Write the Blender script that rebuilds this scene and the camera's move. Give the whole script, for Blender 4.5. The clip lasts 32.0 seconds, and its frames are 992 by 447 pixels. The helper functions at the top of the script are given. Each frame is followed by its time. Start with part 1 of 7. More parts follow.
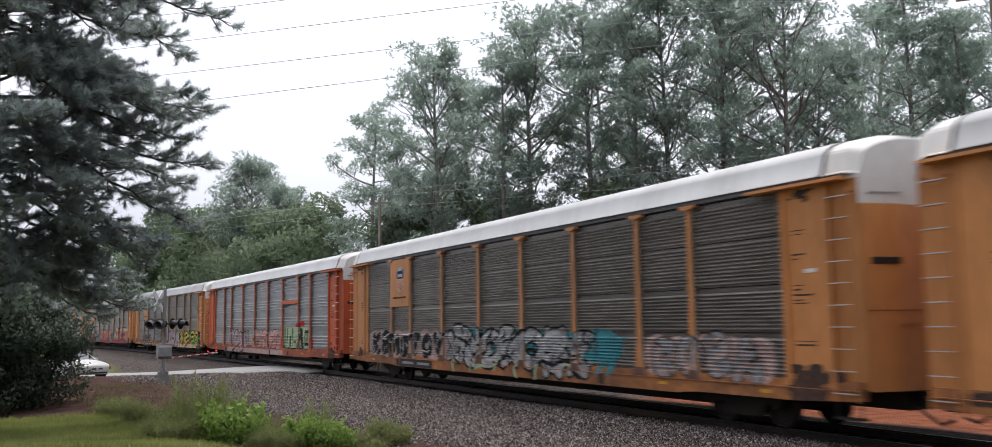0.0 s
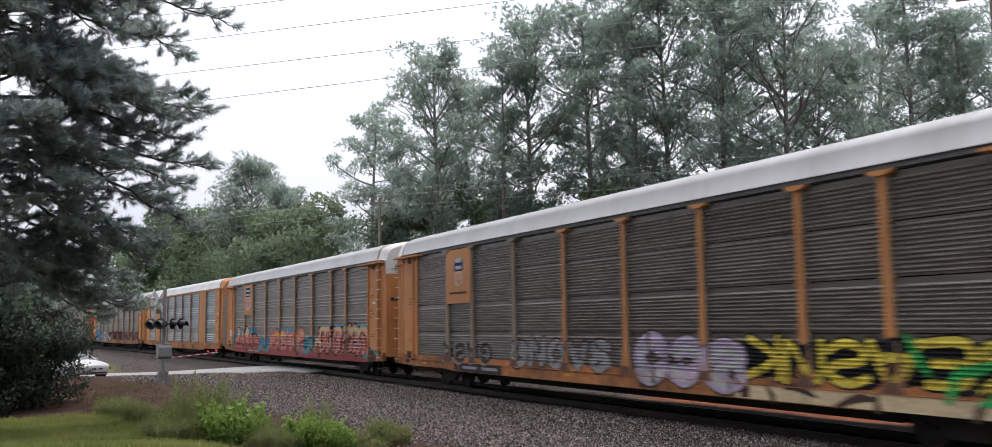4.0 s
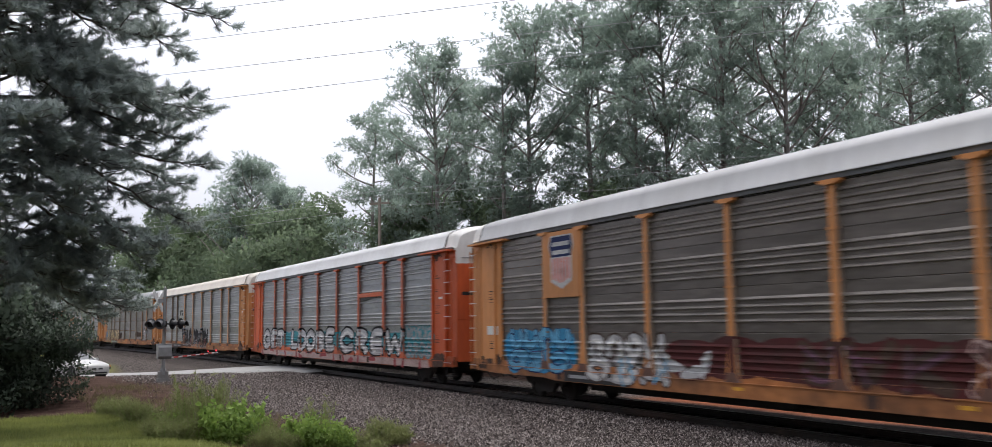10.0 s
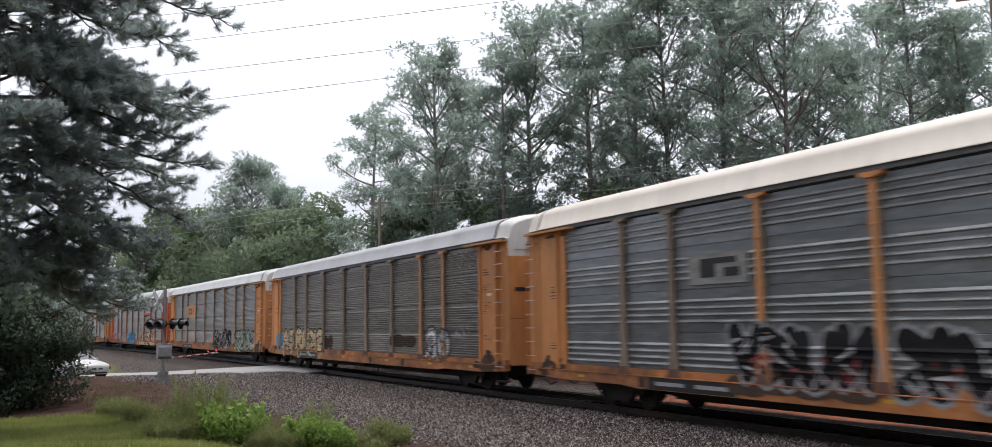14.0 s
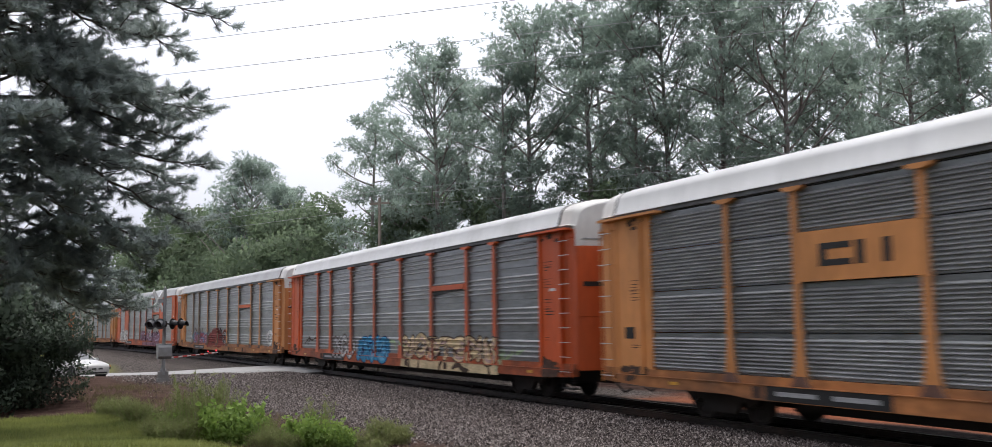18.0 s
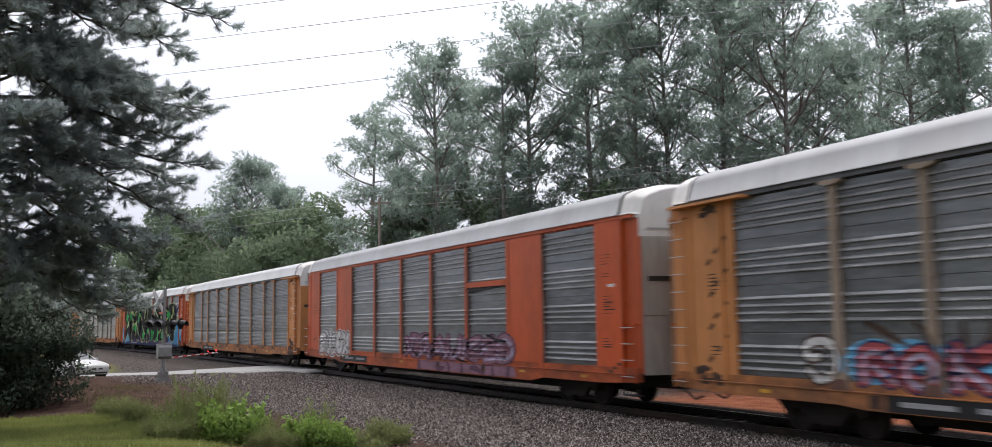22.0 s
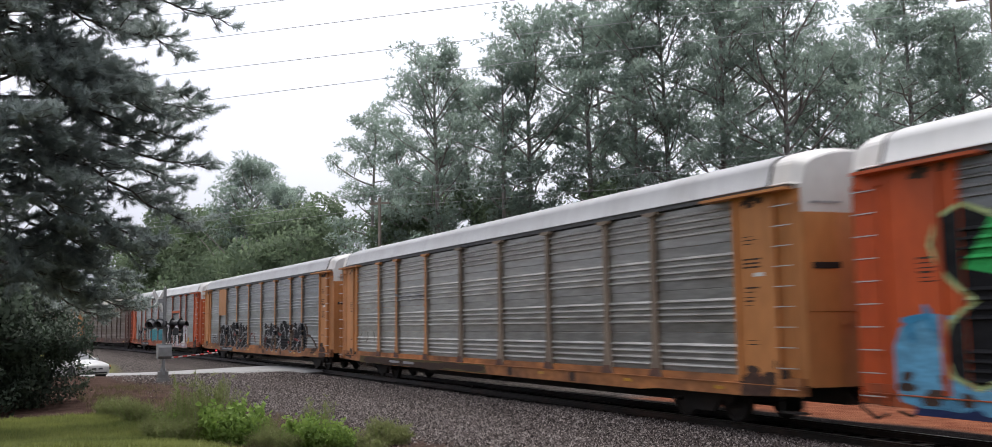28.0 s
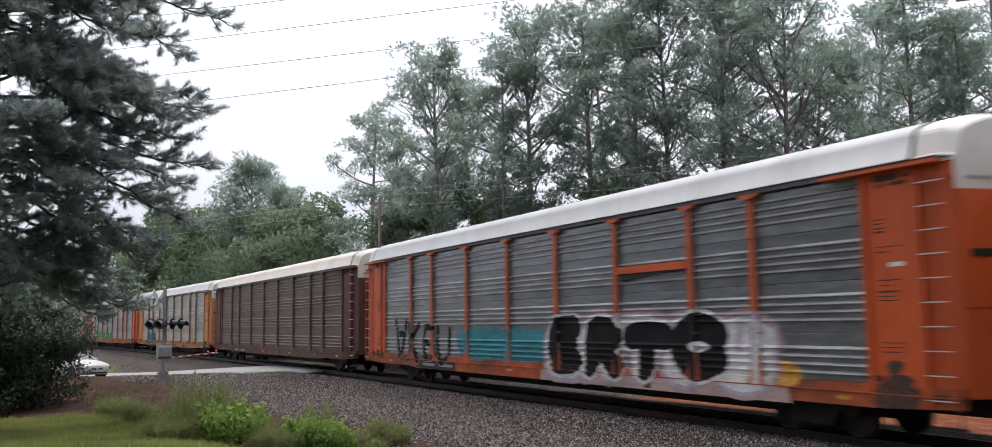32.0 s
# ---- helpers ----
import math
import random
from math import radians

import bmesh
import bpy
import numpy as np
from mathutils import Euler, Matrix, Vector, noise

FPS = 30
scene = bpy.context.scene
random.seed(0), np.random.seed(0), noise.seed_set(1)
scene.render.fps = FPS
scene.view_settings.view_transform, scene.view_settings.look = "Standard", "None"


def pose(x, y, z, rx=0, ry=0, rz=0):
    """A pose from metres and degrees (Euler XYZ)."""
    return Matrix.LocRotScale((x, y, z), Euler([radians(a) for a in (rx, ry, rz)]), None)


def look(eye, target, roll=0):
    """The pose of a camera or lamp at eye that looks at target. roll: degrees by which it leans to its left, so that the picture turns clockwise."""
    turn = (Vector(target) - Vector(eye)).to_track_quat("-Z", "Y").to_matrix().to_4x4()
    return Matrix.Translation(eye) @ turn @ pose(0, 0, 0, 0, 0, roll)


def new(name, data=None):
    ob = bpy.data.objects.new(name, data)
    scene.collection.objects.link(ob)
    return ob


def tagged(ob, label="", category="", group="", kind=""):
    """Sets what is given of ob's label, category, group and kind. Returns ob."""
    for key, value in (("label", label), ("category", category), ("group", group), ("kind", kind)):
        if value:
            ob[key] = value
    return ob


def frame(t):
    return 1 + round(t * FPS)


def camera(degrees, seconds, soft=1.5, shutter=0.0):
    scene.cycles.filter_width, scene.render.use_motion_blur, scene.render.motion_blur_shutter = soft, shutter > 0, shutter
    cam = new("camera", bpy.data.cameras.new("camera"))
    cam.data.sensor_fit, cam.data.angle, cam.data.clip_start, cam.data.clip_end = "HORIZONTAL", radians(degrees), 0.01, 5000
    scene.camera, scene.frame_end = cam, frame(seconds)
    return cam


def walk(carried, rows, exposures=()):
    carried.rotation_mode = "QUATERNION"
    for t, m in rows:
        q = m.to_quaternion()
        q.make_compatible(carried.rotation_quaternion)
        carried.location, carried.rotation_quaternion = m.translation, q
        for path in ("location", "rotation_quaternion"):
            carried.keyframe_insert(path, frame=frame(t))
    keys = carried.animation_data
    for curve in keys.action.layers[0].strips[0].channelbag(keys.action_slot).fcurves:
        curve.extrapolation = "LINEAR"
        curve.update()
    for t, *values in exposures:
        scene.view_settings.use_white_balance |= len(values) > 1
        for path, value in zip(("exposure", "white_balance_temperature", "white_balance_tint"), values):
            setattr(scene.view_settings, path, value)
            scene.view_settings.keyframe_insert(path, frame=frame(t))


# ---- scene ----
cam = camera(56.70, 32.0, soft=0.65, shutter=0.4)
EYE = (0.0, -15.94, 2.28)
VIEW = look(EYE, (-17.3351, -6.2030, 4.4442), -0.69)
walk(cam, [(0.0, VIEW), (32.0, VIEW)], exposures=[(0.0, 0.15), (32.0, 0.15)])

# ---- world and sun: a white overcast sky ----
world = bpy.data.worlds.new("overcast")
scene.world = world
world.use_nodes = True
wn, wl = world.node_tree.nodes, world.node_tree.links
wn.clear()
sky = wn.new("ShaderNodeTexSky")
sky.sky_type, sky.sun_disc = "NISHITA", False
sky.sun_elevation, sky.sun_rotation = radians(74), radians(-60)
sky.air_density, sky.dust_density, sky.ozone_density = 1.0, 8.0, 1.0
grey = wn.new("ShaderNodeHueSaturation")
grey.inputs["Saturation"].default_value = 0.14
flat = wn.new("ShaderNodeMix")
flat.data_type = "RGBA"
flat.inputs["Factor"].default_value = 0.30
flat.inputs["B"].default_value = (7.7, 8.0, 9.8, 1)
wbg, wout = wn.new("ShaderNodeBackground"), wn.new("ShaderNodeOutputWorld")
wbg.inputs["Strength"].default_value = 0.20
wl.new(sky.outputs["Color"], grey.inputs["Color"])
wl.new(grey.outputs["Color"], flat.inputs["A"])
wl.new(flat.outputs["Result"], wbg.inputs["Color"])
wl.new(wbg.outputs["Background"], wout.inputs["Surface"])
sun = new("sun", bpy.data.lights.new("sun", "SUN"))
sun.data.energy, sun.data.angle, sun.data.color = 0.9, radians(25), (1.0, 0.97, 0.92)
sun.matrix_world = look((-16, 9, 65), (0, 0, 0))

# ---- materials ----
def shader(name, colour, rough=0.7, metal=0.0, scale=6.0, vary=0.25, bump=0.15, stain=None, stain_amount=0.4,
           stain_scale=0.6, stretch=(1, 1, 1), rnd=0.0, translucent=0.0, fine=60.0, spec=0.4):
    """Principled material with grain and stains in object space, and a random tint for each object."""
    m = bpy.data.materials.new(name)
    m.use_nodes = True
    nt = m.node_tree
    n, l = nt.nodes, nt.links
    b = n["Principled BSDF"]
    b.inputs["Roughness"].default_value, b.inputs["Metallic"].default_value = rough, metal
    b.inputs["Specular IOR Level"].default_value = spec
    tc, mp = n.new("ShaderNodeTexCoord"), n.new("ShaderNodeMapping")
    mp.inputs["Scale"].default_value = stretch
    l.new(tc.outputs["Object"], mp.inputs["Vector"])
    a, c = n.new("ShaderNodeTexNoise"), n.new("ShaderNodeTexNoise")
    a.inputs["Scale"].default_value, a.inputs["Detail"].default_value = scale, 6
    c.inputs["Scale"].default_value, c.inputs["Detail"].default_value = stain_scale, 5
    l.new(mp.outputs["Vector"], a.inputs["Vector"])
    l.new(mp.outputs["Vector"], c.inputs["Vector"])
    ra = n.new("ShaderNodeMapRange")
    ra.inputs["From Min"].default_value, ra.inputs["From Max"].default_value = 0.3, 0.7
    ra.inputs["To Min"].default_value, ra.inputs["To Max"].default_value = 1 - vary, 1 + vary
    l.new(a.outputs["Fac"], ra.inputs["Value"])
    val = ra.outputs["Result"]
    if rnd:
        oi, rb, mu = n.new("ShaderNodeObjectInfo"), n.new("ShaderNodeMapRange"), n.new("ShaderNodeMath")
        rb.inputs["To Min"].default_value, rb.inputs["To Max"].default_value = 1 - rnd, 1 + rnd
        l.new(oi.outputs["Random"], rb.inputs["Value"])
        mu.operation = "MULTIPLY"
        l.new(val, mu.inputs[0]), l.new(rb.outputs["Result"], mu.inputs[1])
        val = mu.outputs["Value"]
    mix = n.new("ShaderNodeMix")
    mix.data_type = "RGBA"
    rs = n.new("ShaderNodeMapRange")
    rs.inputs["From Min"].default_value, rs.inputs["From Max"].default_value = 0.45, 0.75
    rs.inputs["To Max"].default_value = stain_amount if stain else 0.0
    l.new(c.outputs["Fac"], rs.inputs["Value"])
    l.new(rs.outputs["Result"], mix.inputs["Factor"])
    mix.inputs["A"].default_value = (*colour, 1)
    mix.inputs["B"].default_value = (*(stain or colour), 1)
    vm = n.new("ShaderNodeVectorMath")
    vm.operation = "SCALE"
    l.new(mix.outputs["Result"], vm.inputs[0]), l.new(val, vm.inputs["Scale"])
    l.new(vm.outputs["Vector"], b.inputs["Base Color"])
    if bump:
        f, bp = n.new("ShaderNodeTexNoise"), n.new("ShaderNodeBump")
        f.inputs["Scale"].default_value, f.inputs["Detail"].default_value = fine, 3
        l.new(mp.outputs["Vector"], f.inputs["Vector"])
        bp.inputs["Strength"].default_value, bp.inputs["Distance"].default_value = bump, 0.02
        l.new(f.outputs["Fac"], bp.inputs["Height"])
        l.new(bp.outputs["Normal"], b.inputs["Normal"])
    if translucent:
        tr, ad = n.new("ShaderNodeBsdfTranslucent"), n.new("ShaderNodeMixShader")
        l.new(vm.outputs["Vector"], tr.inputs["Color"])
        ad.inputs["Fac"].default_value = translucent
        l.new(b.outputs["BSDF"], ad.inputs[1]), l.new(tr.outputs["BSDF"], ad.inputs[2])
        l.new(ad.outputs["Shader"], n["Material Output"].inputs["Surface"])
    return m


def leaf_shader(name, dark, light, translucent=0.3, rough=0.6):
    """Leaves: each leaf island takes a tint between two greens."""
    m = bpy.data.materials.new(name)
    m.use_nodes = True
    n, l = m.node_tree.nodes, m.node_tree.links
    b = n["Principled BSDF"]
    b.inputs["Roughness"].default_value = rough
    b.inputs["Specular IOR Level"].default_value = 0.3
    g, ramp = n.new("ShaderNodeNewGeometry"), n.new("ShaderNodeMix")
    tc, no = n.new("ShaderNodeTexCoord"), n.new("ShaderNodeTexNoise")
    no.inputs["Scale"].default_value = 0.45
    l.new(tc.outputs["Object"], no.inputs["Vector"])
    av = n.new("ShaderNodeMath")
    av.operation = "MULTIPLY_ADD"
    av.inputs[1].default_value = 0.45
    l.new(g.outputs["Random Per Island"], av.inputs[0])
    mr = n.new("ShaderNodeMapRange")
    mr.inputs["From Min"].default_value, mr.inputs["From Max"].default_value = 0.35, 0.65
    mr.inputs["To Max"].default_value = 0.55
    l.new(no.outputs["Fac"], mr.inputs["Value"])
    l.new(mr.outputs["Result"], av.inputs[2])
    ramp.data_type = "RGBA"
    ramp.inputs["A"].default_value, ramp.inputs["B"].default_value = (*dark, 1), (*light, 1)
    l.new(av.outputs["Value"], ramp.inputs["Factor"])
    l.new(ramp.outputs["Result"], b.inputs["Base Color"])
    tr, ad = n.new("ShaderNodeBsdfTranslucent"), n.new("ShaderNodeMixShader")
    l.new(ramp.outputs["Result"], tr.inputs["Color"])
    ad.inputs["Fac"].default_value = translucent
    l.new(b.outputs["BSDF"], ad.inputs[1]), l.new(tr.outputs["BSDF"], ad.inputs[2])
    l.new(ad.outputs["Shader"], n["Material Output"].inputs["Surface"])
    return m


def glow(name, colour, strength):
    m = bpy.data.materials.new(name)
    m.use_nodes = True
    b = m.node_tree.nodes["Principled BSDF"]
    b.inputs["Base Color"].default_value = (*colour, 1)
    b.inputs["Emission Color"].default_value = (*colour, 1)
    b.inputs["Emission Strength"].default_value = strength
    return m


RUST, GRIME = (0.11, 0.05, 0.03), (0.05, 0.045, 0.04)
PAINT = {
    "yellow": shader("yellow_paint", (0.51, 0.212, 0.070), 0.55, stain=(0.20, 0.09, 0.03), stain_amount=0.6, stretch=(1, 1, 0.35), rnd=0.10, vary=0.12),
    "orange": shader("orange_paint", (0.50, 0.082, 0.018), 0.5, stain=(0.17, 0.05, 0.02), stain_amount=0.55, stretch=(1, 1, 0.35), rnd=0.10, vary=0.12),
    "maroon": shader("brown_paint", (0.10, 0.035, 0.028), 0.6, stain=GRIME, stretch=(1, 1, 0.35), rnd=0.10, vary=0.15),
}
STEEL = {
    "dark": shader("weathered_dark_steel", (0.125, 0.11, 0.102), 0.34, 0.55, stain=(0.19, 0.165, 0.15), stain_amount=0.7, stretch=(0.5, 1, 2.5), rnd=0.12, scale=3, spec=0.5),
    "grey": shader("galvanised_grey_steel", (0.20, 0.21, 0.225), 0.30, 0.65, stain=(0.145, 0.145, 0.145), stain_amount=0.7, stretch=(0.5, 1, 2.5), rnd=0.10, scale=3, spec=0.5),
    "blue": shader("blue_grey_steel", (0.19, 0.222, 0.262), 0.28, 0.65, stain=(0.11, 0.118, 0.13), stain_amount=0.6, stretch=(0.5, 1, 2.5), rnd=0.08, scale=3, spec=0.5),
    "silver": shader("worn_silver_steel", (0.30, 0.295, 0.285), 0.32, 0.65, stain=(0.22, 0.19, 0.165), stain_amount=0.8, stretch=(0.5, 1, 2.5), rnd=0.10, scale=3, spec=0.5),
    "brown": shader("brown_weathered_steel", (0.105, 0.075, 0.062), 0.6, 0.2, stain=(0.16, 0.12, 0.10), stain_amount=0.7, stretch=(0.5, 1, 2.5), rnd=0.10, scale=3),
}
# Plain rib steel, with the sky's glint put into its paler colour.
RIB = {
    "dark": shader("lit_dark_steel_rib", (0.20, 0.18, 0.165), 0.36, 0.5, stain=(0.12, 0.105, 0.095), stain_amount=0.8, stretch=(0.5, 1, 2.5), rnd=0.12, scale=3, spec=0.5),
    "grey": shader("lit_zinc_rib", (0.27, 0.275, 0.285), 0.38, 0.5, stain=(0.20, 0.195, 0.19), stain_amount=0.8, stretch=(0.5, 1, 2.5), rnd=0.10, scale=3, spec=0.5),
    "blue": shader("lit_bright_zinc_rib", (0.37, 0.39, 0.42), 0.36, 0.5, stain=(0.21, 0.225, 0.245), stain_amount=0.8, stretch=(0.5, 1, 2.5), rnd=0.08, scale=3, spec=0.5),
    "silver": shader("lit_worn_zinc_rib", (0.36, 0.35, 0.335), 0.38, 0.5, stain=(0.26, 0.23, 0.205), stain_amount=0.8, stretch=(0.5, 1, 2.5), rnd=0.10, scale=3, spec=0.5),
    "brown": shader("lit_brown_steel_rib", (0.14, 0.10, 0.085), 0.5, 0.3, stain=(0.09, 0.065, 0.055), stain_amount=0.8, stretch=(0.5, 1, 2.5), rnd=0.10, scale=3),
}
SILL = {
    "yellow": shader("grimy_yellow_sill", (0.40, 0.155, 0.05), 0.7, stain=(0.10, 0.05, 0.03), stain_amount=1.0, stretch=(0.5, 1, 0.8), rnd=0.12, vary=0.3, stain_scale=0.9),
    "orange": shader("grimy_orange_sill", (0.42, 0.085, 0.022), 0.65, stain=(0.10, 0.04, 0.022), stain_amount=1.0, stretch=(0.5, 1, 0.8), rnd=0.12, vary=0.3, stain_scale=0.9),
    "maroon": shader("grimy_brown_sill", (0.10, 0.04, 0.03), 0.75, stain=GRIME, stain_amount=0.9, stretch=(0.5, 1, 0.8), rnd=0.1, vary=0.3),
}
ROOF = {
    "white": shader("white_roof_paint", (0.43, 0.43, 0.435), 0.5, stain=(0.33, 0.325, 0.32), stain_amount=0.7, stretch=(1.3, 0.25, 0.25), vary=0.05, rnd=0.04),
    "grey": shader("grey_roof_paint", (0.30, 0.30, 0.31), 0.5, stain=(0.22, 0.215, 0.21), stain_amount=0.7, stretch=(1.3, 0.25, 0.25), vary=0.06, rnd=0.05),
    "cream": shader("cream_roof_paint", (0.53, 0.48, 0.42), 0.5, stain=(0.40, 0.35, 0.29), stain_amount=0.6, stretch=(1.3, 0.25, 0.25), vary=0.05, rnd=0.04),
}
HOOD = {"white": shader("white_hood_paint", (0.58, 0.565, 0.55), 0.55, stain=(0.40, 0.37, 0.34), stain_amount=0.6, stretch=(1, 1, 0.4), vary=0.08, rnd=0.05)}
HOOD["cream"] = shader("cream_hood_paint", (0.58, 0.53, 0.47), 0.55, stain=(0.42, 0.37, 0.31), stain_amount=0.6, stretch=(1, 1, 0.4), vary=0.08, rnd=0.05)
BLACK_IRON = shader("black_iron", (0.013, 0.012, 0.012), 0.75, 0.1, stain=(0.04, 0.022, 0.015), stain_amount=0.5)
RUSTY = shader("rusted_steel", (0.065, 0.032, 0.022), 0.85, stain=GRIME, stain_amount=0.8, scale=8, vary=0.4)
RUSTY_FOOT = shader("rust_brown_gusset", (0.13, 0.062, 0.045), 0.8, stain=GRIME, stain_amount=0.7, scale=8, vary=0.35)
DARK_TRIM = shader("dark_top_rail", (0.10, 0.105, 0.115), 0.6, 0.1, stain=RUST, stain_amount=0.3)
SPRAY = {k: shader(k + "_spray", c, 0.75, spec=0.12, vary=0.22, scale=9, bump=0.05, stain=tuple(x * 0.5 + 0.02 for x in c), stain_amount=0.75, stain_scale=1.6, stretch=(1, 1, 1.6)) for k, c in {
    "white": (0.62, 0.61, 0.60), "black": (0.012, 0.012, 0.014), "pink": (0.56, 0.20, 0.17), "rose": (0.30, 0.07, 0.075),
    "blue": (0.05, 0.24, 0.42), "teal": (0.06, 0.25, 0.29), "cream": (0.60, 0.47, 0.29), "yellow": (0.62, 0.50, 0.08), "red": (0.45, 0.03, 0.03),
    "green": (0.04, 0.36, 0.10), "lime": (0.42, 0.50, 0.24), "purple": (0.13, 0.065, 0.10), "lilac": (0.42, 0.35, 0.46),
    "mauve": (0.27, 0.155, 0.20), "blush": (0.43, 0.31, 0.285), "silver": (0.43, 0.43, 0.44), "amber": (0.60, 0.33, 0.07), "maroon": (0.075, 0.022, 0.022), "navy": (0.02, 0.03, 0.09), "mint": (0.36, 0.46, 0.29), "grey": (0.30, 0.30, 0.31), "umber": (0.07, 0.045, 0.035), "sky": (0.13, 0.36, 0.55), "rust": (0.20, 0.045, 0.04), "olive": (0.115, 0.09, 0.042)}.items()}
RAIL = shader("rail_steel", (0.022, 0.018, 0.016), 0.5, 0.6, stain=RUST)
RAIL_TOP = shader("polished_rail_head", (0.26, 0.255, 0.25), 0.35, 0.9, vary=0.1)
TIE = shader("creosoted_wood", (0.018, 0.015, 0.014), 0.85, stain=(0.04, 0.033, 0.028), stretch=(6, 1, 1), rnd=0.3)
BARK = shader("pine_bark", (0.21, 0.19, 0.178), 0.95, scale=9, vary=0.5, stretch=(1, 1, 0.25), bump=0.8, fine=20)
# Dark bark, lifted in colour to imitate a veil of haze.
NEAR_BARK = shader("hazed_dark_bark", (0.075, 0.066, 0.063), 0.95, scale=9, vary=0.5, stretch=(1, 1, 0.25), bump=0.8, fine=20)
# Distant haze is put into this colour: far paler than needles are.
HAZED_NEEDLE = leaf_shader("hazed_pine_needles", (0.260, 0.333, 0.290), (0.372, 0.450, 0.380), 0.76)
# The near pine's needles are also lightened and blued for haze.
HAZED_NEAR_NEEDLE = leaf_shader("hazed_near_needles", (0.225, 0.268, 0.265), (0.345, 0.390, 0.360), 0.68)
LEAF = leaf_shader("broad_leaves", (0.115, 0.160, 0.100), (0.185, 0.240, 0.140), 0.55)
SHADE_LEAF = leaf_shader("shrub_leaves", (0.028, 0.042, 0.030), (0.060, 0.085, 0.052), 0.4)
LEAF_DARK = leaf_shader("dark_leaves", (0.080, 0.110, 0.082), (0.125, 0.165, 0.110), 0.5)
GRASS = leaf_shader("lawn_grass", (0.10, 0.125, 0.035), (0.31, 0.33, 0.10), 0.35)
WEED = leaf_shader("weeds", (0.13, 0.21, 0.05), (0.31, 0.42, 0.10), 0.5)
DRY = leaf_shader("dry_grass", (0.10, 0.09, 0.04), (0.20, 0.18, 0.08), 0.3)
WOOD_POLE = shader("grey_pole_wood", (0.20, 0.17, 0.14), 0.9, stretch=(3, 3, 0.2), vary=0.3)
WIRE = shader("aluminium_cable", (0.42, 0.42, 0.43), 0.45, 0.3)
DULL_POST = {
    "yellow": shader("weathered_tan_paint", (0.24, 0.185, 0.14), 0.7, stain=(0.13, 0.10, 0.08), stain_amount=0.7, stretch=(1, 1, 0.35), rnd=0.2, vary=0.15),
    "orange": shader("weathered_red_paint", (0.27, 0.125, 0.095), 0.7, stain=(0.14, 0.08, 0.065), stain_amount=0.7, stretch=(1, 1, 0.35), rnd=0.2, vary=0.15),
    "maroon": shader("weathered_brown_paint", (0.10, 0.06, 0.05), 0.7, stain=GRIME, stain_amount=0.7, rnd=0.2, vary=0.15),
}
ZINC_SHEET = shader("galvanised_sheet", (0.36, 0.355, 0.34), 0.45, 0.4, stain=(0.22, 0.21, 0.19), stain_amount=0.7, stretch=(1, 1, 0.2), vary=0.15)
REFLECTOR = shader("yellow_reflector", (0.52, 0.27, 0.03), 0.35, vary=0.1, rnd=0.2)
ZINC = shader("bare_zinc", (0.55, 0.55, 0.54), 0.4, 0.4, vary=0.1)
GALV = shader("galvanised_mast", (0.25, 0.25, 0.25), 0.45, 0.5, vary=0.1)
CONCRETE = shader("concrete", (0.21, 0.20, 0.19), 0.9, vary=0.15, stain=(0.2, 0.19, 0.17))
CAR_WHITE = shader("white_car_paint", (0.44, 0.435, 0.425), 0.3, vary=0.06, stain=(0.36, 0.35, 0.33), stain_amount=0.5)
WHITE = shader("white_enamel", (0.62, 0.62, 0.61), 0.35, vary=0.04)
RED = shader("red_enamel", (0.42, 0.035, 0.03), 0.4, vary=0.08)
BLACK = shader("matt_black", (0.012, 0.012, 0.013), 0.6)
TYRE = shader("tyre_rubber", (0.016, 0.016, 0.017), 0.85)
GLASS = shader("tinted_glass", (0.02, 0.025, 0.03), 0.06, spec=0.8, vary=0.02, bump=0)
RED_LIGHT = glow("red_lamp", (1.0, 0.03, 0.05), 1.2)
AMBER = shader("amber_lens", (0.5, 0.16, 0.03), 0.2, vary=0.02)
ASPHALT = shader("pale_worn_asphalt", (0.25, 0.245, 0.24), 0.9, scale=3, vary=0.14, stain=(0.16, 0.155, 0.15), stain_scale=0.5, fine=40)


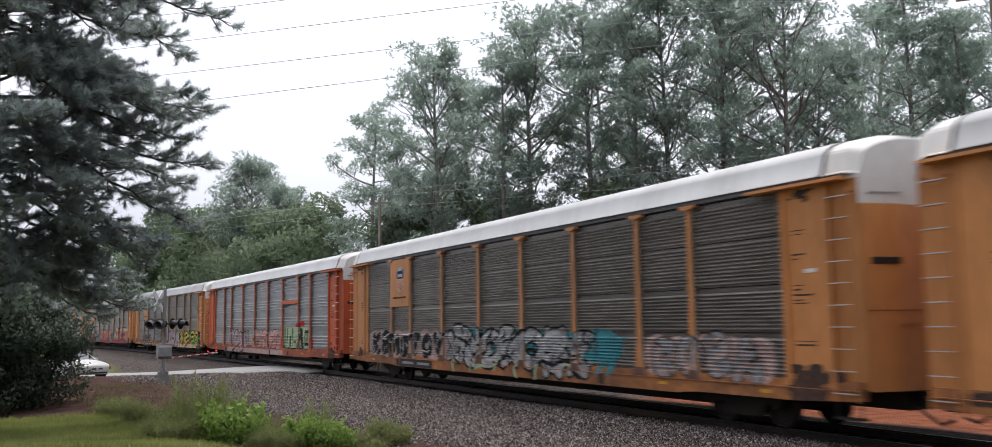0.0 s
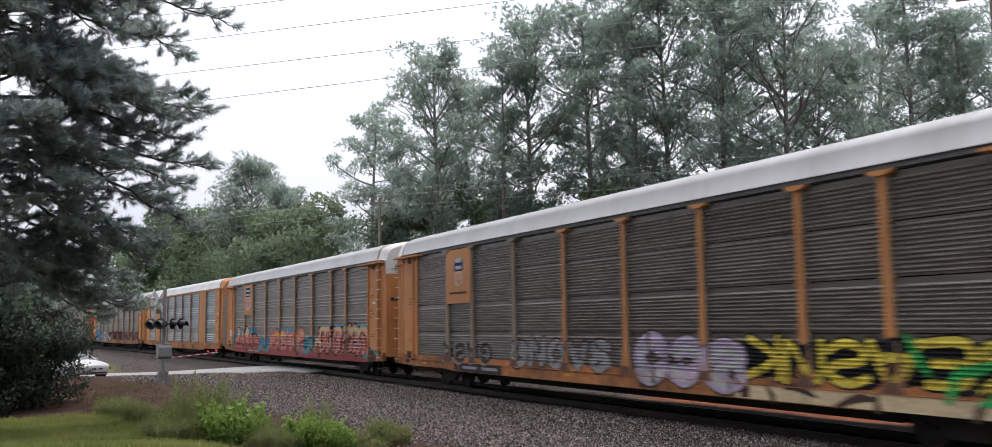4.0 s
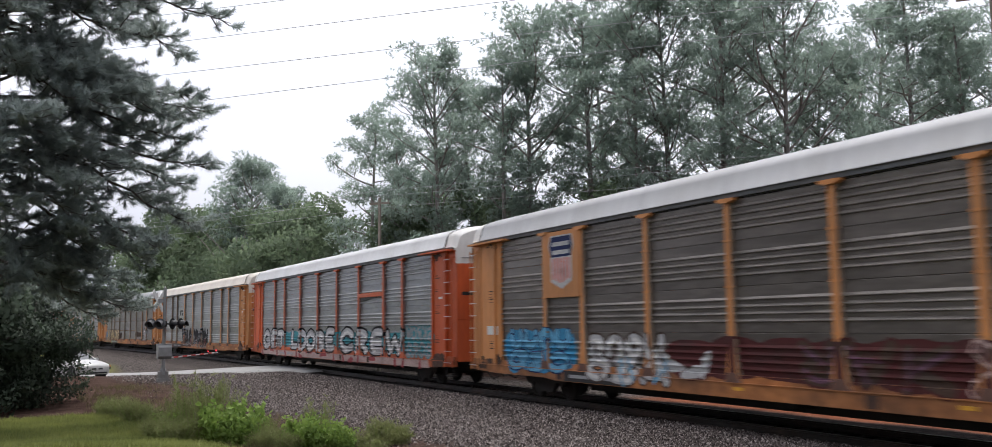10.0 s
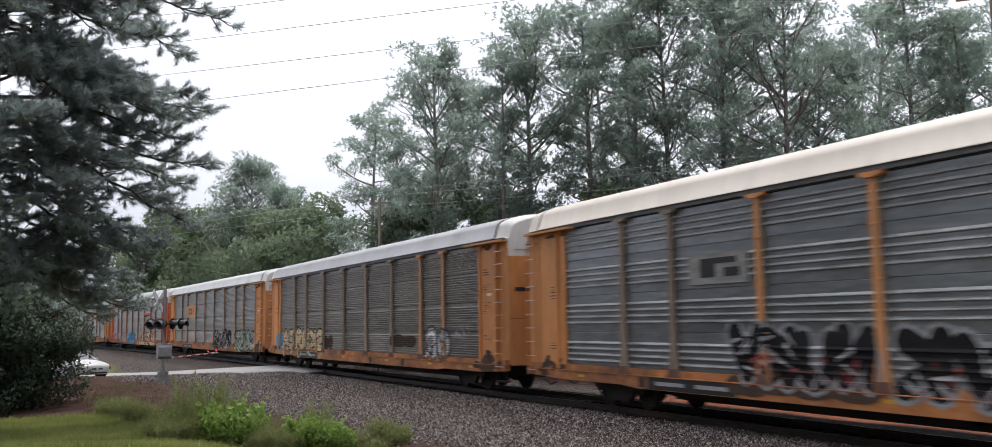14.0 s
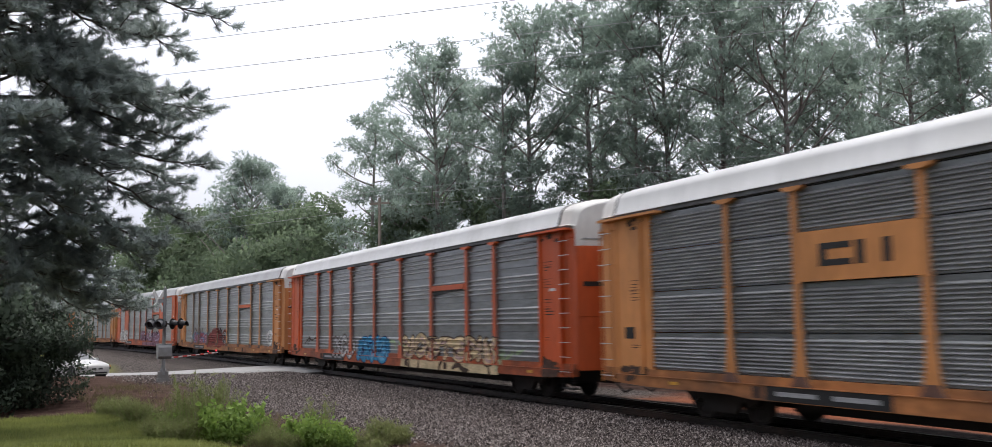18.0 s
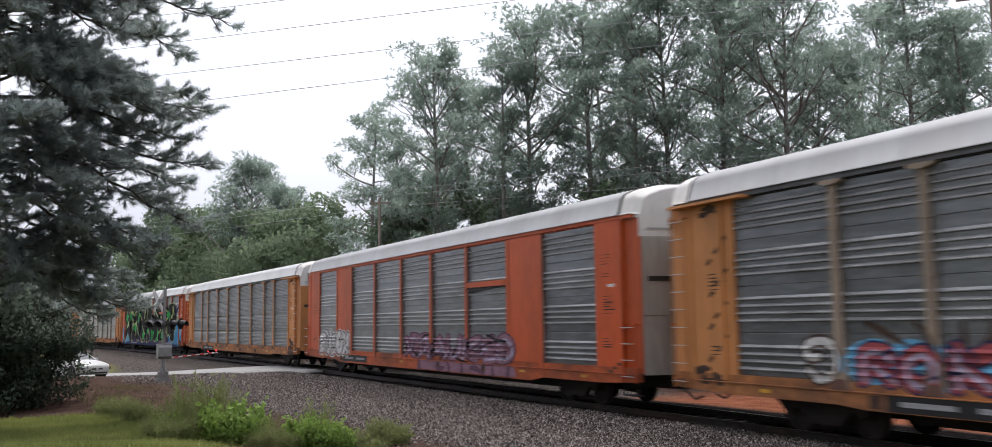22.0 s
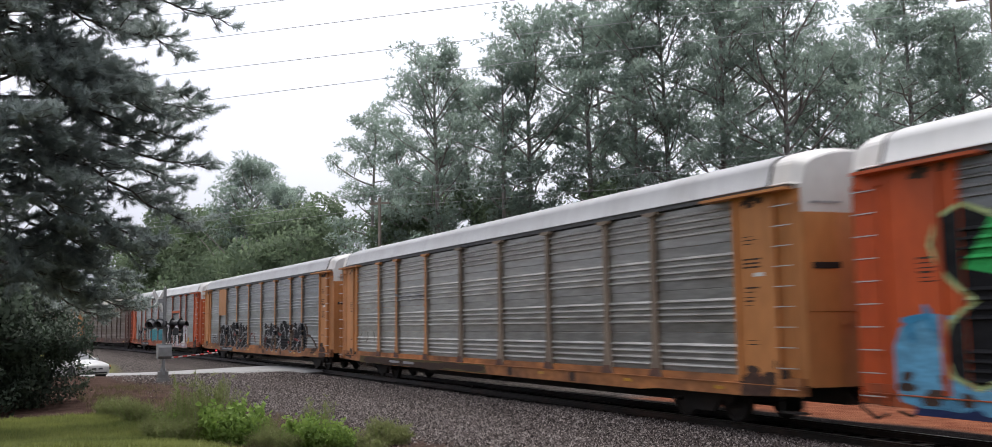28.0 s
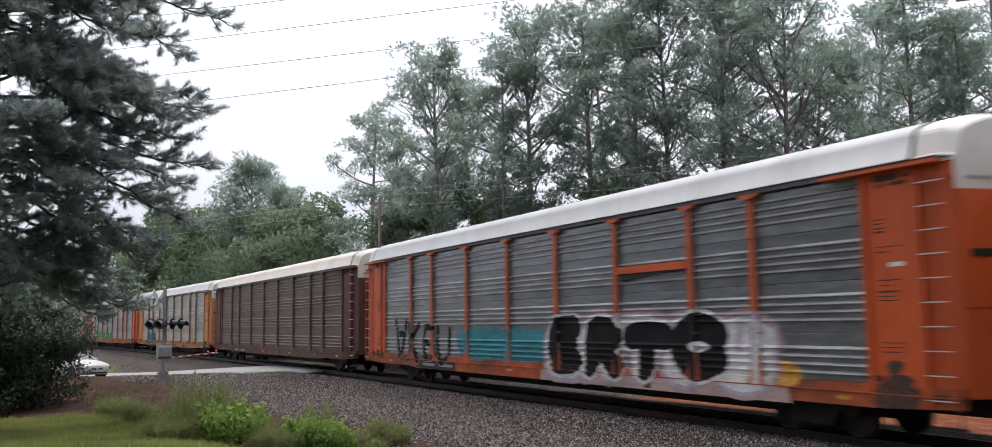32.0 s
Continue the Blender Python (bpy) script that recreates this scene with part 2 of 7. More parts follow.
# ---- mesh helpers ----
class Geo:
    """Vertices and faces collected for one mesh."""

    def __init__(self):
        self.v, self.f = [], []

    def box(self, x0, y0, z0, x1, y1, z1):
        b = len(self.v)
        self.v += [(x, y, z) for z in (z0, z1) for x, y in ((x0, y0), (x1, y0), (x1, y1), (x0, y1))]
        self.f += [tuple(b + i for i in q) for q in ((3, 2, 1, 0), (4, 5, 6, 7), (0, 1, 5, 4), (1, 2, 6, 5), (2, 3, 7, 6), (3, 0, 4, 7))]
        return self

    def bar(self, a, b, w):
        """A square bar between two points."""
        return self.tube([a, b], [w * 0.7, w * 0.7], 4)

    def tube(self, pts, radii, n=6, cap=True):
        pts = [Vector(p) for p in pts]
        base = len(self.v)
        for i, p in enumerate(pts):
            d = (pts[min(i + 1, len(pts) - 1)] - pts[max(i - 1, 0)]).normalized()
            s = d.cross(Vector((0, 0, 1)) if abs(d.z) < 0.9 else Vector((1, 0, 0))).normalized()
            u = s.cross(d)
            for k in range(n):
                a = 2 * math.pi * (k + 0.5) / n
                self.v.append(tuple(p + (s * math.cos(a) + u * math.sin(a)) * radii[i]))
        for i in range(len(pts) - 1):
            for k in range(n):
                k2 = (k + 1) % n
                self.f.append((base + i * n + k, base + i * n + k2, base + (i + 1) * n + k2, base + (i + 1) * n + k))
        if cap:
            self.f.append(tuple(base + k for k in range(n - 1, -1, -1)))
            self.f.append(tuple(base + (len(pts) - 1) * n + k for k in range(n)))
        return self

    def disc(self, c, axis, r, depth, n=20, inner=0.0):
        """A cylinder about c along axis."""
        a = Vector(axis).normalized() * depth / 2
        return self.tube([Vector(c) - a, Vector(c) + a], [r, r], n)

    def lathe(self, rings, n=20, axis="y"):
        """Rings of (position along the axis, radius)."""
        b = len(self.v)
        for p, r in rings:
            for k in range(n):
                c, s = r * math.cos(2 * math.pi * k / n), r * math.sin(2 * math.pi * k / n)
                self.v.append({"y": (c, p, s), "z": (c, s, p), "x": (p, c, s)}[axis])
        for i in range(len(rings) - 1):
            for k in range(n):
                k2 = (k + 1) % n
                self.f.append((b + i * n + k, b + i * n + k2, b + (i + 1) * n + k2, b + (i + 1) * n + k))
        self.f.append(tuple(b + k for k in range(n - 1, -1, -1)))
        self.f.append(tuple(b + (len(rings) - 1) * n + k for k in range(n)))
        return self

    def sheet(self, prof, x0, x1):
        """A profile of (y, z) drawn along x."""
        b = len(self.v)
        for x in (x0, x1):
            self.v += [(x, y, z) for y, z in prof]
        m = len(prof)
        self.f += [(b + i, b + i + 1, b + m + i + 1, b + m + i) for i in range(m - 1)]
        return self

    def solid(self, outline, y0, y1):
        """A flat outline of (x, z), from y0 to y1."""
        b, m = len(self.v), len(outline)
        self.v += [(x, y0, z) for x, z in outline] + [(x, y1, z) for x, z in outline]
        self.f += [tuple(range(b, b + m)), tuple(range(b + 2 * m - 1, b + m - 1, -1))]
        self.f += [(b + (i + 1) % m, b + i, b + m + i, b + m + (i + 1) % m) for i in range(m)]
        return self

    def mesh(self, name, smooth=False):
        me = bpy.data.meshes.new(name)
        me.from_pydata(self.v, [], self.f)
        if smooth:
            me.shade_smooth()
        me.update()
        return me


def tri_mesh(name, verts, sides=3):
    """A mesh of loose triangles or quads from an array (n, sides, 3)."""
    n = len(verts)
    me = bpy.data.meshes.new(name)
    me.vertices.add(n * sides)
    me.vertices.foreach_set("co", np.asarray(verts, dtype=np.float32).ravel())
    me.loops.add(n * sides)
    me.loops.foreach_set("vertex_index", np.arange(n * sides, dtype=np.int32))
    me.polygons.add(n)
    me.polygons.foreach_set("loop_start", np.arange(0, n * sides, sides, dtype=np.int32))
    me.update(calc_edges=True)
    return me


def part(name, geo, material, parent=None, label="", smooth=False):
    """Links a Geo or a mesh as one object under a thing or a part."""
    me = geo.mesh(name, smooth) if isinstance(geo, Geo) else geo
    if not me.materials:
        me.materials.append(material)
    ob = new(name, me)
    if me.materials[0] is not material:
        ob.material_slots[0].link = "OBJECT"
        ob.material_slots[0].material = material
    if parent:
        ob.parent = parent
    if label:
        ob["label"] = label
    return ob


def thing(name, m, label, category, group="", kind=""):
    ob = new(name)
    ob.matrix_basis = m
    return tagged(ob, label, category, group, kind)


# ---- the line of the track: a wide curve ----
BEND_MID, BEND_SLOPE, BEND = -17.0, -0.03769, -0.000505294
_x = np.concatenate([[-950.0], np.linspace(-160, 24, 1841), [760.0]])
_d = np.clip(_x, -160, 24) - BEND_MID
_slope = BEND_SLOPE + 2 * BEND * _d
_y = BEND_SLOPE * _d + BEND * _d ** 2 + _slope * (_x - np.clip(_x, -160, 24))
_s = np.concatenate([[0.0], np.cumsum(np.hypot(np.diff(_x), np.diff(_y)))])
_s -= np.interp(BEND_MID, _x, _s)


def track_y(x):
    """Sideways place of the track's middle at x."""
    return float(np.interp(x, _x, _y))


def on_track(s):
    """The point s metres along the track."""
    return Vector((float(np.interp(s, _s, _x)), float(np.interp(s, _s, _y)), 0))


def along(s, reach=10.5):
    """Pose of a wagon whose bogies stand reach metres before and behind s."""
    a, b = on_track(s - reach), on_track(s + reach)
    m = (a + b) / 2
    return pose(m.x, m.y, 0, 0, 0, math.degrees(math.atan2(b.y - a.y, b.x - a.x)))


# ---- ground ----
def smooth(a, b, t):
    t = min(1.0, max(0.0, (t - a) / (b - a)))
    return t * t * (3 - 2 * t)


ROAD_DIR, ROAD_SIDE, ROAD_MID = Vector((0.582, 0.813, 0)), Vector((0.813, -0.582, 0)), Vector((-49.2, 0.35, 0))


def road_z(s):
    """Height of the road, s metres from the track along it."""
    return -0.02 - 0.36 * smooth(-3, -13, s) - 0.5 * smooth(-14, -40, s)


def ground_z(x, y):
    """Height of the ground: ballast bank, yard, lawn rising to the viewer, clay beyond the track, and the road's bed."""
    ay = abs(y - track_y(x))
    base = -0.45 + 0.40 * smooth(-30, -40, x) * smooth(-3, -6, y)
    if y < 0:
        base += 0.75 * smooth(-9.5, -15.5, y) * smooth(-24, -14, x) + 0.22 * smooth(-8, -12.5, y) * smooth(-40, -24, x)
    else:
        base += -0.1 * smooth(2, 6, y) + 1.2 * smooth(9, 40, y)
    p = Vector((x, y, 0)) - ROAD_MID
    s, c = p.dot(ROAD_DIR), p.dot(ROAD_SIDE)
    bed = (1 - smooth(3.6, 6.5, abs(c))) * smooth(-80, -60, s) * (1 - smooth(-1.9, -0.9, y))
    bank = 0.27 * (1 - smooth(1.5, 3.4 if y < 0 else 2.8, ay))
    far = smooth(150, 900, math.hypot(x, y))
    z = base + bank + 0.03 * noise.noise((x * 0.25, y * 0.25, 3.1))
    z += (road_z(s) - 0.05 - z) * bed
    return z * (1 - far) - 0.6 * far


def axis_steps(fine0, fine1, step, reach):
    """Coordinates dense between fine0 and fine1 and ever wider outside."""
    a = list(np.arange(fine0, fine1 + 1e-6, step))
    d, lo, hi = step, fine0, fine1
    while lo > -reach or hi < reach:
        d *= 1.35
        lo, hi = lo - d, hi + d
        a = [max(lo, -reach)] + a + [min(hi, reach)]
    return sorted(set(round(v, 4) for v in a))


def zone(x, y):
    """How much gravel, lawn and clay lies at a place, and oily bed with the train's shade painted in."""
    w = 0.7 * noise.noise((x * 0.35, y * 0.35, 1.0)) + 0.5 * noise.noise((x * 1.3, y * 1.3, 5.0))
    edge = -7.1 + 0.10 * (x + 20) + w
    gravel = smooth(edge - 1.2, edge + 2.0, y) * (1 - smooth(7.2 + w, 8.6 + w, y))
    gravel = max(gravel, smooth(-44.5 + w, -46, x) * smooth(-10, -8.5, y) * (1 - smooth(4, 5, y)))
    lawn_edge = -11.6 + 0.06 * (x + 22) + 0.7 * w
    lawn = (1 - smooth(lawn_edge - 0.5, lawn_edge + 0.7, y)) * smooth(-31 + w, -29 + w, x)
    lawn = max(lawn, smooth(-59, -62, x) * (1 - smooth(-9, -8, y)))
    clay = smooth(-0.3, 0.3, y - (5.4 + 0.1 * smooth(-9, -20, x) + 0.3 * w)) * (1 - smooth(10 + 2 * w, 13 + 2 * w, y)) * smooth(-30 + 3 * w, -25 + 3 * w, x)
    oil_shade = smooth(-1.5 + 0.2 * w, -1.1 + 0.2 * w, y - track_y(x)) * (1 - smooth(-0.3, 0.3, y - (5.4 + 0.1 * smooth(-9, -20, x) + 0.3 * w)))
    return gravel, lawn, clay, oil_shade


def ground_material():
    m = bpy.data.materials.new("ground")
    m.use_nodes = True
    n, l = m.node_tree.nodes, m.node_tree.links
    b = n["Principled BSDF"]
    b.inputs["Roughness"].default_value = 0.95
    b.inputs["Specular IOR Level"].default_value = 0.0
    tc, at = n.new("ShaderNodeTexCoord"), n.new("ShaderNodeAttribute")
    at.attribute_name = "zone"
    sep = n.new("ShaderNodeSeparateColor")
    l.new(at.outputs["Color"], sep.inputs["Color"])

    def tone(c1, c2, scale, detail=8):
        t, mx, r = n.new("ShaderNodeTexNoise"), n.new("ShaderNodeMix"), n.new("ShaderNodeMapRange")
        t.inputs["Scale"].default_value, t.inputs["Detail"].default_value = scale, detail
        l.new(tc.outputs["Object"], t.inputs["Vector"])
        r.inputs["From Min"].default_value, r.inputs["From Max"].default_value = 0.35, 0.65
        l.new(t.outputs["Fac"], r.inputs["Value"])
        mx.data_type = "RGBA"
        mx.inputs["A"].default_value, mx.inputs["B"].default_value = (*c1, 1), (*c2, 1)
        l.new(r.outputs["Result"], mx.inputs["Factor"])
        return mx.outputs["Result"]

    def over(under, top, fac):
        mx = n.new("ShaderNodeMix")
        mx.data_type = "RGBA"
        l.new(fac, mx.inputs["Factor"]), l.new(under, mx.inputs["A"]), l.new(top, mx.inputs["B"])
        return mx.outputs["Result"]

    vo = n.new("ShaderNodeTexVoronoi")
    vo.inputs["Scale"].default_value = 17.0
    l.new(tc.outputs["Object"], vo.inputs["Vector"])
    hs = n.new("ShaderNodeSeparateColor")
    l.new(vo.outputs["Color"], hs.inputs["Color"])
    vg = n.new("ShaderNodeMix")
    vg.data_type = "RGBA"
    vg.inputs["A"].default_value, vg.inputs["B"].default_value = (0.015, 0.013, 0.012, 1), (0.162, 0.140, 0.130, 1)
    l.new(hs.outputs["Red"], vg.inputs["Factor"])
    dirt = tone((0.050, 0.031, 0.026), (0.098, 0.064, 0.052), 2.2)
    lawn = tone((0.12, 0.12, 0.04), (0.18, 0.19, 0.06), 1.2)
    clay = tone((0.155, 0.055, 0.032), (0.24, 0.096, 0.056), 1.5)
    c = over(dirt, vg.outputs["Result"], sep.outputs["Red"])
    c = over(c, lawn, sep.outputs["Green"])
    c = over(c, clay, sep.outputs["Blue"])
    # Oily track bed, blackened further to paint in the train's shadow.
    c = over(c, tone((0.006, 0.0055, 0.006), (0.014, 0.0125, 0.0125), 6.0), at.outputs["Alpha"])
    l.new(c, b.inputs["Base Color"])
    bp = n.new("ShaderNodeBump")
    bp.inputs["Strength"].default_value, bp.inputs["Distance"].default_value = 1.0, 0.06
    l.new(vo.outputs["Distance"], bp.inputs["Height"])
    l.new(bp.outputs["Normal"], b.inputs["Normal"])
    return m


def build_ground():
    xs, ys = axis_steps(-64, 2, 0.5, 2500), axis_steps(-18, 14, 0.4, 2500)
    v = [(x, y, ground_z(x, y)) for y in ys for x in xs]
    w = len(xs)
    f = [(j * w + i, j * w + i + 1, (j + 1) * w + i + 1, (j + 1) * w + i) for j in range(len(ys) - 1) for i in range(w - 1)]
    me = bpy.data.meshes.new("ground")
    me.from_pydata(v, [], f)
    at = me.color_attributes.new("zone", "FLOAT_COLOR", "POINT")
    data = []
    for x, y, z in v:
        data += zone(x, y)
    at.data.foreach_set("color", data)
    me.shade_smooth()
    me.materials.append(ground_material())
    tagged(new("ground", me), "gravel yard, brown dirt, mown lawn and red clay", "ground", kind="structure")


build_ground()

# the road that crosses the track
def build_road():
    g = Geo()
    stations = [-60, -40, -30, -24, -20, -17, -14, -12, -10, -8, -6, -4, -2.6, -1.4]
    cols = [-3.5, -3.2, -1.6, 0, 1.6, 3.2, 3.5]
    for s in stations:
        for c in cols:
            p = ROAD_MID + ROAD_DIR * s + ROAD_SIDE * c * (1 + 0.25 * smooth(-8, 0, s))
            if s > -2:
                p.y = track_y(p.x) - 0.85
            g.v.append((p.x, p.y, road_z(s) - (0.10 if abs(c) > 3.3 else 0)))
    w = len(cols)
    g.f = [(j * w + i, j * w + i + 1, (j + 1) * w + i + 1, (j + 1) * w + i) for j in range(len(stations) - 1) for i in range(w - 1)]
    tagged(part("road", g, ASPHALT, smooth=True), "pale worn asphalt road up to the level crossing", "road", kind="structure")


build_road()

# ---- the track ----
def rail_geo(prof):
    """A profile (y, z) drawn along the track."""
    g = Geo()
    stations = [-880, -500, -300] + list(range(-150, 44, 4)) + [300, 700]
    for st in stations:
        m = along(st, 0.5)
        g.v += [tuple(m @ Vector((0, y, z))) for y, z in prof]
    n = len(prof)
    g.f = [(i * n + j, i * n + j + 1, (i + 1) * n + j + 1, (i + 1) * n + j) for i in range(len(stations) - 1) for j in range(n - 1)]
    return g


def build_track():
    track = thing("railway_track", pose(0, 0, 0), "steel rails on dark creosoted ties in grey ballast", "railway track", kind="structure")
    web = [(-0.07, -0.17), (0.07, -0.17), (0.07, -0.155), (0.015, -0.14), (0.012, -0.045), (0.036, -0.035), (0.036, -0.004), (-0.036, -0.004), (-0.036, -0.035), (-0.012, -0.045), (-0.015, -0.14), (-0.07, -0.155), (-0.07, -0.17)]
    for y in (-0.7535, 0.7535):
        rail = part("rail", rail_geo([(y + a, b) for a, b in web]), RAIL, track)
        part("rail_head", rail_geo([(y - 0.036, -0.004), (y - 0.03, 0.0), (y + 0.03, 0.0), (y + 0.036, -0.004)]), RAIL_TOP, rail, "polished running surface")
    tie = Geo().box(-0.11, -1.3, -0.35, 0.11, 1.3, -0.17).mesh("tie")
    rng = random.Random(4)
    for i in range(130):
        o = part("tie", tie, TIE, track)
        o.matrix_basis = along(-49 + i * 0.52, 0.5) @ pose(0, rng.uniform(-0.04, 0.04), rng.uniform(-0.01, 0.01), 0, 0, rng.uniform(-1, 1))
    g = Geo()
    for x in np.arange(-300, -66.3, 0.52):
        g.box(x - 0.11, track_y(x) - 1.3, -0.35, x + 0.11, track_y(x) + 1.3, -0.17)
    part("distant_ties", g, TIE, track)
    plank = Geo().box(-1.45, -0.56, -0.16, 1.45, 0.56, -0.015).mesh("crossing_panel")
    for i in range(3):
        o = part("crossing_panel", plank, TIE, track, "timber crossing panel between the rails")
        o.matrix_basis = along(-35.0 + i * 2.92, 0.5)


build_track()


def scatter_stones():
    """Loose ballast: low stones, one mesh."""
    rng = np.random.default_rng(3)
    base = np.array([(1, 0, 0), (0, 1, 0), (-1, 0, 0), (0, -1, 0), (0, 0, 0.8), (0, 0, -0.5)])
    faces = np.array([(0, 1, 4), (1, 2, 4), (2, 3, 4), (3, 0, 4)])
    tris = []
    count = 0
    while count < 100000:
        x, y = -9 - 40 * rng.random() ** 1.5, -10.5 + 12 * rng.random()
        gr = zone(x, y)[0]
        if rng.random() > gr ** 2 + 0.03 or -0.9 < y < 0.9:
            continue
        s = 0.022 + 0.028 * rng.random() ** 1.5
        a = rng.random() * 6.28
        p = base * (s * (0.7 + 0.6 * rng.random(3)))
        p = p + (rng.random(p.shape) - 0.5) * s * 0.7
        ca, sa = math.cos(a), math.sin(a)
        p = np.column_stack([p[:, 0] * ca - p[:, 1] * sa, p[:, 0] * sa + p[:, 1] * ca, p[:, 2]])
        p += (x, y, ground_z(x, y) + s * 0.2)
        tris.append(p[faces])
        count += 1
    m = bpy.data.materials.new("loose_stone")
    m.use_nodes = True
    n, l = m.node_tree.nodes, m.node_tree.links
    b = n["Principled BSDF"]
    b.inputs["Roughness"].default_value, b.inputs["Specular IOR Level"].default_value = 0.9, 0.15
    geo, ramp = n.new("ShaderNodeNewGeometry"), n.new("ShaderNodeValToRGB")
    ramp.color_ramp.elements[0].color, ramp.color_ramp.elements[1].color = (0.019, 0.0155, 0.0145, 1), (0.345, 0.300, 0.280, 1)
    for at, c in ((0.30, (0.049, 0.038, 0.035, 1)), (0.62, (0.122, 0.100, 0.093, 1)), (0.85, (0.218, 0.190, 0.178, 1))):
        ramp.color_ramp.elements.new(at).color = c
    l.new(geo.outputs["Random Per Island"], ramp.inputs["Fac"])
    l.new(ramp.outputs["Color"], b.inputs["Base Color"])
    ob = part("ballast_stones", tri_mesh("ballast_stones", np.concatenate(tris)), m)
    tagged(ob, "loose grey and pinkish crushed ballast stones", "ballast", kind="stuff")


scatter_stones()

# ---- the train: covered car-carrier wagons ----
BAYS = [-12.36, -9.51, -7.47, -4.48, -1.475, 1.475, 4.48, 7.47, 9.51, 12.36]
ROWS_Z = [1.12, 2.02, 3.01, 4.01, 4.915]
RIB_Z = [1.235, 2.245, 3.235, 4.245]
FACE, RIDGE = 1.535, 0.05
HALF, REAR, TRUCK_X = 14.3, 0.3, 10.5


def ribs(row, kind):
    """Profile (y, z) of one panel: evenly ribbed, or four ribs with a plain strip above."""
    z0, z1 = ROWS_Z[row], ROWS_Z[row + 1]
    p = [(-FACE, z0 + 0.012)]
    if kind == "group":
        heights, deep = [RIB_Z[row] + 0.155 * i for i in range(4)], RIDGE
    else:
        heights, deep = [z0 + 0.06 + i * 0.083 for i in range(int((z1 - z0 - 0.08) / 0.083))], 0.042
    for z in heights:
        p += [(-FACE, z), (-FACE - deep, z + 0.010), (-FACE - deep, z + 0.024), (-FACE, z + deep * 1.5)]
    p.append((-FACE, z1 - 0.012))
    return p


PANEL_MESH = {}


def panel_mesh(w, row, kind, full=False):
    key = (round(w, 2), row, kind, full)
    if key not in PANEL_MESH:
        g, prof = Geo(), []
        for r in (range(4) if full else (row,)):
            z0, z1 = ROWS_Z[r], ROWS_Z[r + 1]
            gap = 0.003 if kind == "group" else 0.011
            back = 0.008 if kind == "group" else 0.05
            prof += [(-FACE + back, z0 + gap)] + ribs(r, kind) + [(-FACE + back, z1 - gap)]
        g.sheet(prof, -w / 2, w / 2)
        me = g.mesh("side_panel")
        me.materials.append(STEEL["grey"]), me.materials.append(RIB["grey"])
        for f, (a, b) in zip(me.polygons, zip(prof, prof[1:])):
            f.material_index = 1 if min(a[0], b[0]) < -FACE - 0.01 else 0
        PANEL_MESH[key] = me
    return PANEL_MESH[key]


def side_levels(kind):
    """Heights at which the wagon's side bends, with its outer face just above and just below each."""
    lv = [(0.60, -1.658), (0.963, -1.658), (0.966, -1.604), (1.118, -1.604)]
    for r in range(4):
        lv += [(z, y) for y, z in ribs(r, kind)]
    return lv + [(4.93, -FACE)]


def clip(poly, axis, bound, keep_above):
    out = []
    for i, a in enumerate(poly):
        b = poly[(i + 1) % len(poly)]
        ia = (a[axis] >= bound) == keep_above
        ib = (b[axis] >= bound) == keep_above
        if ia:
            out.append(a)
        if ia != ib:
            t = (bound - a[axis]) / (b[axis] - a[axis])
            out.append((a[0] + (b[0] - a[0]) * t, a[1] + (b[1] - a[1]) * t))
    return out


LEVELS = {k: side_levels(k) for k in ("group", "even")}


def spray(car, name, polys, colour, kind, posts, lift, label=""):
    """Paint on the wagon's side: convex outlines of (x, z), laid on ribs, posts, end panels and sill."""
    g = Geo()
    lv = LEVELS[kind]

    def lay(q, ya, yb, za, zb):
        if len(q) >= 3:
            b = len(g.v)
            g.v.extend((x, ya + (yb - ya) * (z - za) / (zb - za), z) for x, z in q)
            g.f.append(tuple(range(b, b + len(q))))

    for i, poly in enumerate(polys):
        up = lift + 0.0001 * (i % 24)
        zs, xs = [p[1] for p in poly], [p[0] for p in poly]
        z_lo, z_hi, x_lo, x_hi = min(zs), max(zs), min(xs), max(xs)
        mid = poly
        if x_lo < BAYS[0] or x_hi > BAYS[-1]:
            for q in (clip(poly, 0, BAYS[0], False), clip(poly, 0, BAYS[-1], True)):
                if len(q) >= 3:
                    lay(clip(q, 1, 0.966, True), -1.606 - up, -1.606 - up, 0, 1)
                    lay(clip(q, 1, 0.966, False), -1.658 - up, -1.658 - up, 0, 1)
            mid = clip(clip(poly, 0, BAYS[0], True), 0, BAYS[-1], False)
            if len(mid) < 3:
                continue
        for (za, ya), (zb, yb) in zip(lv, lv[1:]):
            if zb <= z_lo or za >= z_hi or zb - za < 1e-4:
                continue
            lay(clip(clip(mid, 1, za, True), 1, zb, False), ya - up, yb - up, za, zb)
        for xp, hw, yp in posts:
            if xp + hw > x_lo and xp - hw < x_hi:
                q = clip(clip(clip(mid, 0, xp - hw, True), 0, xp + hw, False), 1, 0.97, True)
                lay(q, yp - up, yp - up, 0, 1)
                edge = [z for x, z in q if abs(x - xp - hw) < 1e-4]
                if len(edge) > 1 and hw < 0.2:
                    b, x = len(g.v), xp + hw + up * 0.3
                    g.v.extend([(x, yp - up, min(edge)), (x, -FACE - 0.01, min(edge)), (x, -FACE - 0.01, max(edge)), (x, yp - up, max(edge))])
                    g.f.append((b, b + 1, b + 2, b + 3))
    if g.f:
        return tagged(part(name, g, SPRAY[colour], car, label), kind="stuff")


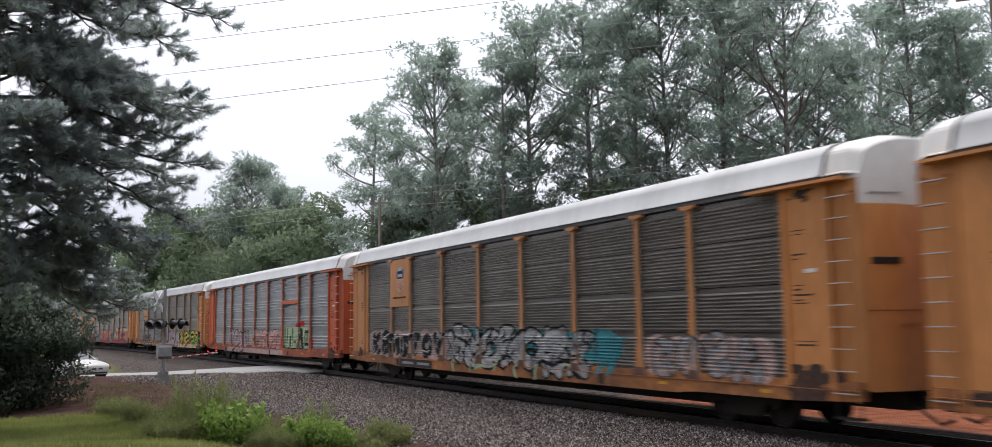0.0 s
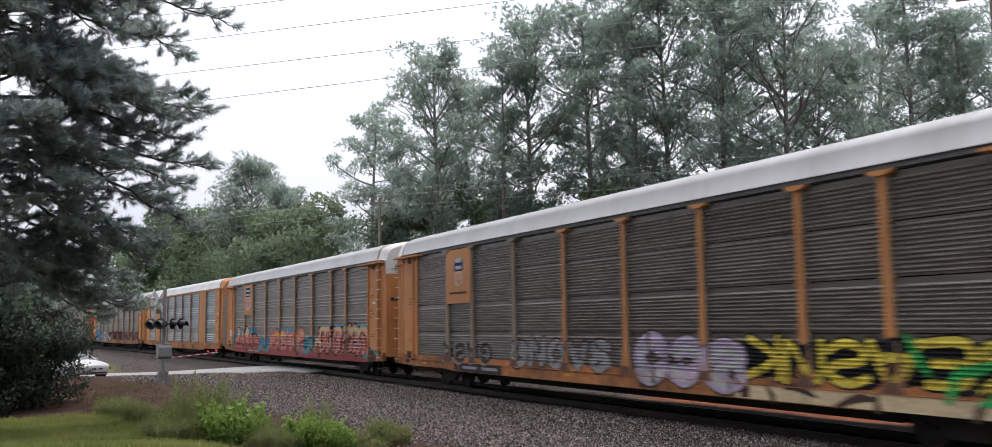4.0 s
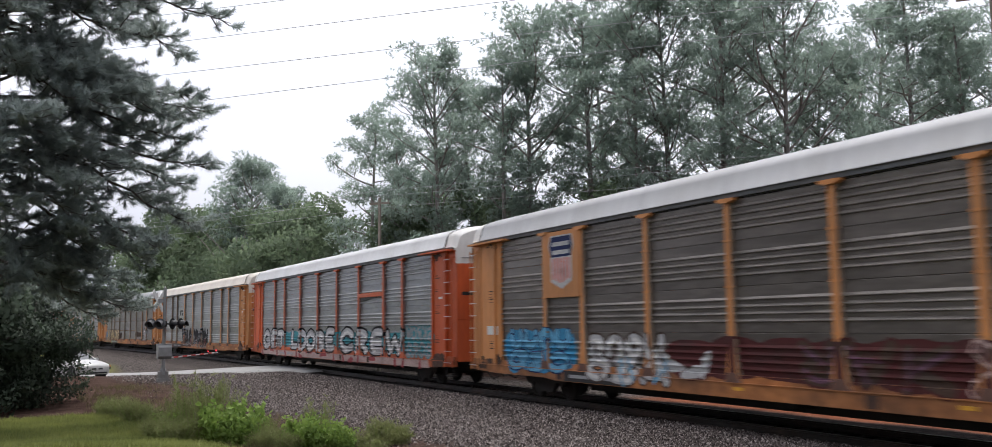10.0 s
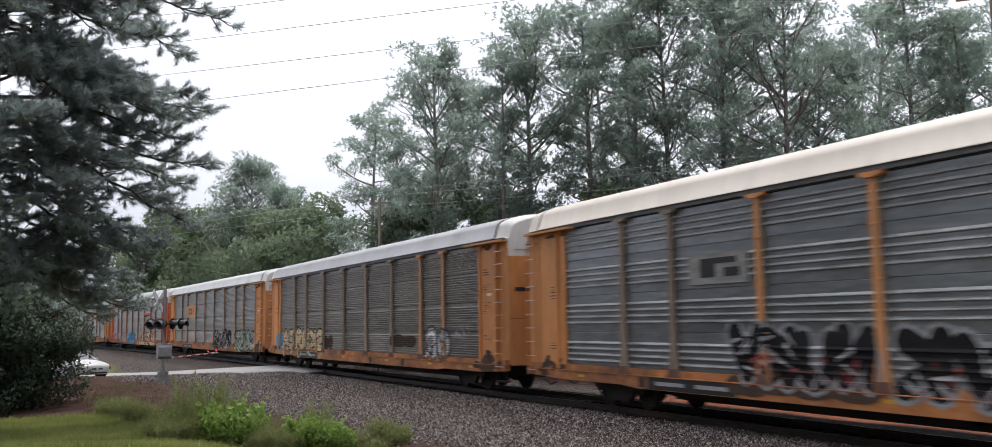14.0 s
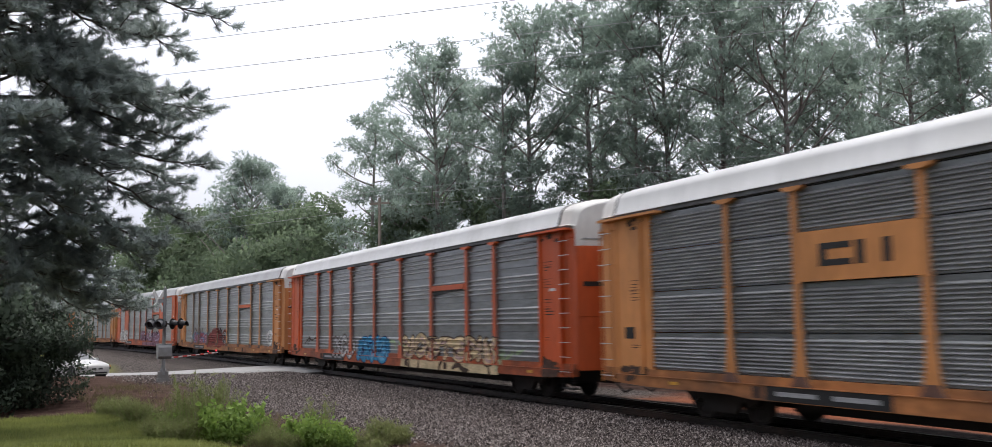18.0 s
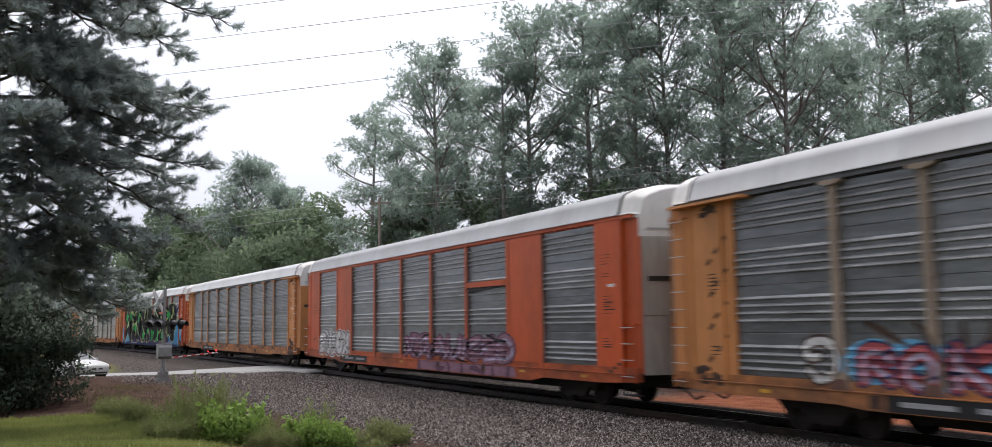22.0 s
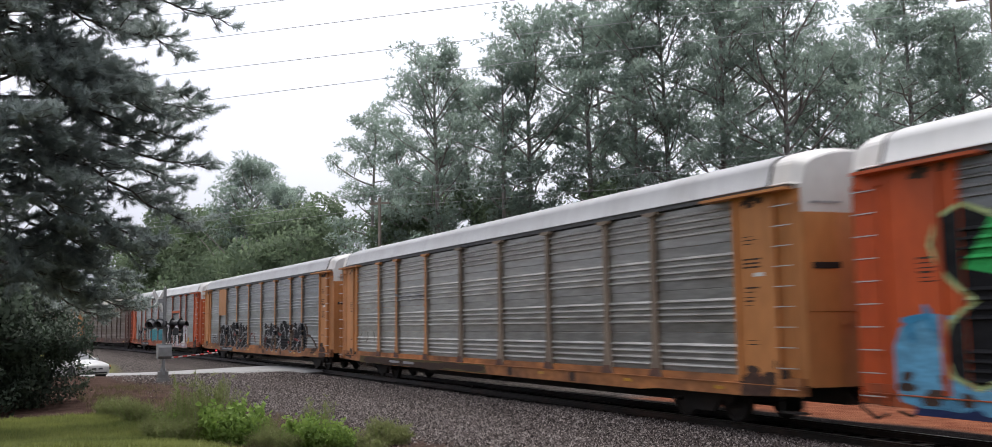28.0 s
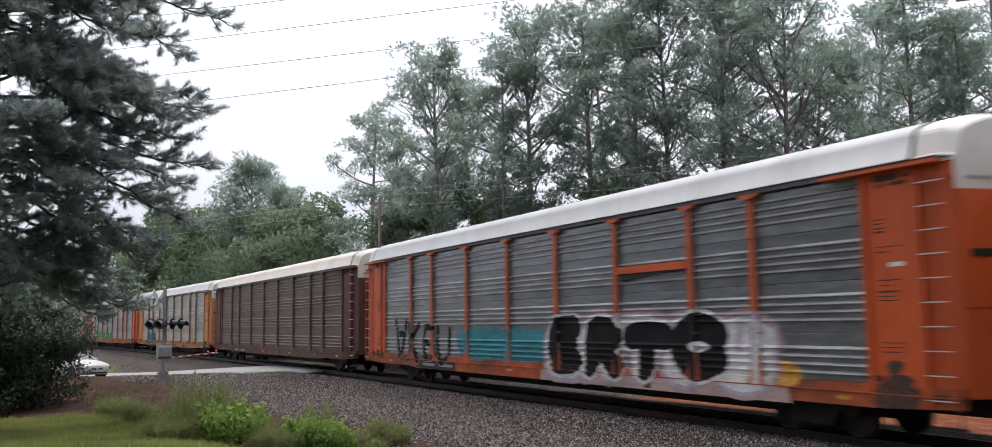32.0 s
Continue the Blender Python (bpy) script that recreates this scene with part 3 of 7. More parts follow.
def blob(cx, cz, w, h, lean, seed, grow=0.0):
    """A fat, uneven, leaning patch."""
    r = random.Random(seed)
    pts = []
    n = 16
    e = r.uniform(2.0, 3.2)
    ph = r.uniform(0, 6)
    for k in range(n):
        a = 2 * math.pi * k / n
        c, s = math.cos(a), math.sin(a)
        rad = (abs(c) ** e + abs(s) ** e) ** (-1 / e)
        rad *= 1 + 0.07 * math.sin(3 * a + ph)
        x = c * rad * (w / 2) + math.copysign(grow, c) * min(1, abs(c) * 3)
        z = s * rad * (h / 2) + math.copysign(grow, s) * min(1, abs(s) * 3)
        pts.append((cx + x + lean * z, cz + z))
    return pts


def ribbon(pts, width, steps=3):
    """Convex pieces of a brush stroke along a smoothed line, with round ends. width: one number, or one for each point."""
    n = len(pts)
    ws = [width] * n if isinstance(width, (int, float)) else width
    line = []
    for i in range(n - 1):
        a, b, c, d = pts[max(i - 1, 0)], pts[i], pts[i + 1], pts[min(i + 2, n - 1)]
        for k in range(steps):
            t = k / steps
            q = [0.5 * (2 * b[j] + (c[j] - a[j]) * t + (2 * a[j] - 5 * b[j] + 4 * c[j] - d[j]) * t * t + (3 * b[j] - a[j] - 3 * c[j] + d[j]) * t ** 3) for j in (0, 1)]
            line.append((q[0], q[1], ws[i] + (ws[i + 1] - ws[i]) * t))
    line.append((*pts[-1], ws[-1]))
    out, sides = [], []
    for i, (x, z, w) in enumerate(line):
        x0, z0, _ = line[max(i - 1, 0)]
        x1, z1, _ = line[min(i + 1, len(line) - 1)]
        m = math.hypot(x1 - x0, z1 - z0) or 1.0
        nx, nz = -(z1 - z0) / m * w / 2, (x1 - x0) / m * w / 2
        sides.append(((x + nx, z + nz), (x - nx, z - nz)))
    for (a, b), (c, d) in zip(sides, sides[1:]):
        out.append([a, b, d, c])
    for i in sorted({0, len(line) - 1, *range(steps, len(line) - 1, steps)}):
        x, z, w = line[i]
        out.append([(x + w / 2 * math.cos(k * 0.7854), z + w / 2 * math.sin(k * 0.7854)) for k in range(8)])
    return out


# strokes in a unit box: the turns that a spray can makes
FORMS = {
    "hook": [[(.88, .78), (.5, 1), (.12, .75), (.1, .28), (.45, 0), (.88, .1), (.9, .42), (.58, .42)]],
    "comb": [[(.86, .95), (.3, .95), (.14, .6), (.16, .2), (.35, .03), (.88, .06)], [(.2, .5), (.74, .5)]],
    "mast": [[(.05, .9), (.5, .96), (.95, .9)], [(.5, .9), (.5, .03)]],
    "boot": [[(.3, 1), (.27, .4), (.3, .08), (.9, .05)]],
    "ring": [[(.5, 1), (.14, .78), (.1, .3), (.5, 0), (.9, .3), (.86, .78), (.5, 1)]],
    "ess": [[(.9, .8), (.55, 1), (.15, .82), (.25, .56), (.75, .44), (.88, .2), (.5, 0), (.1, .14)]],
    "bow": [[(.9, .8), (.5, 1), (.12, .7), (.12, .3), (.5, 0), (.9, .2)]],
    "kick": [[(.18, 0), (.2, .95), (.7, .97), (.86, .72), (.3, .5)], [(.4, .5), (.9, 0)]],
    "wave": [[(.05, 1), (.25, .05), (.5, .7), (.75, .05), (.95, 1)]],
    "peak": [[(.05, 0), (.45, 1), (.95, 0)], [(.2, .35), (.75, .35)]],
    "bolt": [[(.1, 0), (.15, 1), (.82, .05), (.9, 1)]],
    "fork": [[(.18, 1), (.15, 0)], [(.88, 1), (.25, .48), (.92, 0)]],
    "cup": [[(.1, 1), (.12, .3), (.5, 0), (.88, .3), (.9, 1)]],
    "arrow": [[(.1, .1), (.5, .55), (.95, .95)], [(.45, 1), (.95, .95), (.9, .45)], [(.1, .8), (.45, .3), (.8, .05)]],
}
LETTER = {"G": "hook", "E": "comb", "T": "mast", "L": "boot", "O": "ring", "S": "ess", "C": "bow", "R": "kick", "W": "wave"}


def tag(car, kind, posts, x0, x1, z0, z1, forms, fill, line=None, inner=None, back=None, thick=0.36, rim=0.11, lean=0.0, seed=1, wide=1.0, back_grow=0.12, plain=False, base=0.0):
    """A row of sprayed strokes with their outline, shading and ground, from x0 to x1."""
    r = random.Random(seed)
    forms = forms.split()
    n = len(forms)
    w, h = (x1 - x0) / n, z1 - z0
    outer, body, core, ground, cuts = [], [], [], [], []
    for i, form in enumerate(forms):
        t = thick * min(w, h * 0.9) * (1.0 if plain else 0.82)
        jw, jh, dz = w * wide * r.uniform(0.96, 1.08), h * r.uniform(0.9, 1.03), r.uniform(-0.04, 0.04) * h
        bx = x0 + (i + 0.5) * w - jw / 2
        turn, tip = (False, False) if plain else (r.random() < 0.55, r.random() < 0.4)
        for s in FORMS[form]:
            pts = []
            for u, v in s:
                u, v = 1 - u if turn else u, 1 - v if tip else v
                zz = z0 + dz + t / 2 + v * (jh - t) + r.uniform(-0.015, 0.015) * h
                pts.append((bx + t * 0.4 + u * (jw - t * 0.8) + lean * (zz - z0) + r.uniform(-0.015, 0.015) * w, zz))
            body += ribbon(pts, t)
            if line:
                outer += ribbon(pts, t + rim)
            if inner:
                core += ribbon([(x + t * 0.06, z - t * 0.10) for x, z in pts[: max(2, len(pts) - 1)]], t * 0.36, 2)
            if back:
                ground += ribbon(pts, t + rim + 2 * back_grow, 2)
            if not plain:
                # cuts and ticks that break the shape up
                for _ in range(2):
                    i0 = r.randrange(len(pts) - 1)
                    (xa, za), (xb, zb) = pts[i0], pts[i0 + 1]
                    f = r.random()
                    xm, zm, q = xa + (xb - xa) * f, za + (zb - za) * f, t * r.uniform(0.3, 0.6)
                    an = math.atan2(zb - za, xb - xa) + r.uniform(0.7, 2.2)
                    cuts += ribbon([(xm - q * math.cos(an), zm - q * math.sin(an)), (xm + q * math.cos(an), zm + q * math.sin(an))], [t * 0.10, t * 0.26])
                    if r.random() < 0.5:
                        outer += ribbon([(xm, zm), (xm + 1.3 * q * math.cos(an + 0.5), zm + 1.3 * q * math.sin(an + 0.5))], [t * 0.5, t * 0.16])
    if back:
        spray(car, "graffiti_background", ground, back, kind, posts, 0.004 + base, back + " sprayed background")
    if line:
        spray(car, "graffiti_outline", outer, line, kind, posts, 0.008 + base, line + " sprayed outlines")
    spray(car, "graffiti_fill", body, fill, kind, posts, 0.012 + base, fill + " sprayed shapes")
    if cuts and line:
        spray(car, "graffiti_shading", cuts, line, kind, posts, 0.020 + base, line + " sprayed cuts")
    if inner:
        spray(car, "graffiti_shading", core, inner, kind, posts, 0.016 + base, inner + " sprayed shading")


def scrawl(car, kind, posts, x0, x1, z0, z1, n, width, colour, seed, lift=0.018, label="", slant=0.6):
    """Loose marker strokes and shadows scattered over a patch."""
    r = random.Random(seed)
    out = []
    for i in range(n):
        x, z = x0 + (x1 - x0) * (i + r.random()) / n, r.uniform(z0, z1)
        a, ln = r.uniform(-slant, slant) + (math.pi / 2 if r.random() < 0.45 else 0), r.uniform(0.25, 0.55)
        dx, dz = math.cos(a) * ln, math.sin(a) * ln * 0.7
        zc = min(max(z, z0 + abs(dz)), z1 - abs(dz))
        out += ribbon([(x - dx, zc - dz), (x + r.uniform(-.1, .1), zc + r.uniform(-.1, .1)), (x + dx, zc + dz)], [width * 0.6, width, width * 0.4])
    spray(car, "graffiti_shading", out, colour, kind, posts, lift, label or colour + " sprayed strokes")


def wash(car, kind, posts, x0, x1, z0, z1, colour, seed, lift=0.003, size=1.0):
    """A patchy ground of overlapping sprayed clouds."""
    n = max(2, round((x1 - x0) / size))
    r = random.Random(seed)
    w = (x1 - x0) / n
    polys = [blob(x0 + (i + 0.5) * w, (z0 + z1) / 2 + r.uniform(-.06, .06), w * 1.35, (z1 - z0) * r.uniform(0.8, 1.05), r.uniform(-.15, .15), seed * 9 + i) for i in range(n)]
    spray(car, "graffiti_background", polys, colour, kind, posts, lift, colour + " sprayed ground")


def band(car, kind, posts, x0, x1, z0, z1, colour, label, lift=0.003):
    spray(car, "graffiti_drip", [[(x0, z0), (x1, z0), (x1 - 0.1, z1), (x0 + 0.1, z1)]], colour, kind, posts, lift, label)


ROOF_PROFILE = [(-1.66, 5.045), (-1.66, 5.065), (-1.625, 5.085), (-1.50, 5.47), (-1.46, 5.54), (-1.38, 5.61), (-1.26, 5.675), (-1.0, 5.77), (-0.7, 5.845), (-0.35, 5.885), (0, 5.90)]
ROOF_PROFILE += [(-y, z) for y, z in reversed(ROOF_PROFILE[:-1])]
ROOF_END = 13.55
SHARED = {}


def shared(name, make, smooth=False):
    if name not in SHARED:
        SHARED[name] = make().mesh(name, smooth)
    return SHARED[name]


def roof_geo():
    g = Geo()
    g.sheet(ROOF_PROFILE, -ROOF_END - REAR, ROOF_END)
    g.f = [tuple(reversed(f)) for f in g.f]
    return g


def end_x(y):
    """Plan of the folded end doors: two leaves that slant in to the corners."""
    return HALF + 0.20 * min(1.0, (1.56 - min(abs(y), 1.56)) / 0.76)


def hood_geo():
    """The end of the roof over the doors: it drops and folds with them."""
    g = Geo()
    m = len(ROOF_PROFILE)
    g.v += [(ROOF_END, y * 0.99, z - 0.012) for y, z in ROOF_PROFILE]
    g.v += [(HALF - 0.25, y * 0.985, 4.45 + (z - 4.45) * 0.985) for y, z in ROOF_PROFILE]
    g.v += [(end_x(y * 0.94) - 0.03, y * 0.94, 4.45 + (z - 4.45) * 0.91) for y, z in ROOF_PROFILE]
    g.v += [(end_x(y * 0.94), y * 0.94, 4.45 + (z - 4.45) * 0.88) for y, z in ROOF_PROFILE]
    g.v += [(end_x(y * 0.94), y * 0.94, 4.44) for y, z in ROOF_PROFILE]
    for i in range(4):
        g.f += [(i * m + j, (i + 1) * m + j, (i + 1) * m + j + 1, i * m + j + 1) for j in range(m - 1)]
    # cheeks down to the corner posts
    for y in (-1.56, 1.56):
        b = len(g.v)
        g.v += [(ROOF_END, y, 4.93), (HALF, y * 0.985, 4.93), (HALF, y * 0.985, 4.98), (ROOF_END, y, 5.08)]
        g.f.append((b, b + 1, b + 2, b + 3))
    return g


def end_door_geo():
    g = Geo()
    ys = [-1.5, -0.82, -0.78, 0.0, 0.78, 0.82, 1.5]
    for z in (0.95, 2.43, 2.45, 4.44):
        inset = 0.02 if z in (2.43,) else 0.0
        g.v += [(end_x(y) - inset, y, z) for y in ys]
    n = len(ys)
    for i in range(3):
        g.f += [(i * n + j, i * n + j + 1, (i + 1) * n + j + 1, (i + 1) * n + j) for j in range(n - 1)]
    return g


def end_leaf_geo():
    """The outer leaves of the folded end doors, slanting in to the corners."""
    g = Geo()
    for k in (-1, 1):
        b = len(g.v)
        for z in (0.95, 4.46):
            g.v += [(end_x(y) + 0.012, y, z) for y in (k * 1.5, k * 1.3, k * 1.12)]
        g.f += [(b, b + 1, b + 4, b + 3), (b + 1, b + 2, b + 5, b + 4)]
    return g


def ladder_geo(n):
    g = Geo()
    top = 0.65 + n * 0.41
    for x in (-0.26, 0.26):
        g.bar((x, 0.02, 0.75), (x, 0.02, top), 0.025).box(x - 0.02, 0, 0.8, x + 0.02, 0.2, 0.84).box(x - 0.02, 0, top - 0.1, x + 0.02, 0.2, top - 0.06)
    for i in range(n):
        g.bar((-0.26, 0, 0.9 + i * 0.41), (0.26, 0, 0.9 + i * 0.41), 0.028)
    return g


def post_geo(cap):
    g = Geo()
    outline = [(-0.24, 0.968), (0.24, 0.968), (0.20, 1.12), (0.145, 1.42), (0.105, 1.75), (0.092, 2.2), (0.078, 4.86), (-0.078, 4.86), (-0.092, 2.2), (-0.105, 1.75), (-0.145, 1.42), (-0.20, 1.12)]
    if not cap:
        outline = [(-0.09, 0.968), (0.09, 0.968), (0.08, 4.90), (-0.08, 4.90)]
    g.solid(outline, -1.635, -1.50)
    if cap:
        g.solid([(-0.26, 4.935), (0.26, 4.935), (0.25, 4.885), (0.10, 4.835), (-0.10, 4.835), (-0.25, 4.885)], -1.70, -1.55)
        for z in (2.02, 3.01, 4.01):
            g.box(-0.12, -1.642, z - 0.025, 0.12, -1.54, z + 0.025)
    return g


def post_mesh(cap):
    """A post with painted front and cap, and dirty sides."""
    name = "post_capped" if cap else "post_flush"
    if name not in SHARED:
        me = post_geo(cap).mesh("post")
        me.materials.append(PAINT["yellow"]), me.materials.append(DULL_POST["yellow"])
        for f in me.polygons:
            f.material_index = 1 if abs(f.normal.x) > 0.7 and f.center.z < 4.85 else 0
        SHARED[name] = me
    return SHARED[name]


def side_frame_geo():
    g = Geo()
    o = [(-1.25, 0.62), (-1.2, 0.72), (-0.55, 0.74), (-0.35, 0.88), (0.35, 0.88), (0.55, 0.74), (1.2, 0.72), (1.25, 0.62), (1.05, 0.42), (0.7, 0.52), (0.45, 0.22), (-0.45, 0.22), (-0.7, 0.52), (-1.05, 0.42)]
    g.solid(o, -1.09, -0.93)
    return g


def wheelset_geo():
    g = Geo()
    for s in (-1, 1):
        g.lathe([(s * 0.68, 0.44), (s * 0.71, 0.483), (s * 0.735, 0.457), (s * 0.82, 0.455), (s * 0.825, 0.40), (s * 0.79, 0.37), (s * 0.79, 0.14), (s * 0.84, 0.12)], 20)
    g.lathe([(-1.05, 0.075), (1.05, 0.075)], 8)
    for s in (-1, 1):
        g.box(-0.36, s * 0.80 - 0.006, -0.03, 0.36, s * 0.80 + 0.006, 0.03)
    return g


WHEELSETS = []


def build_truck(car, x):
    t = part("truck", shared("bolster", lambda: Geo().box(-0.22, -0.95, 0.45, 0.22, 0.95, 0.75)), BLACK_IRON, car, "black cast-iron bogie")
    t.location = (x, 0, 0)
    f = shared("side_frame", side_frame_geo)
    for s in (0, 180):
        o = part("side_frame", f, BLACK_IRON, t)
        o.rotation_euler = (0, 0, radians(s))
    for dx in (-0.89, 0.89):
        o = part("wheelset", shared("wheelset", wheelset_geo), BLACK_IRON, t, "worn steel wheels on their axle")
        o.matrix_parent_inverse = pose(dx, 0, 0.457)
        WHEELSETS.append(o)


def side_panel(w, row, kind, steel, car, full=False):
    """A sheet with perforated flats and plain ribs, the ribs coloured paler for the sky's highlight."""
    o = new("side_panel", panel_mesh(w, row, kind, full))
    for slot, m in zip(o.material_slots, (STEEL[steel], RIB[steel])):
        slot.link, slot.material = "OBJECT", m
    o.parent = car
    return o


def sill_geo(low):
    """Side sill: a deep channel with a ledge, under a set-back strip."""
    g = Geo()
    g.solid([(-14.55, 0.78), (-12.6, 0.70), (-9.6, 0.70), (-8.9, low), (8.9, low), (9.6, 0.70), (12.6, 0.70), (14.25, 0.78), (14.25, 0.955), (-14.55, 0.955)], -1.650, -1.50)
    g.box(-14.55, -1.675, 0.948, 14.25, -1.50, 0.966)
    g.box(-14.5, -1.604, 0.966, 14.2, -1.50, 1.122)
    return g


def build_wagon(spec):
    colour, steel, roof, kind, flush = spec["paint"], spec["steel"], spec["roof"], spec["ribs"], spec.get("flush", False)
    P, S, R = PAINT[colour], STEEL[steel], ROOF[roof]
    car = thing("autorack_wagon", pose(0, 0, 0), spec["label"], "railway wagon", "wagons of the train")
    # frame: side sills, centre sill, deck
    sill_name = "side_sill_deep" if flush else "side_sill"
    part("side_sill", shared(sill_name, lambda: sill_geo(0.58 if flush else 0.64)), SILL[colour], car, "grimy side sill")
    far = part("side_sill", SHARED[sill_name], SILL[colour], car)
    far.rotation_euler = (0, 0, math.pi)
    low = 0.34
    part("centre_sill", shared("centre_sill%.2f" % low, lambda: Geo().box(-14.2, -0.35, 0.55, 14.2, 0.35, 1.05).box(-8.8, -0.55, low, 8.8, 0.55, 0.9).box(-8.4, -0.9, 0.5, -7.6, 0.9, 1.0).box(-1, -1.0, 0.45, -0.3, 1.0, 1.0).box(6.9, -0.9, 0.5, 7.7, 0.9, 1.0)), BLACK_IRON, car, "black underframe")
    part("deck", shared("deck", lambda: Geo().box(-14.2, -1.5, 1.05, 14.2, 1.5, 1.11)), BLACK_IRON, car)
    for x in (-TRUCK_X, TRUCK_X):
        build_truck(car, x)
    for s in (0, 180):
        o = part("coupler", shared("coupler", lambda: Geo().box(14.2, -0.16, 0.62, 15.02, 0.16, 0.9).box(14.84, -0.22, 0.58, 15.12, 0.22, 0.95)), BLACK_IRON, car)
        o.rotation_euler = (0, 0, radians(s))
    # sides
    posts = [(x, 0.10, -1.637) for x in BAYS[1:-1]]
    for i, (a, b) in enumerate(zip(BAYS, BAYS[1:])):
        w, c = b - a, (a + b) / 2
        if flush and i in (1, 7):
            o = part("solid_panel", shared("solid_panel%.2f" % w, lambda w=w: Geo().box(-w / 2, -1.615, 1.12, w / 2, -1.53, 4.915)), P, car, "plain painted steel panel")
            o.location = (c, 0, 0)
            posts.append((c, w / 2, -1.617))
        else:
            for r in range(4):
                o = side_panel(w, r, kind, steel, car)
                o.location = (c, 0, 0)
        o = side_panel(w, 0, kind, steel, car, True)
        o.matrix_basis = pose(-c, 0, 0, 0, 0, 180)
    for i, x in enumerate(BAYS[1:-1]):
        for s in (0, 180):
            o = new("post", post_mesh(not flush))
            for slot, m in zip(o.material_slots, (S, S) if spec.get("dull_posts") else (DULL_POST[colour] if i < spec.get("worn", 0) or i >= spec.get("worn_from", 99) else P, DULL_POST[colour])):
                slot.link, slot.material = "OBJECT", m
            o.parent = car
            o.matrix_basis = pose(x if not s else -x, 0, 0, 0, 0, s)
    if not flush and colour == "yellow":
        for x in BAYS[1:-1]:
            o = part("post_foot", shared("post_foot", lambda: Geo().solid([(-0.26, 0.962), (0.26, 0.962), (0.20, 1.03), (0.135, 1.17), (-0.135, 1.17), (-0.20, 1.03)], -1.668, -1.60)), RUSTY_FOOT, car, "rust-brown gusset at the post's foot")
            o.location = (x, 0, 0)
    for s in (0, math.pi):
        o = part("top_rail", shared("top_rail", lambda: Geo().box(-14.1, -1.615, 4.945, 14.1, -1.48, 5.055)), P if flush else DARK_TRIM, car)
        o.rotation_euler = (0, 0, s)
        o = part("vent_slot", shared("vent_slot", lambda: Geo().box(-12.4, -1.56, 4.915, 12.4, -1.48, 4.945)), P if flush else BLACK, car, "" if flush else "narrow dark slot under the roof")
        o.rotation_euler = (0, 0, s)
    # ends
    for s in (0, 180):
        z, more = radians(s), REAR if s else 0.0
        for side in (-1, 1):
            def both(name, make, material, label=""):
                o = part(name, shared("%s%d%d" % (name, side, s), make), material, car, label)
                o.rotation_euler, o.location = (0, 0, z), (-more, 0, 0)
                return o
            ya, yb = side * 1.60, side * 1.47
            both("end_panel", lambda: Geo().box(12.36 - more, min(ya, yb), 1.12, 13.52, max(ya, yb), 4.945), P)
            both("corner_post", lambda: Geo().box(13.60, min(side * 1.52, side * 1.40), 0.98, HALF, max(side * 1.52, side * 1.40), 4.93).box(13.50, min(side * 1.62, side * 1.40), 0.98, 13.60, max(side * 1.62, side * 1.40), 4.945), P)
            if not flush:
                both("end_ledge", lambda: Geo().box(11.55, min(side * 1.82, side * 1.5), 4.905, 14.1, max(side * 1.82, side * 1.5), 4.965).box(12.40, min(side * 1.66, side * 1.5), 1.0, 12.50, max(side * 1.66, side * 1.5), 4.905), P)
        rungs = 4 if flush else 10
        for x in (13.92, -13.92):
            ladder = part("ladder", shared("ladder_low" if flush else "ladder", lambda: ladder_geo(rungs)), P, car)
            ladder.matrix_basis = pose(0, 0, 0, 0, 0, s) @ pose(x + (more if x > 0 else REAR - more if s == 0 else 0.0) * (1 if x > 0 else -1), -1.70, 0)
            for i in range(rungs):
                o = part("rung", shared("rung", lambda: Geo().bar((-0.25, -0.03, 0), (0.25, -0.03, 0), 0.02)), ZINC, ladder)
                o.location = (0, 0, 0.91 + i * 0.41)

        def end_part(name, make, material, label="", key=""):
            o = part(name, shared(key or name, make), material, car, label)
            o.rotation_euler, o.location = (0, 0, z), (-more, 0, 0)
            return o
        bare = spec.get("plain_gable")
        end_part("end_door", end_door_geo, HOOD["cream"] if bare else ZINC_SHEET if flush else P, "cream painted end door" if bare else "bare galvanised end door" if flush else "")
        if bare:
            end_part("door_leaf", end_leaf_geo, ZINC_SHEET, "bare galvanised outer leaf of the end door")
        else:
            end_part("door_slot", lambda: Geo().solid([(0, 3.3), (0.62, 3.3), (0.62, 3.43), (0, 3.43)], -0.01, 0.01), BLACK, "dark slot in the end door").matrix_basis = pose(-more, 0, 0, 0, 0, s) @ pose(end_x(-1.35) + 0.01, -1.35, 0, 0, 0, math.degrees(math.atan2(0.76, 0.20)))
        end_part("door_latch", lambda: Geo().box(HALF + 0.16, -0.75, 2.18, HALF + 0.24, -0.4, 2.24).box(HALF + 0.18, -0.10, 1.0, HALF + 0.24, -0.02, 4.40), P)
        end_part("end_gable", hood_geo, P if spec.get("plain_gable") else HOOD["cream" if roof == "cream" else "white"], "pale painted hood over the end door")
        end_part("stencil_bar", lambda: Geo().solid([(0, 4.62), (0.7, 4.62), (0.7, 4.66), (0, 4.66)], -0.006, 0.006), SPRAY["grey"], "grey stencilled data bar").matrix_basis = pose(-more, 0, 0, 0, 0, s) @ pose(end_x(-1.36) + 0.012, -1.36, 0, 0, 0, math.degrees(math.atan2(0.76, 0.20)))
        if not flush:
            end_part("jacking_pad", lambda: Geo().solid([(12.5, 0.70), (13.4, 0.74), (13.45, 0.94), (13.15, 1.04), (12.95, 1.22), (12.72, 1.18), (12.55, 1.0)], -1.672, -1.55), RUSTY, "rusty bracket over the bogie")
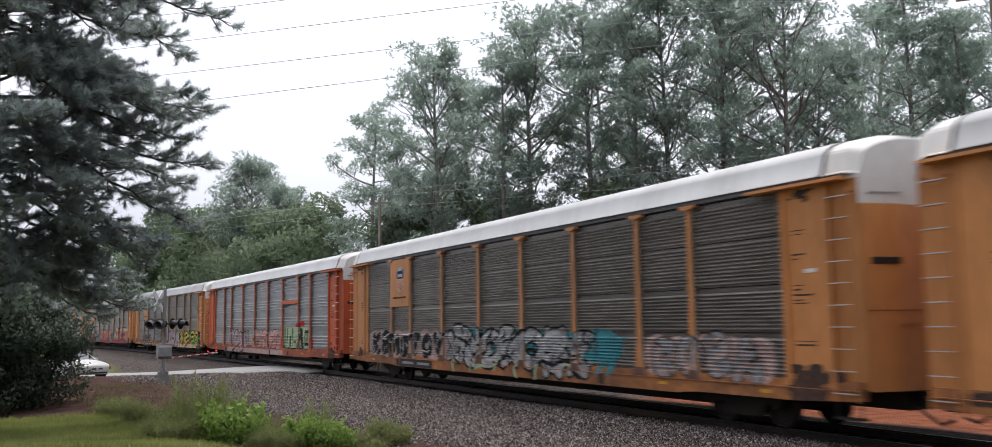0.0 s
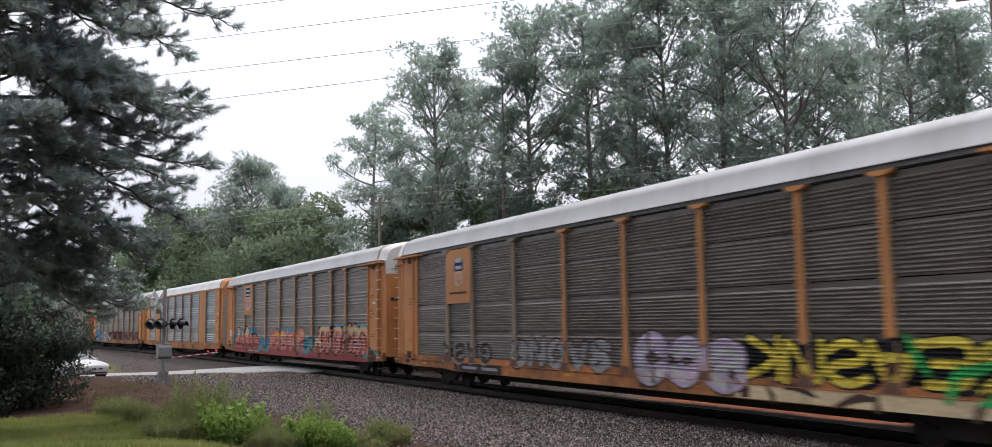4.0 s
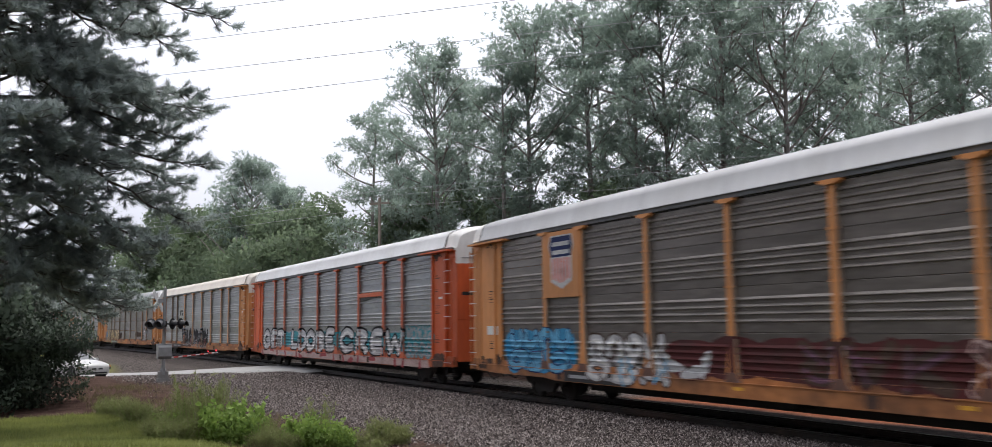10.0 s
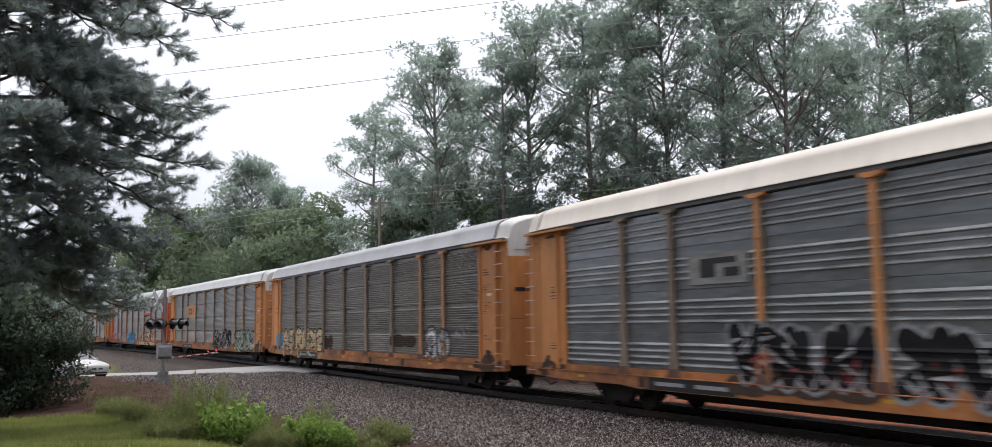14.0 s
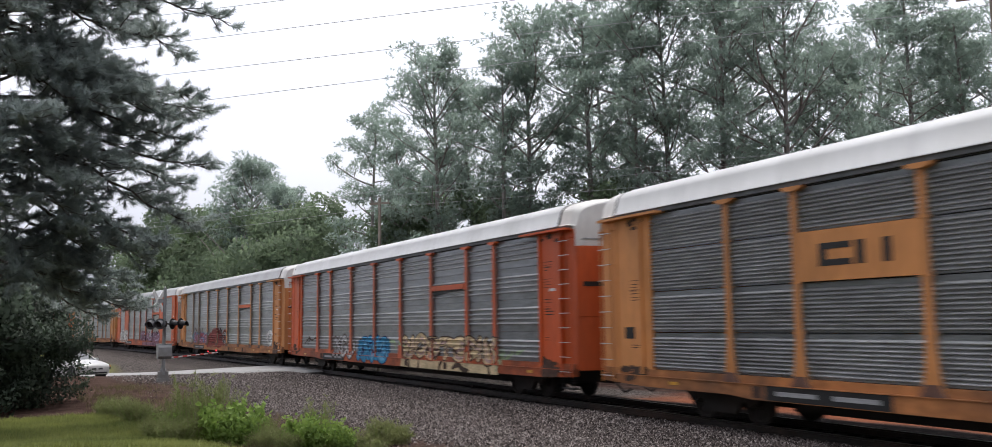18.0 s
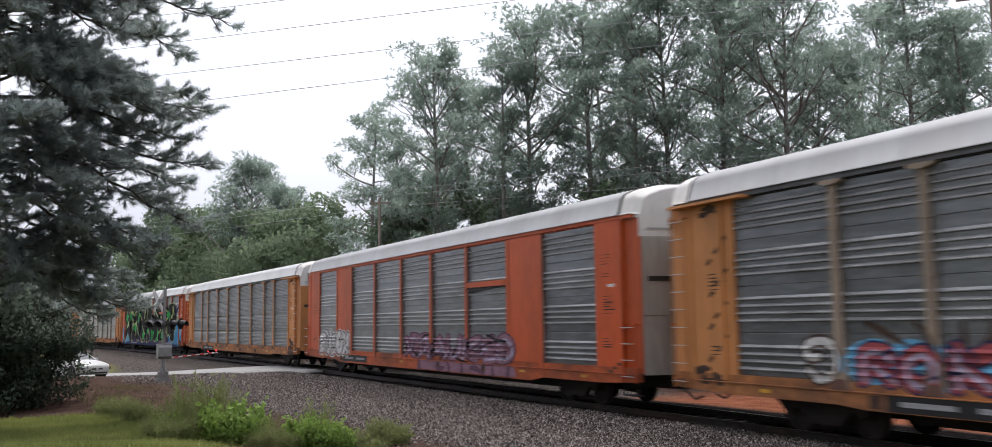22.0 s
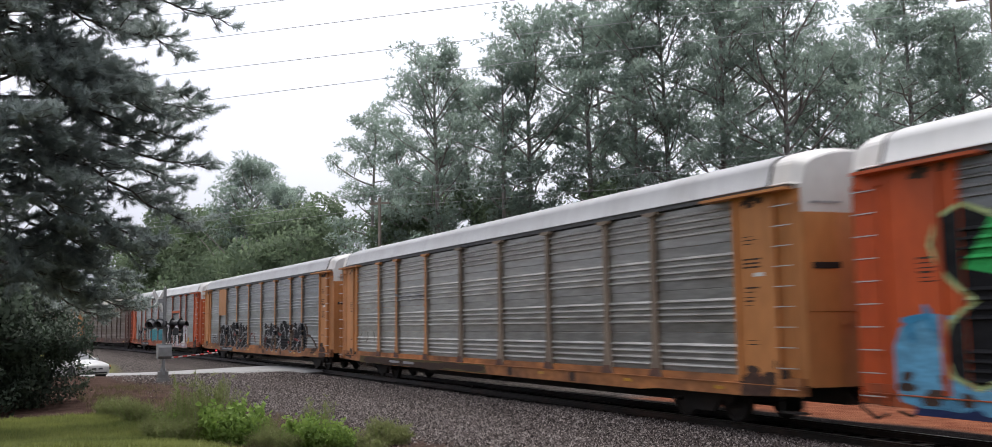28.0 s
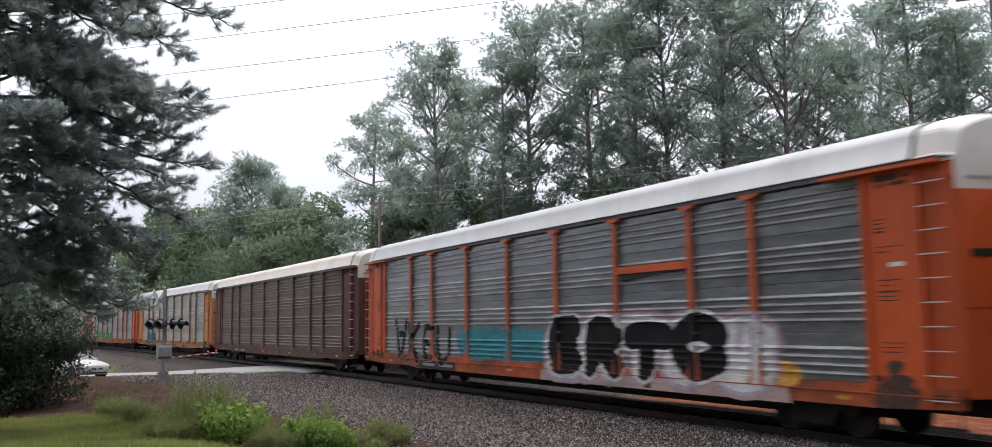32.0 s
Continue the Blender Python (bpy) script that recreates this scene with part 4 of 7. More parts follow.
        end_part("brake_hose", lambda: Geo().tube([(14.2, -0.4, 0.8), (14.6, -0.45, 0.55), (14.9, -0.4, 0.35), (15.1, -0.3, 0.45)], [0.03] * 4, 6), BLACK_IRON)
        end_part("step", lambda: Geo().box(13.6, -1.66, 0.42, 14.2, -1.45, 0.46).bar((13.62, -1.6, 0.44), (13.62, -1.6, 0.9), 0.03).bar((14.18, -1.6, 0.44), (14.18, -1.6, 0.9), 0.03), BLACK_IRON)
        end_part("roof_seam", lambda: Geo().sheet([(y * 1.004, z + 0.006) for y, z in ROOF_PROFILE], ROOF_END - 0.05, ROOF_END + 0.02), BLACK_IRON, "dark sealing strip where roof and hood meet")
    for x in (-11.5, -6.7, -1.3, 4.1, 8.4, 11.8):
        o = part("reflector", shared("reflector", lambda: Geo().box(-0.15, -1.657, 0.80, 0.15, -1.645, 0.87)), REFLECTOR, car, "yellow reflector strip")
        o.location = (x, 0, 0)
    for x in (-8.7, 2.2, 5.8):
        o = part("sill_bracket", shared("sill_bracket", lambda: Geo().box(-0.14, -1.662, 0.68, 0.14, -1.55, 0.92)), RUSTY, car)
        o.location = (x, 0, 0)
    board = part("data_board", shared("data_board", lambda: Geo().box(-8.45, -1.659, 0.655, -5.3, -1.645, 0.945)), BLACK, car, "black board with pale data bars")
    for x in (-7.6, -6.1):
        o = part("data_bar", shared("data_bar", lambda: Geo().box(-0.55, -1.664, 0.755, 0.55, -1.658, 0.845)), SPRAY["grey"], board)
        o.location = (x, 0, 0)
    # stencilled data: plain bars
    r = random.Random(spec["n"])
    g = Geo()
    for x0, heights in ((12.62, (4.05, 3.55, 2.95, 2.75, 1.85)), (-13.25, (3.3, 3.05, 1.7))):
        for zc in heights:
            x = x0 + r.uniform(0, 0.1)
            for i in range(r.choice((2, 3, 4))):
                zz = zc - i * 0.08 + r.uniform(-0.01, 0.01)
                g.box(x, -1.604, zz, x + r.uniform(0.2, 0.55), -1.598, zz + r.choice((0.014, 0.02, 0.035)))
    tagged(part("stencil", g, SPRAY["umber"], car, "small black stencilled data bars"), kind="stuff")
    # soot under the end ledges and over the bogies
    soot = []
    for j, (x, z, wide, high) in enumerate(((-12.95, 4.78, 0.8, 0.22), (12.95, 4.78, 0.8, 0.22), (-13.2, 1.08, 1.3, 0.36), (13.0, 1.1, 1.3, 0.42))):
        for q in range(0 if flush else 9):
            soot.append(blob(x + r.gauss(0, 0.26) * wide, z + r.gauss(0, 0.3) * high, wide * r.uniform(0.12, 0.42), high * r.uniform(0.25, 0.65), r.uniform(-0.4, 0.4), 900 + spec["n"] * 50 + j * 10 + q))
    if not soot:
        soot = [blob(13.0 + 0.2 * q, 1.0 + 0.1 * q, 0.18, 0.09, 0, 900 + q) for q in range(3)]
    spray(car, "soot", soot, "umber", kind, posts, 0.002, "dark soot stains on the end panels")
    roof_part = part("roof", shared("roof", roof_geo, True), R, car)
    for i in range(8):
        o = part("roof_joint", shared("roof_joint", lambda: Geo().sheet([(y * 1.003, z + 0.006) for y, z in ROOF_PROFILE], -0.02, 0.02)), R, roof_part)
        o.location = (-11.0 + i * 3.15, 0, 0)
    if colour != "maroon":
        part("label_plate", shared("label_plate", lambda: Geo().box(12.95, -1.612, 3.20, 13.25, -1.598, 3.28)), WHITE, car, "small white data plate")
    spec["make"](car, kind, posts)
    return car


def plate(car, x0, x1, z0, z1, material, name="plate", label="", y=-1.66):
    return part(name, Geo().box(x0, y, z0, x1, -1.52, z1), material, car, label)


def shield(car, detail=True):
    """A yellow plate with a shield: dark head, white field, red stripes."""
    plate(car, -9.45, -7.5, 3.0, 4.90, PAINT["yellow"], "logo_plate", "yellow plate with a shield emblem")
    if detail:
        field = [(-9.0, 4.74), (-7.95, 4.74), (-7.86, 4.46), (-7.95, 4.22), (-7.97, 3.5), (-8.45, 3.30), (-8.98, 3.5), (-9.0, 4.22), (-9.09, 4.46)]
        head = [(-9.0, 4.74), (-7.95, 4.74), (-7.86, 4.46), (-7.93, 4.16), (-9.02, 4.16), (-9.09, 4.46)]
        bar0, step, top, low = -8.94, 0.168, 4.12, 3.52
    else:
        field = [(-8.72, 4.54), (-8.1, 4.54), (-8.05, 4.3), (-8.1, 4.1), (-8.12, 3.72), (-8.4, 3.62), (-8.7, 3.72), (-8.72, 4.1), (-8.78, 4.3)]
        head = [(-8.72, 4.54), (-8.1, 4.54), (-8.05, 4.3), (-8.08, 4.12), (-8.74, 4.12), (-8.78, 4.3)]
        bar0, step, top, low = -8.68, 0.10, 4.08, 3.76
        part("emblem_bar", Geo().box(-9.2, -1.671, 3.33, -7.8, -1.659, 3.40), SPRAY["umber"], car)
    cx, cz = sum(x for x, z in field) / len(field), sum(z for x, z in field) / len(field)
    part("emblem_border", Geo().solid([(cx + (x - cx) * 1.12, cz + (z - cz) * 1.07) for x, z in field], -1.6635, -1.66), SPRAY["silver"], car, "white border round the shield")
    part("emblem", Geo().solid(field, -1.666, -1.66), SPRAY["cream"] if not detail else SPRAY["silver"], car, "pale shield field")
    part("emblem_head", Geo().solid(head, -1.671, -1.665), SPRAY["navy"], car, "dark blue shield head")
    for i in (0, 1):
        part("emblem_lettering", Geo().box(head[0][0] + 0.06, -1.674, head[4][1] + 0.07 + 0.24 * i, head[1][0] - 0.06, -1.670, head[4][1] + 0.19 + 0.24 * i), SPRAY["silver"], car, "pale bars on the shield head")
    g = Geo()
    for i in range(6):
        x = bar0 + i * step
        g.box(x, -1.671, low - 0.05 * (2.5 - abs(i - 2.5)), x + step * 0.55, -1.665, top)
    part("emblem_stripe", g, SPRAY["pink"], car, "faded red stripes")


def slot_plate(car, paint="orange"):
    """The painted bar over an opening slot in one bay."""
    plate(car, 4.6, 7.35, 3.50, 3.68, PAINT[paint], "slot_bar", "orange bar over a dark slot", -1.64)
    part("slot", Geo().solid([(4.7, 3.49), (4.7, 3.33), (7.0, 3.47), (7.0, 3.49)], -1.60, -1.55), BLACK, car, "dark open slot")


def w1(c, k, p):
    shield(c, False)
    wash(c, k, p, -12.1, -3.9, 1.0, 2.1, "blush", 3, size=0.9)
    tag(c, k, p, -11.9, -4.3, 1.02, 2.02, "fork ess bolt hook mast ring peak", "black", "grey", thick=0.44, rim=0.06, seed=3)
    scrawl(c, k, p, -11.8, -4.2, 1.05, 2.0, 10, 0.07, "white", 4)
    wash(c, k, p, -4.2, 6.4, 1.25, 2.1, "teal", 5, size=1.5)
    tag(c, k, p, -4.0, 4.0, 0.85, 2.2, "arrow kick hook arrow ring ess", "silver", "black", "grey", None, 0.36, 0.16, seed=5, wide=1.15)
    tag(c, k, p, 2.6, 5.4, 0.75, 2.2, "fork arrow", "grey", "black", "silver", None, 0.34, 0.12, seed=8)
    scrawl(c, k, p, -3.9, 5.3, 0.75, 2.1, 20, 0.12, "black", 6)
    scrawl(c, k, p, -3.8, 4.5, 0.72, 1.2, 7, 0.14, "mint", 7)
    scrawl(c, k, p, 5.0, 6.6, 0.95, 1.9, 6, 0.22, "teal", 9)
    wash(c, k, p, 7.7, 11.9, 1.0, 1.98, "blush", 8, size=0.9)
    tag(c, k, p, 7.9, 11.7, 1.0, 1.98, "comb ring ess peak", "grey", "umber", "blush", None, 0.42, 0.1, seed=9)


def w2(c, k, p):
    slot_plate(c)
    band(c, k, p, -8.3, 4.9, 0.66, 0.955, "blush", "faded pink-white paint on the sill")
    scrawl(c, k, p, -6.9, -3.0, 0.66, 0.95, 4, 0.2, "umber", 11, 0.006, slant=0.3)
    tag(c, k, p, -8.0, -3.0, 1.0, 2.1, "ess ring ess kick", "blush", "black", "lilac", None, 0.46, 0.13, seed=11, wide=1.1, lean=0.05)
    tag(c, k, p, -1.9, 4.3, 0.98, 2.12, "comb cup ring bolt comb kick", "blush", "umber", "pink", None, 0.46, 0.09, seed=12, wide=1.1)
    wash(c, k, p, -2.2, -1.4, 1.1, 1.7, "amber", 15)
    spray(c, "graffiti_background", [[(4.75, 1.03), (9.45, 1.03), (9.45, 2.2), (4.75, 2.25)]], "mint", k, p, 0.004, "mint green sprayed box")
    strokes = [(4.85, 5.0, 0.0, 1.05, 2.2), (5.28, 5.40, 0.05, 1.3, 2.15), (5.75, 6.0, 0.1, 1.05, 1.75), (6.3, 6.42, -0.05, 1.2, 2.2), (6.62, 6.95, 0.0, 1.35, 1.5), (7.05, 7.2, 0.05, 1.05, 2.2),
               (7.35, 7.5, 0.45, 1.05, 2.15), (7.95, 8.35, -0.3, 1.05, 2.15), (8.45, 8.6, 0.0, 1.25, 2.05), (8.6, 9.1, 0.0, 1.25, 1.38), (8.6, 9.1, 0.0, 1.9, 2.05), (8.78, 8.95, 0.0, 1.38, 1.9), (9.1, 9.2, 0.0, 1.25, 2.05), (5.0, 9.3, 0.0, 1.04, 1.10)]
    spray(c, "graffiti", [[(x0, z0), (x1, z0), (x1 + d, z1), (x0 + d, z1)] for x0, x1, d, z0, z1 in strokes], "black", k, p, 0.010, "black angular strokes on the mint box")
    wash(c, k, p, 6.0, 7.0, 1.75, 2.0, "red", 17)
    wash(c, k, p, 4.35, 4.65, 1.0, 1.7, "red", 18)
    wash(c, k, p, 9.4, 9.8, 1.0, 1.7, "red", 19)
    wash(c, k, p, 7.0, 8.4, 2.2, 2.5, "red", 14)


def w3(c, k, p):
    shield(c, False)
    tag(c, k, p, -10.0, -6.0, 0.95, 1.7, "fork ess peak hook", "umber", "grey", thick=0.3, seed=21)
    tag(c, k, p, -4.8, 0.8, 0.95, 1.85, "hook bolt ring peak ess", "grey", "umber", thick=0.4, seed=22)
    tag(c, k, p, 1.8, 5.8, 0.75, 2.08, "bow ring ess", "lilac", "umber", "silver", None, 0.5, 0.08, seed=24, wide=1.1)
    wash(c, k, p, 5.6, 13.0, 1.0, 1.95, "black", 26, size=0.9)
    tag(c, k, p, 5.8, 12.2, 1.02, 1.95, "fork bolt ess peak comb kick", "yellow", "black", None, None, 0.26, 0.08, seed=23, wide=1.15)
    scrawl(c, k, p, 9.8, 13.2, 0.9, 2.0, 7, 0.2, "green", 25, 0.02)
    band(c, k, p, 5.5, 13.1, 0.66, 0.955, "cream", "pale sprayed band on the sill")
    scrawl(c, k, p, 5.8, 12.6, 0.66, 0.95, 6, 0.16, "umber", 27, 0.008, slant=0.4)


def w4(c, k, p):
    shield(c)
    band(c, k, p, -12.3, 12.3, 0.66, 0.955, "rose", "dull rose sprayed band")
    wash(c, k, p, -12.9, -11.6, 0.8, 1.7, "teal", 30, size=0.6)
    wash(c, k, p, -12.3, 12.3, 0.98, 1.6, "rose", 31, size=1.4)
    wash(c, k, p, -12.3, -11.5, 1.3, 2.0, "blue", 39, size=0.5)
    spray(c, "graffiti_background", [[(-12.2, 0.98), (-5.9, 0.98), (-6.1, 1.62), (-7.2, 1.86), (-11.3, 1.78), (-12.1, 1.42)]], "pink", k, p, 0.008, "flat pink sprayed ground")
    wash(c, k, p, -12.0, -6.2, 0.98, 1.25, "rose", 46, 0.010, 0.9)
    crests = ((-11.5, -10.75, 1.35, 2.2), (-10.4, -9.7, 1.5, 2.02), (-9.45, -8.5, 1.5, 2.24), (-8.1, -7.4, 1.45, 2.2))
    spray(c, "graffiti_outline", [[(x0 - 0.08, z0), (x1 + 0.10, z0), (x1 - 0.02, z1 - 0.2), (x1 - 0.22, z1 + 0.06), (x0 + 0.12, z1 + 0.06), (x0 - 0.02, z1 - 0.2)] for x0, x1, z0, z1 in crests], "maroon", k, p, 0.011, "dark maroon outline")
    spray(c, "graffiti", [[(x0, z0), (x1, z0), (x1 - 0.10, z1 - 0.2), (x1 - 0.26, z1), (x0 + 0.16, z1), (x0 + 0.06, z1 - 0.2)] for x0, x1, z0, z1 in crests], "cream", k, p, 0.014, "cream sprayed letter tops")
    wash(c, k, p, -11.6, -7.3, 1.42, 1.72, "pink", 47, 0.017, 0.8)
    for q, (x0, x1, z0, z1) in enumerate(((-10.8, -10.3, 1.75, 2.2), (-8.6, -8.0, 1.8, 2.22), (-7.6, -6.9, 1.75, 2.2))):
        wash(c, k, p, x0, x1, z0, z1, "blue", 48 + q, 0.013, 0.5)
    spray(c, "graffiti_shading", [a for x in (-10.9, -9.75, -8.35) for a in ribbon([(x, 1.1), (x + 0.05, 1.4), (x + 0.18, 1.75)], [0.12, 0.16, 0.06])]
          + ribbon([(-7.6, 1.80), (-6.9, 1.84), (-6.3, 1.62), (-6.05, 1.3)], [0.08, 0.10, 0.10, 0.06]), "maroon", k, p, 0.020, "maroon strokes between the letters")
    wash(c, k, p, -5.8, -3.5, 0.75, 1.62, "teal", 35, 0.008, 0.8)
    scrawl(c, k, p, -5.7, -3.6, 0.9, 1.6, 5, 0.1, "blue", 36)
    wash(c, k, p, -2.5, 1.2, 1.75, 2.2, "blue", 40, size=1.0)
    tag(c, k, p, -3.6, 3.1, 0.92, 2.08, "arrow fork ess peak arrow kick", "pink", "rose", "blush", None, 0.42, 0.1, seed=32, wide=1.2)
    scrawl(c, k, p, -2.9, 2.6, 1.7, 2.1, 10, 0.14, "amber", 37)
    scrawl(c, k, p, -3.3, 3.0, 0.9, 1.5, 8, 0.1, "maroon", 38)
    wash(c, k, p, 2.6, 4.9, 0.8, 1.75, "teal", 33, 0.008, 0.8)
    scrawl(c, k, p, 2.9, 4.8, 0.9, 1.75, 6, 0.1, "navy", 34)
    wash(c, k, p, 5.6, 12.2, 2.0, 2.35, "blue", 43, 0.004, 1.6)
    tag(c, k, p, 5.4, 12.0, 0.98, 2.28, "cup cup kick mast fork bolt", "pink", "maroon", "blush", None, 0.52, 0.2, seed=41, wide=1.15)
    tops = []
    for i, x in enumerate((5.7, 6.5, 7.9, 9.2, 10.2, 11.2)):
        tops += ribbon([(x, 1.86), (x + 0.15, 2.1), (x + 0.75, 2.12), (x + 0.85, 1.9)], [0.2, 0.26, 0.26, 0.16])
    spray(c, "graffiti_shading", tops, "cream", k, p, 0.024, "cream sprayed tops")
    wash(c, k, p, 11.6, 13.3, 0.8, 1.3, "teal", 44, 0.006, 0.8)
    scrawl(c, k, p, 4.9, 5.6, 1.1, 1.8, 3, 0.2, "cream", 42)
    plate(c, -13.4, -12.75, 1.62, 2.08, WHITE, "torn_sticker", "torn white sticker", -1.61)


def w5(c, k, p):
    for x in (-9.2, -8.68, -8.16):
        part("logo_block", Geo().box(x, -1.627, 3.55, x + 0.45, -1.614, 4.0), BLACK, c, "black block emblem")


def w6(c, k, p):
    shield(c)
    wash(c, k, p, -12.0, -8.1, 0.75, 2.2, "blue", 45, 0.004, 1.0)
    tag(c, k, p, -11.9, -8.2, 1.5, 2.18, "cup cup ring cup", "sky", "navy", None, None, 0.5, 0.06, seed=41)
    tag(c, k, p, -11.9, -8.2, 0.85, 1.5, "hook comb bow", "sky", "navy", None, None, 0.4, 0.08, seed=46)
    tag(c, k, p, -7.3, -3.9, 1.35, 2.05, "comb cup ring cup", "silver", "umber", "white", None, 0.5, 0.1, seed=42)
    tag(c, k, p, -7.4, -3.6, 0.72, 1.45, "ring comb peak", "silver", "umber", "white", None, 0.5, 0.08, seed=47)
    scrawl(c, k, p, -6.0, -3.4, 0.8, 1.4, 4, 0.1, "sky", 48, 0.02)
    wash(c, k, p, -3.6, 12.2, 1.0, 1.95, "maroon", 43, size=1.4)
    scrawl(c, k, p, -3.6, -2.2, 1.0, 1.8, 3, 0.3, "silver", 49, 0.01)
    tag(c, k, p, 0.3, 3.9, 1.0, 1.9, "kick peak fork", "umber", "maroon", "purple", None, 0.4, 0.1, seed=44)
    tag(c, k, p, 4.1, 11.5, 1.0, 1.95, "fork bolt ring cup mast kick kick", "maroon", "blush", None, None, 0.34, 0.12, seed=50)
    plate(c, -13.35, -12.6, 1.92, 2.2, WHITE, "torn_sticker", "torn white sticker", -1.61)


def w7(c, k, p):
    slot_plate(c)
    wash(c, k, p, -8.2, 12.3, 1.15, 2.05, "teal", 90, size=1.6)
    band(c, k, p, -12.2, 12.2, 0.66, 0.955, "blush", "faded pink-white band on the sill")
    scrawl(c, k, p, -12.0, 12.0, 0.66, 0.955, 16, 0.28, "rose", 91, 0.006, slant=0.3)
    for word, x0, x1, s in (("GET", -12.1, -7.4, 51), ("LOOSE", -6.5, 1.1, 52), ("CREW", 1.8, 9.6, 53)):
        tag(c, k, p, x0, x1, 0.99, 2.16, " ".join(LETTER[a] for a in word), "silver", "black", "white", None, 0.31, 0.2, seed=s, wide=1.04, plain=True)
    tag(c, k, p, 9.8, 12.3, 1.65, 2.25, "wave ring kick fork ess", "grey", "teal", None, None, 0.3, 0.1, seed=54)
    tag(c, k, p, 9.8, 12.3, 1.02, 1.6, "hook kick ring ess", "grey", "teal", None, None, 0.3, 0.1, seed=55)


def w8(c, k, p):
    plate(c, -6.8, -4.85, 3.1, 3.78, STEEL["silver"], "notice_plate", "faded grey panel with a dark emblem", -1.592)
    part("notice_bars", Geo().box(-6.4, -1.598, 3.55, -5.2, -1.591, 3.68).box(-6.4, -1.598, 3.25, -5.9, -1.591, 3.55).box(-5.6, -1.598, 3.25, -5.1, -1.591, 3.45), BLACK, c)
    wash(c, k, p, -5.5, -1.6, 0.7, 1.2, "umber", 60)
    tag(c, k, p, -5.5, -1.6, 0.95, 2.25, "peak fork cup bolt", "black", "grey", None, "grey", 0.5, 0.08, seed=61, wide=1.15, back_grow=0.05)
    tag(c, k, p, -5.0, -2.0, 1.05, 1.6, "ess peak wave", "rose", None, "umber", thick=0.26, seed=63)
    tag(c, k, p, -1.2, 3.4, 0.8, 2.2, "fork peak ring bolt", "black", "grey", None, "grey", 0.5, 0.08, seed=62, wide=1.1, back_grow=0.05)
    tag(c, k, p, -0.8, 2.9, 1.0, 1.6, "wave ess peak", "rose", None, "umber", thick=0.26, seed=64)


def w9(c, k, p):
    wash(c, k, p, -13.1, -11.9, 0.95, 1.9, "blue", 70, size=0.5)
    tag(c, k, p, -11.9, -4.5, 1.0, 2.2, "peak comb kick bolt fork ess", "cream", "black", None, None, 0.36, 0.14, seed=71, wide=1.1)
    scrawl(c, k, p, -11.6, -4.8, 0.72, 1.1, 6, 0.2, "mint", 72, 0.006)
    tag(c, k, p, 7.8, 10.0, 0.98, 2.2, "kick ring", "grey", "umber", "white", None, 0.4, 0.14, seed=73, wide=1.1)
    scrawl(c, k, p, 10.2, 11.5, 1.55, 2.2, 5, 0.07, "silver", 74)
    wash(c, k, p, -4.4, -3.2, 1.1, 1.8, "umber", 75)
    wash(c, k, p, 4.5, 6.8, 1.4, 1.9, "umber", 76)


def w10(c, k, p):
    plate(c, -7.4, -4.55, 3.02, 4.0, PAINT["yellow"], "logo_plate", "yellow plate with black emblem bars", -1.63)
    part("logo_block", Geo().box(-6.85, -1.636, 3.3, -6.05, -1.628, 3.42).box(-6.85, -1.636, 3.62, -6.05, -1.628, 3.74).box(-6.85, -1.636, 3.42, -6.65, -1.628, 3.62), BLACK, c, "black block emblem")
    for x in (-5.95, -5.35):
        part("logo_block", Geo().box(x, -1.636, 3.3, x + 0.2, -1.628, 3.74), BLACK, c, "black block emblem")
    tag(c, k, p, 1.6, 6.4, 0.78, 2.14, "fork arrow kick ess", "black", "grey", None, None, 0.52, 0.06, seed=81, wide=1.15)
    scrawl(c, k, p, 1.8, 6.2, 0.85, 2.0, 12, 0.14, "silver", 83)
    wash(c, k, p, 7.6, 12.3, 0.75, 1.4, "mint", 84)
    tag(c, k, p, 7.6, 12.3, 0.8, 2.05, "mast kick peak bow", "mint", "navy", "lilac", None, 0.4, 0.2, seed=82, wide=1.1)
    plate(c, -13.5, -13.1, 1.86, 2.15, BLACK, "dark_plate", "small black plate", -1.61)


def w11(c, k, p):
    slot_plate(c)
    scrawl(c, k, p, -11.6, -9.9, 1.3, 1.8, 4, 0.1, "umber", 95)
    tag(c, k, p, -7.0, -4.0, 0.78, 1.82, "fork hook cup", "grey", "umber", "white", None, 0.34, 0.1, seed=91)
    wash(c, k, p, -3.5, 0.1, 0.7, 1.7, "blue", 94, 0.004, 0.9)
    tag(c, k, p, -3.5, 0.2, 0.62, 1.8, "arrow peak ess", "blue", "navy", "sky", None, 0.5, 0.08, seed=92, wide=1.15)
    scrawl(c, k, p, 0.4, 1.8, 1.4, 1.65, 4, 0.12, "mint", 97, 0.006)
    band(c, k, p, 1.6, 9.8, 0.64, 0.955, "cream", "cream sprayed band on the sill")
    scrawl(c, k, p, 2.0, 9.4, 0.66, 0.95, 6, 0.2, "umber", 98, 0.008, slant=0.4)
    tag(c, k, p, 1.7, 9.7, 0.98, 1.9, "kick ring comb mast ess fork kick", "cream", "umber", "blush", None, 0.46, 0.1, seed=93, wide=1.1)
    scrawl(c, k, p, 2.0, 9.5, 1.0, 1.8, 10, 0.13, "umber", 99)
    scrawl(c, k, p, 9.6, 11.1, 1.05, 1.45, 4, 0.12, "mint", 96, 0.006)


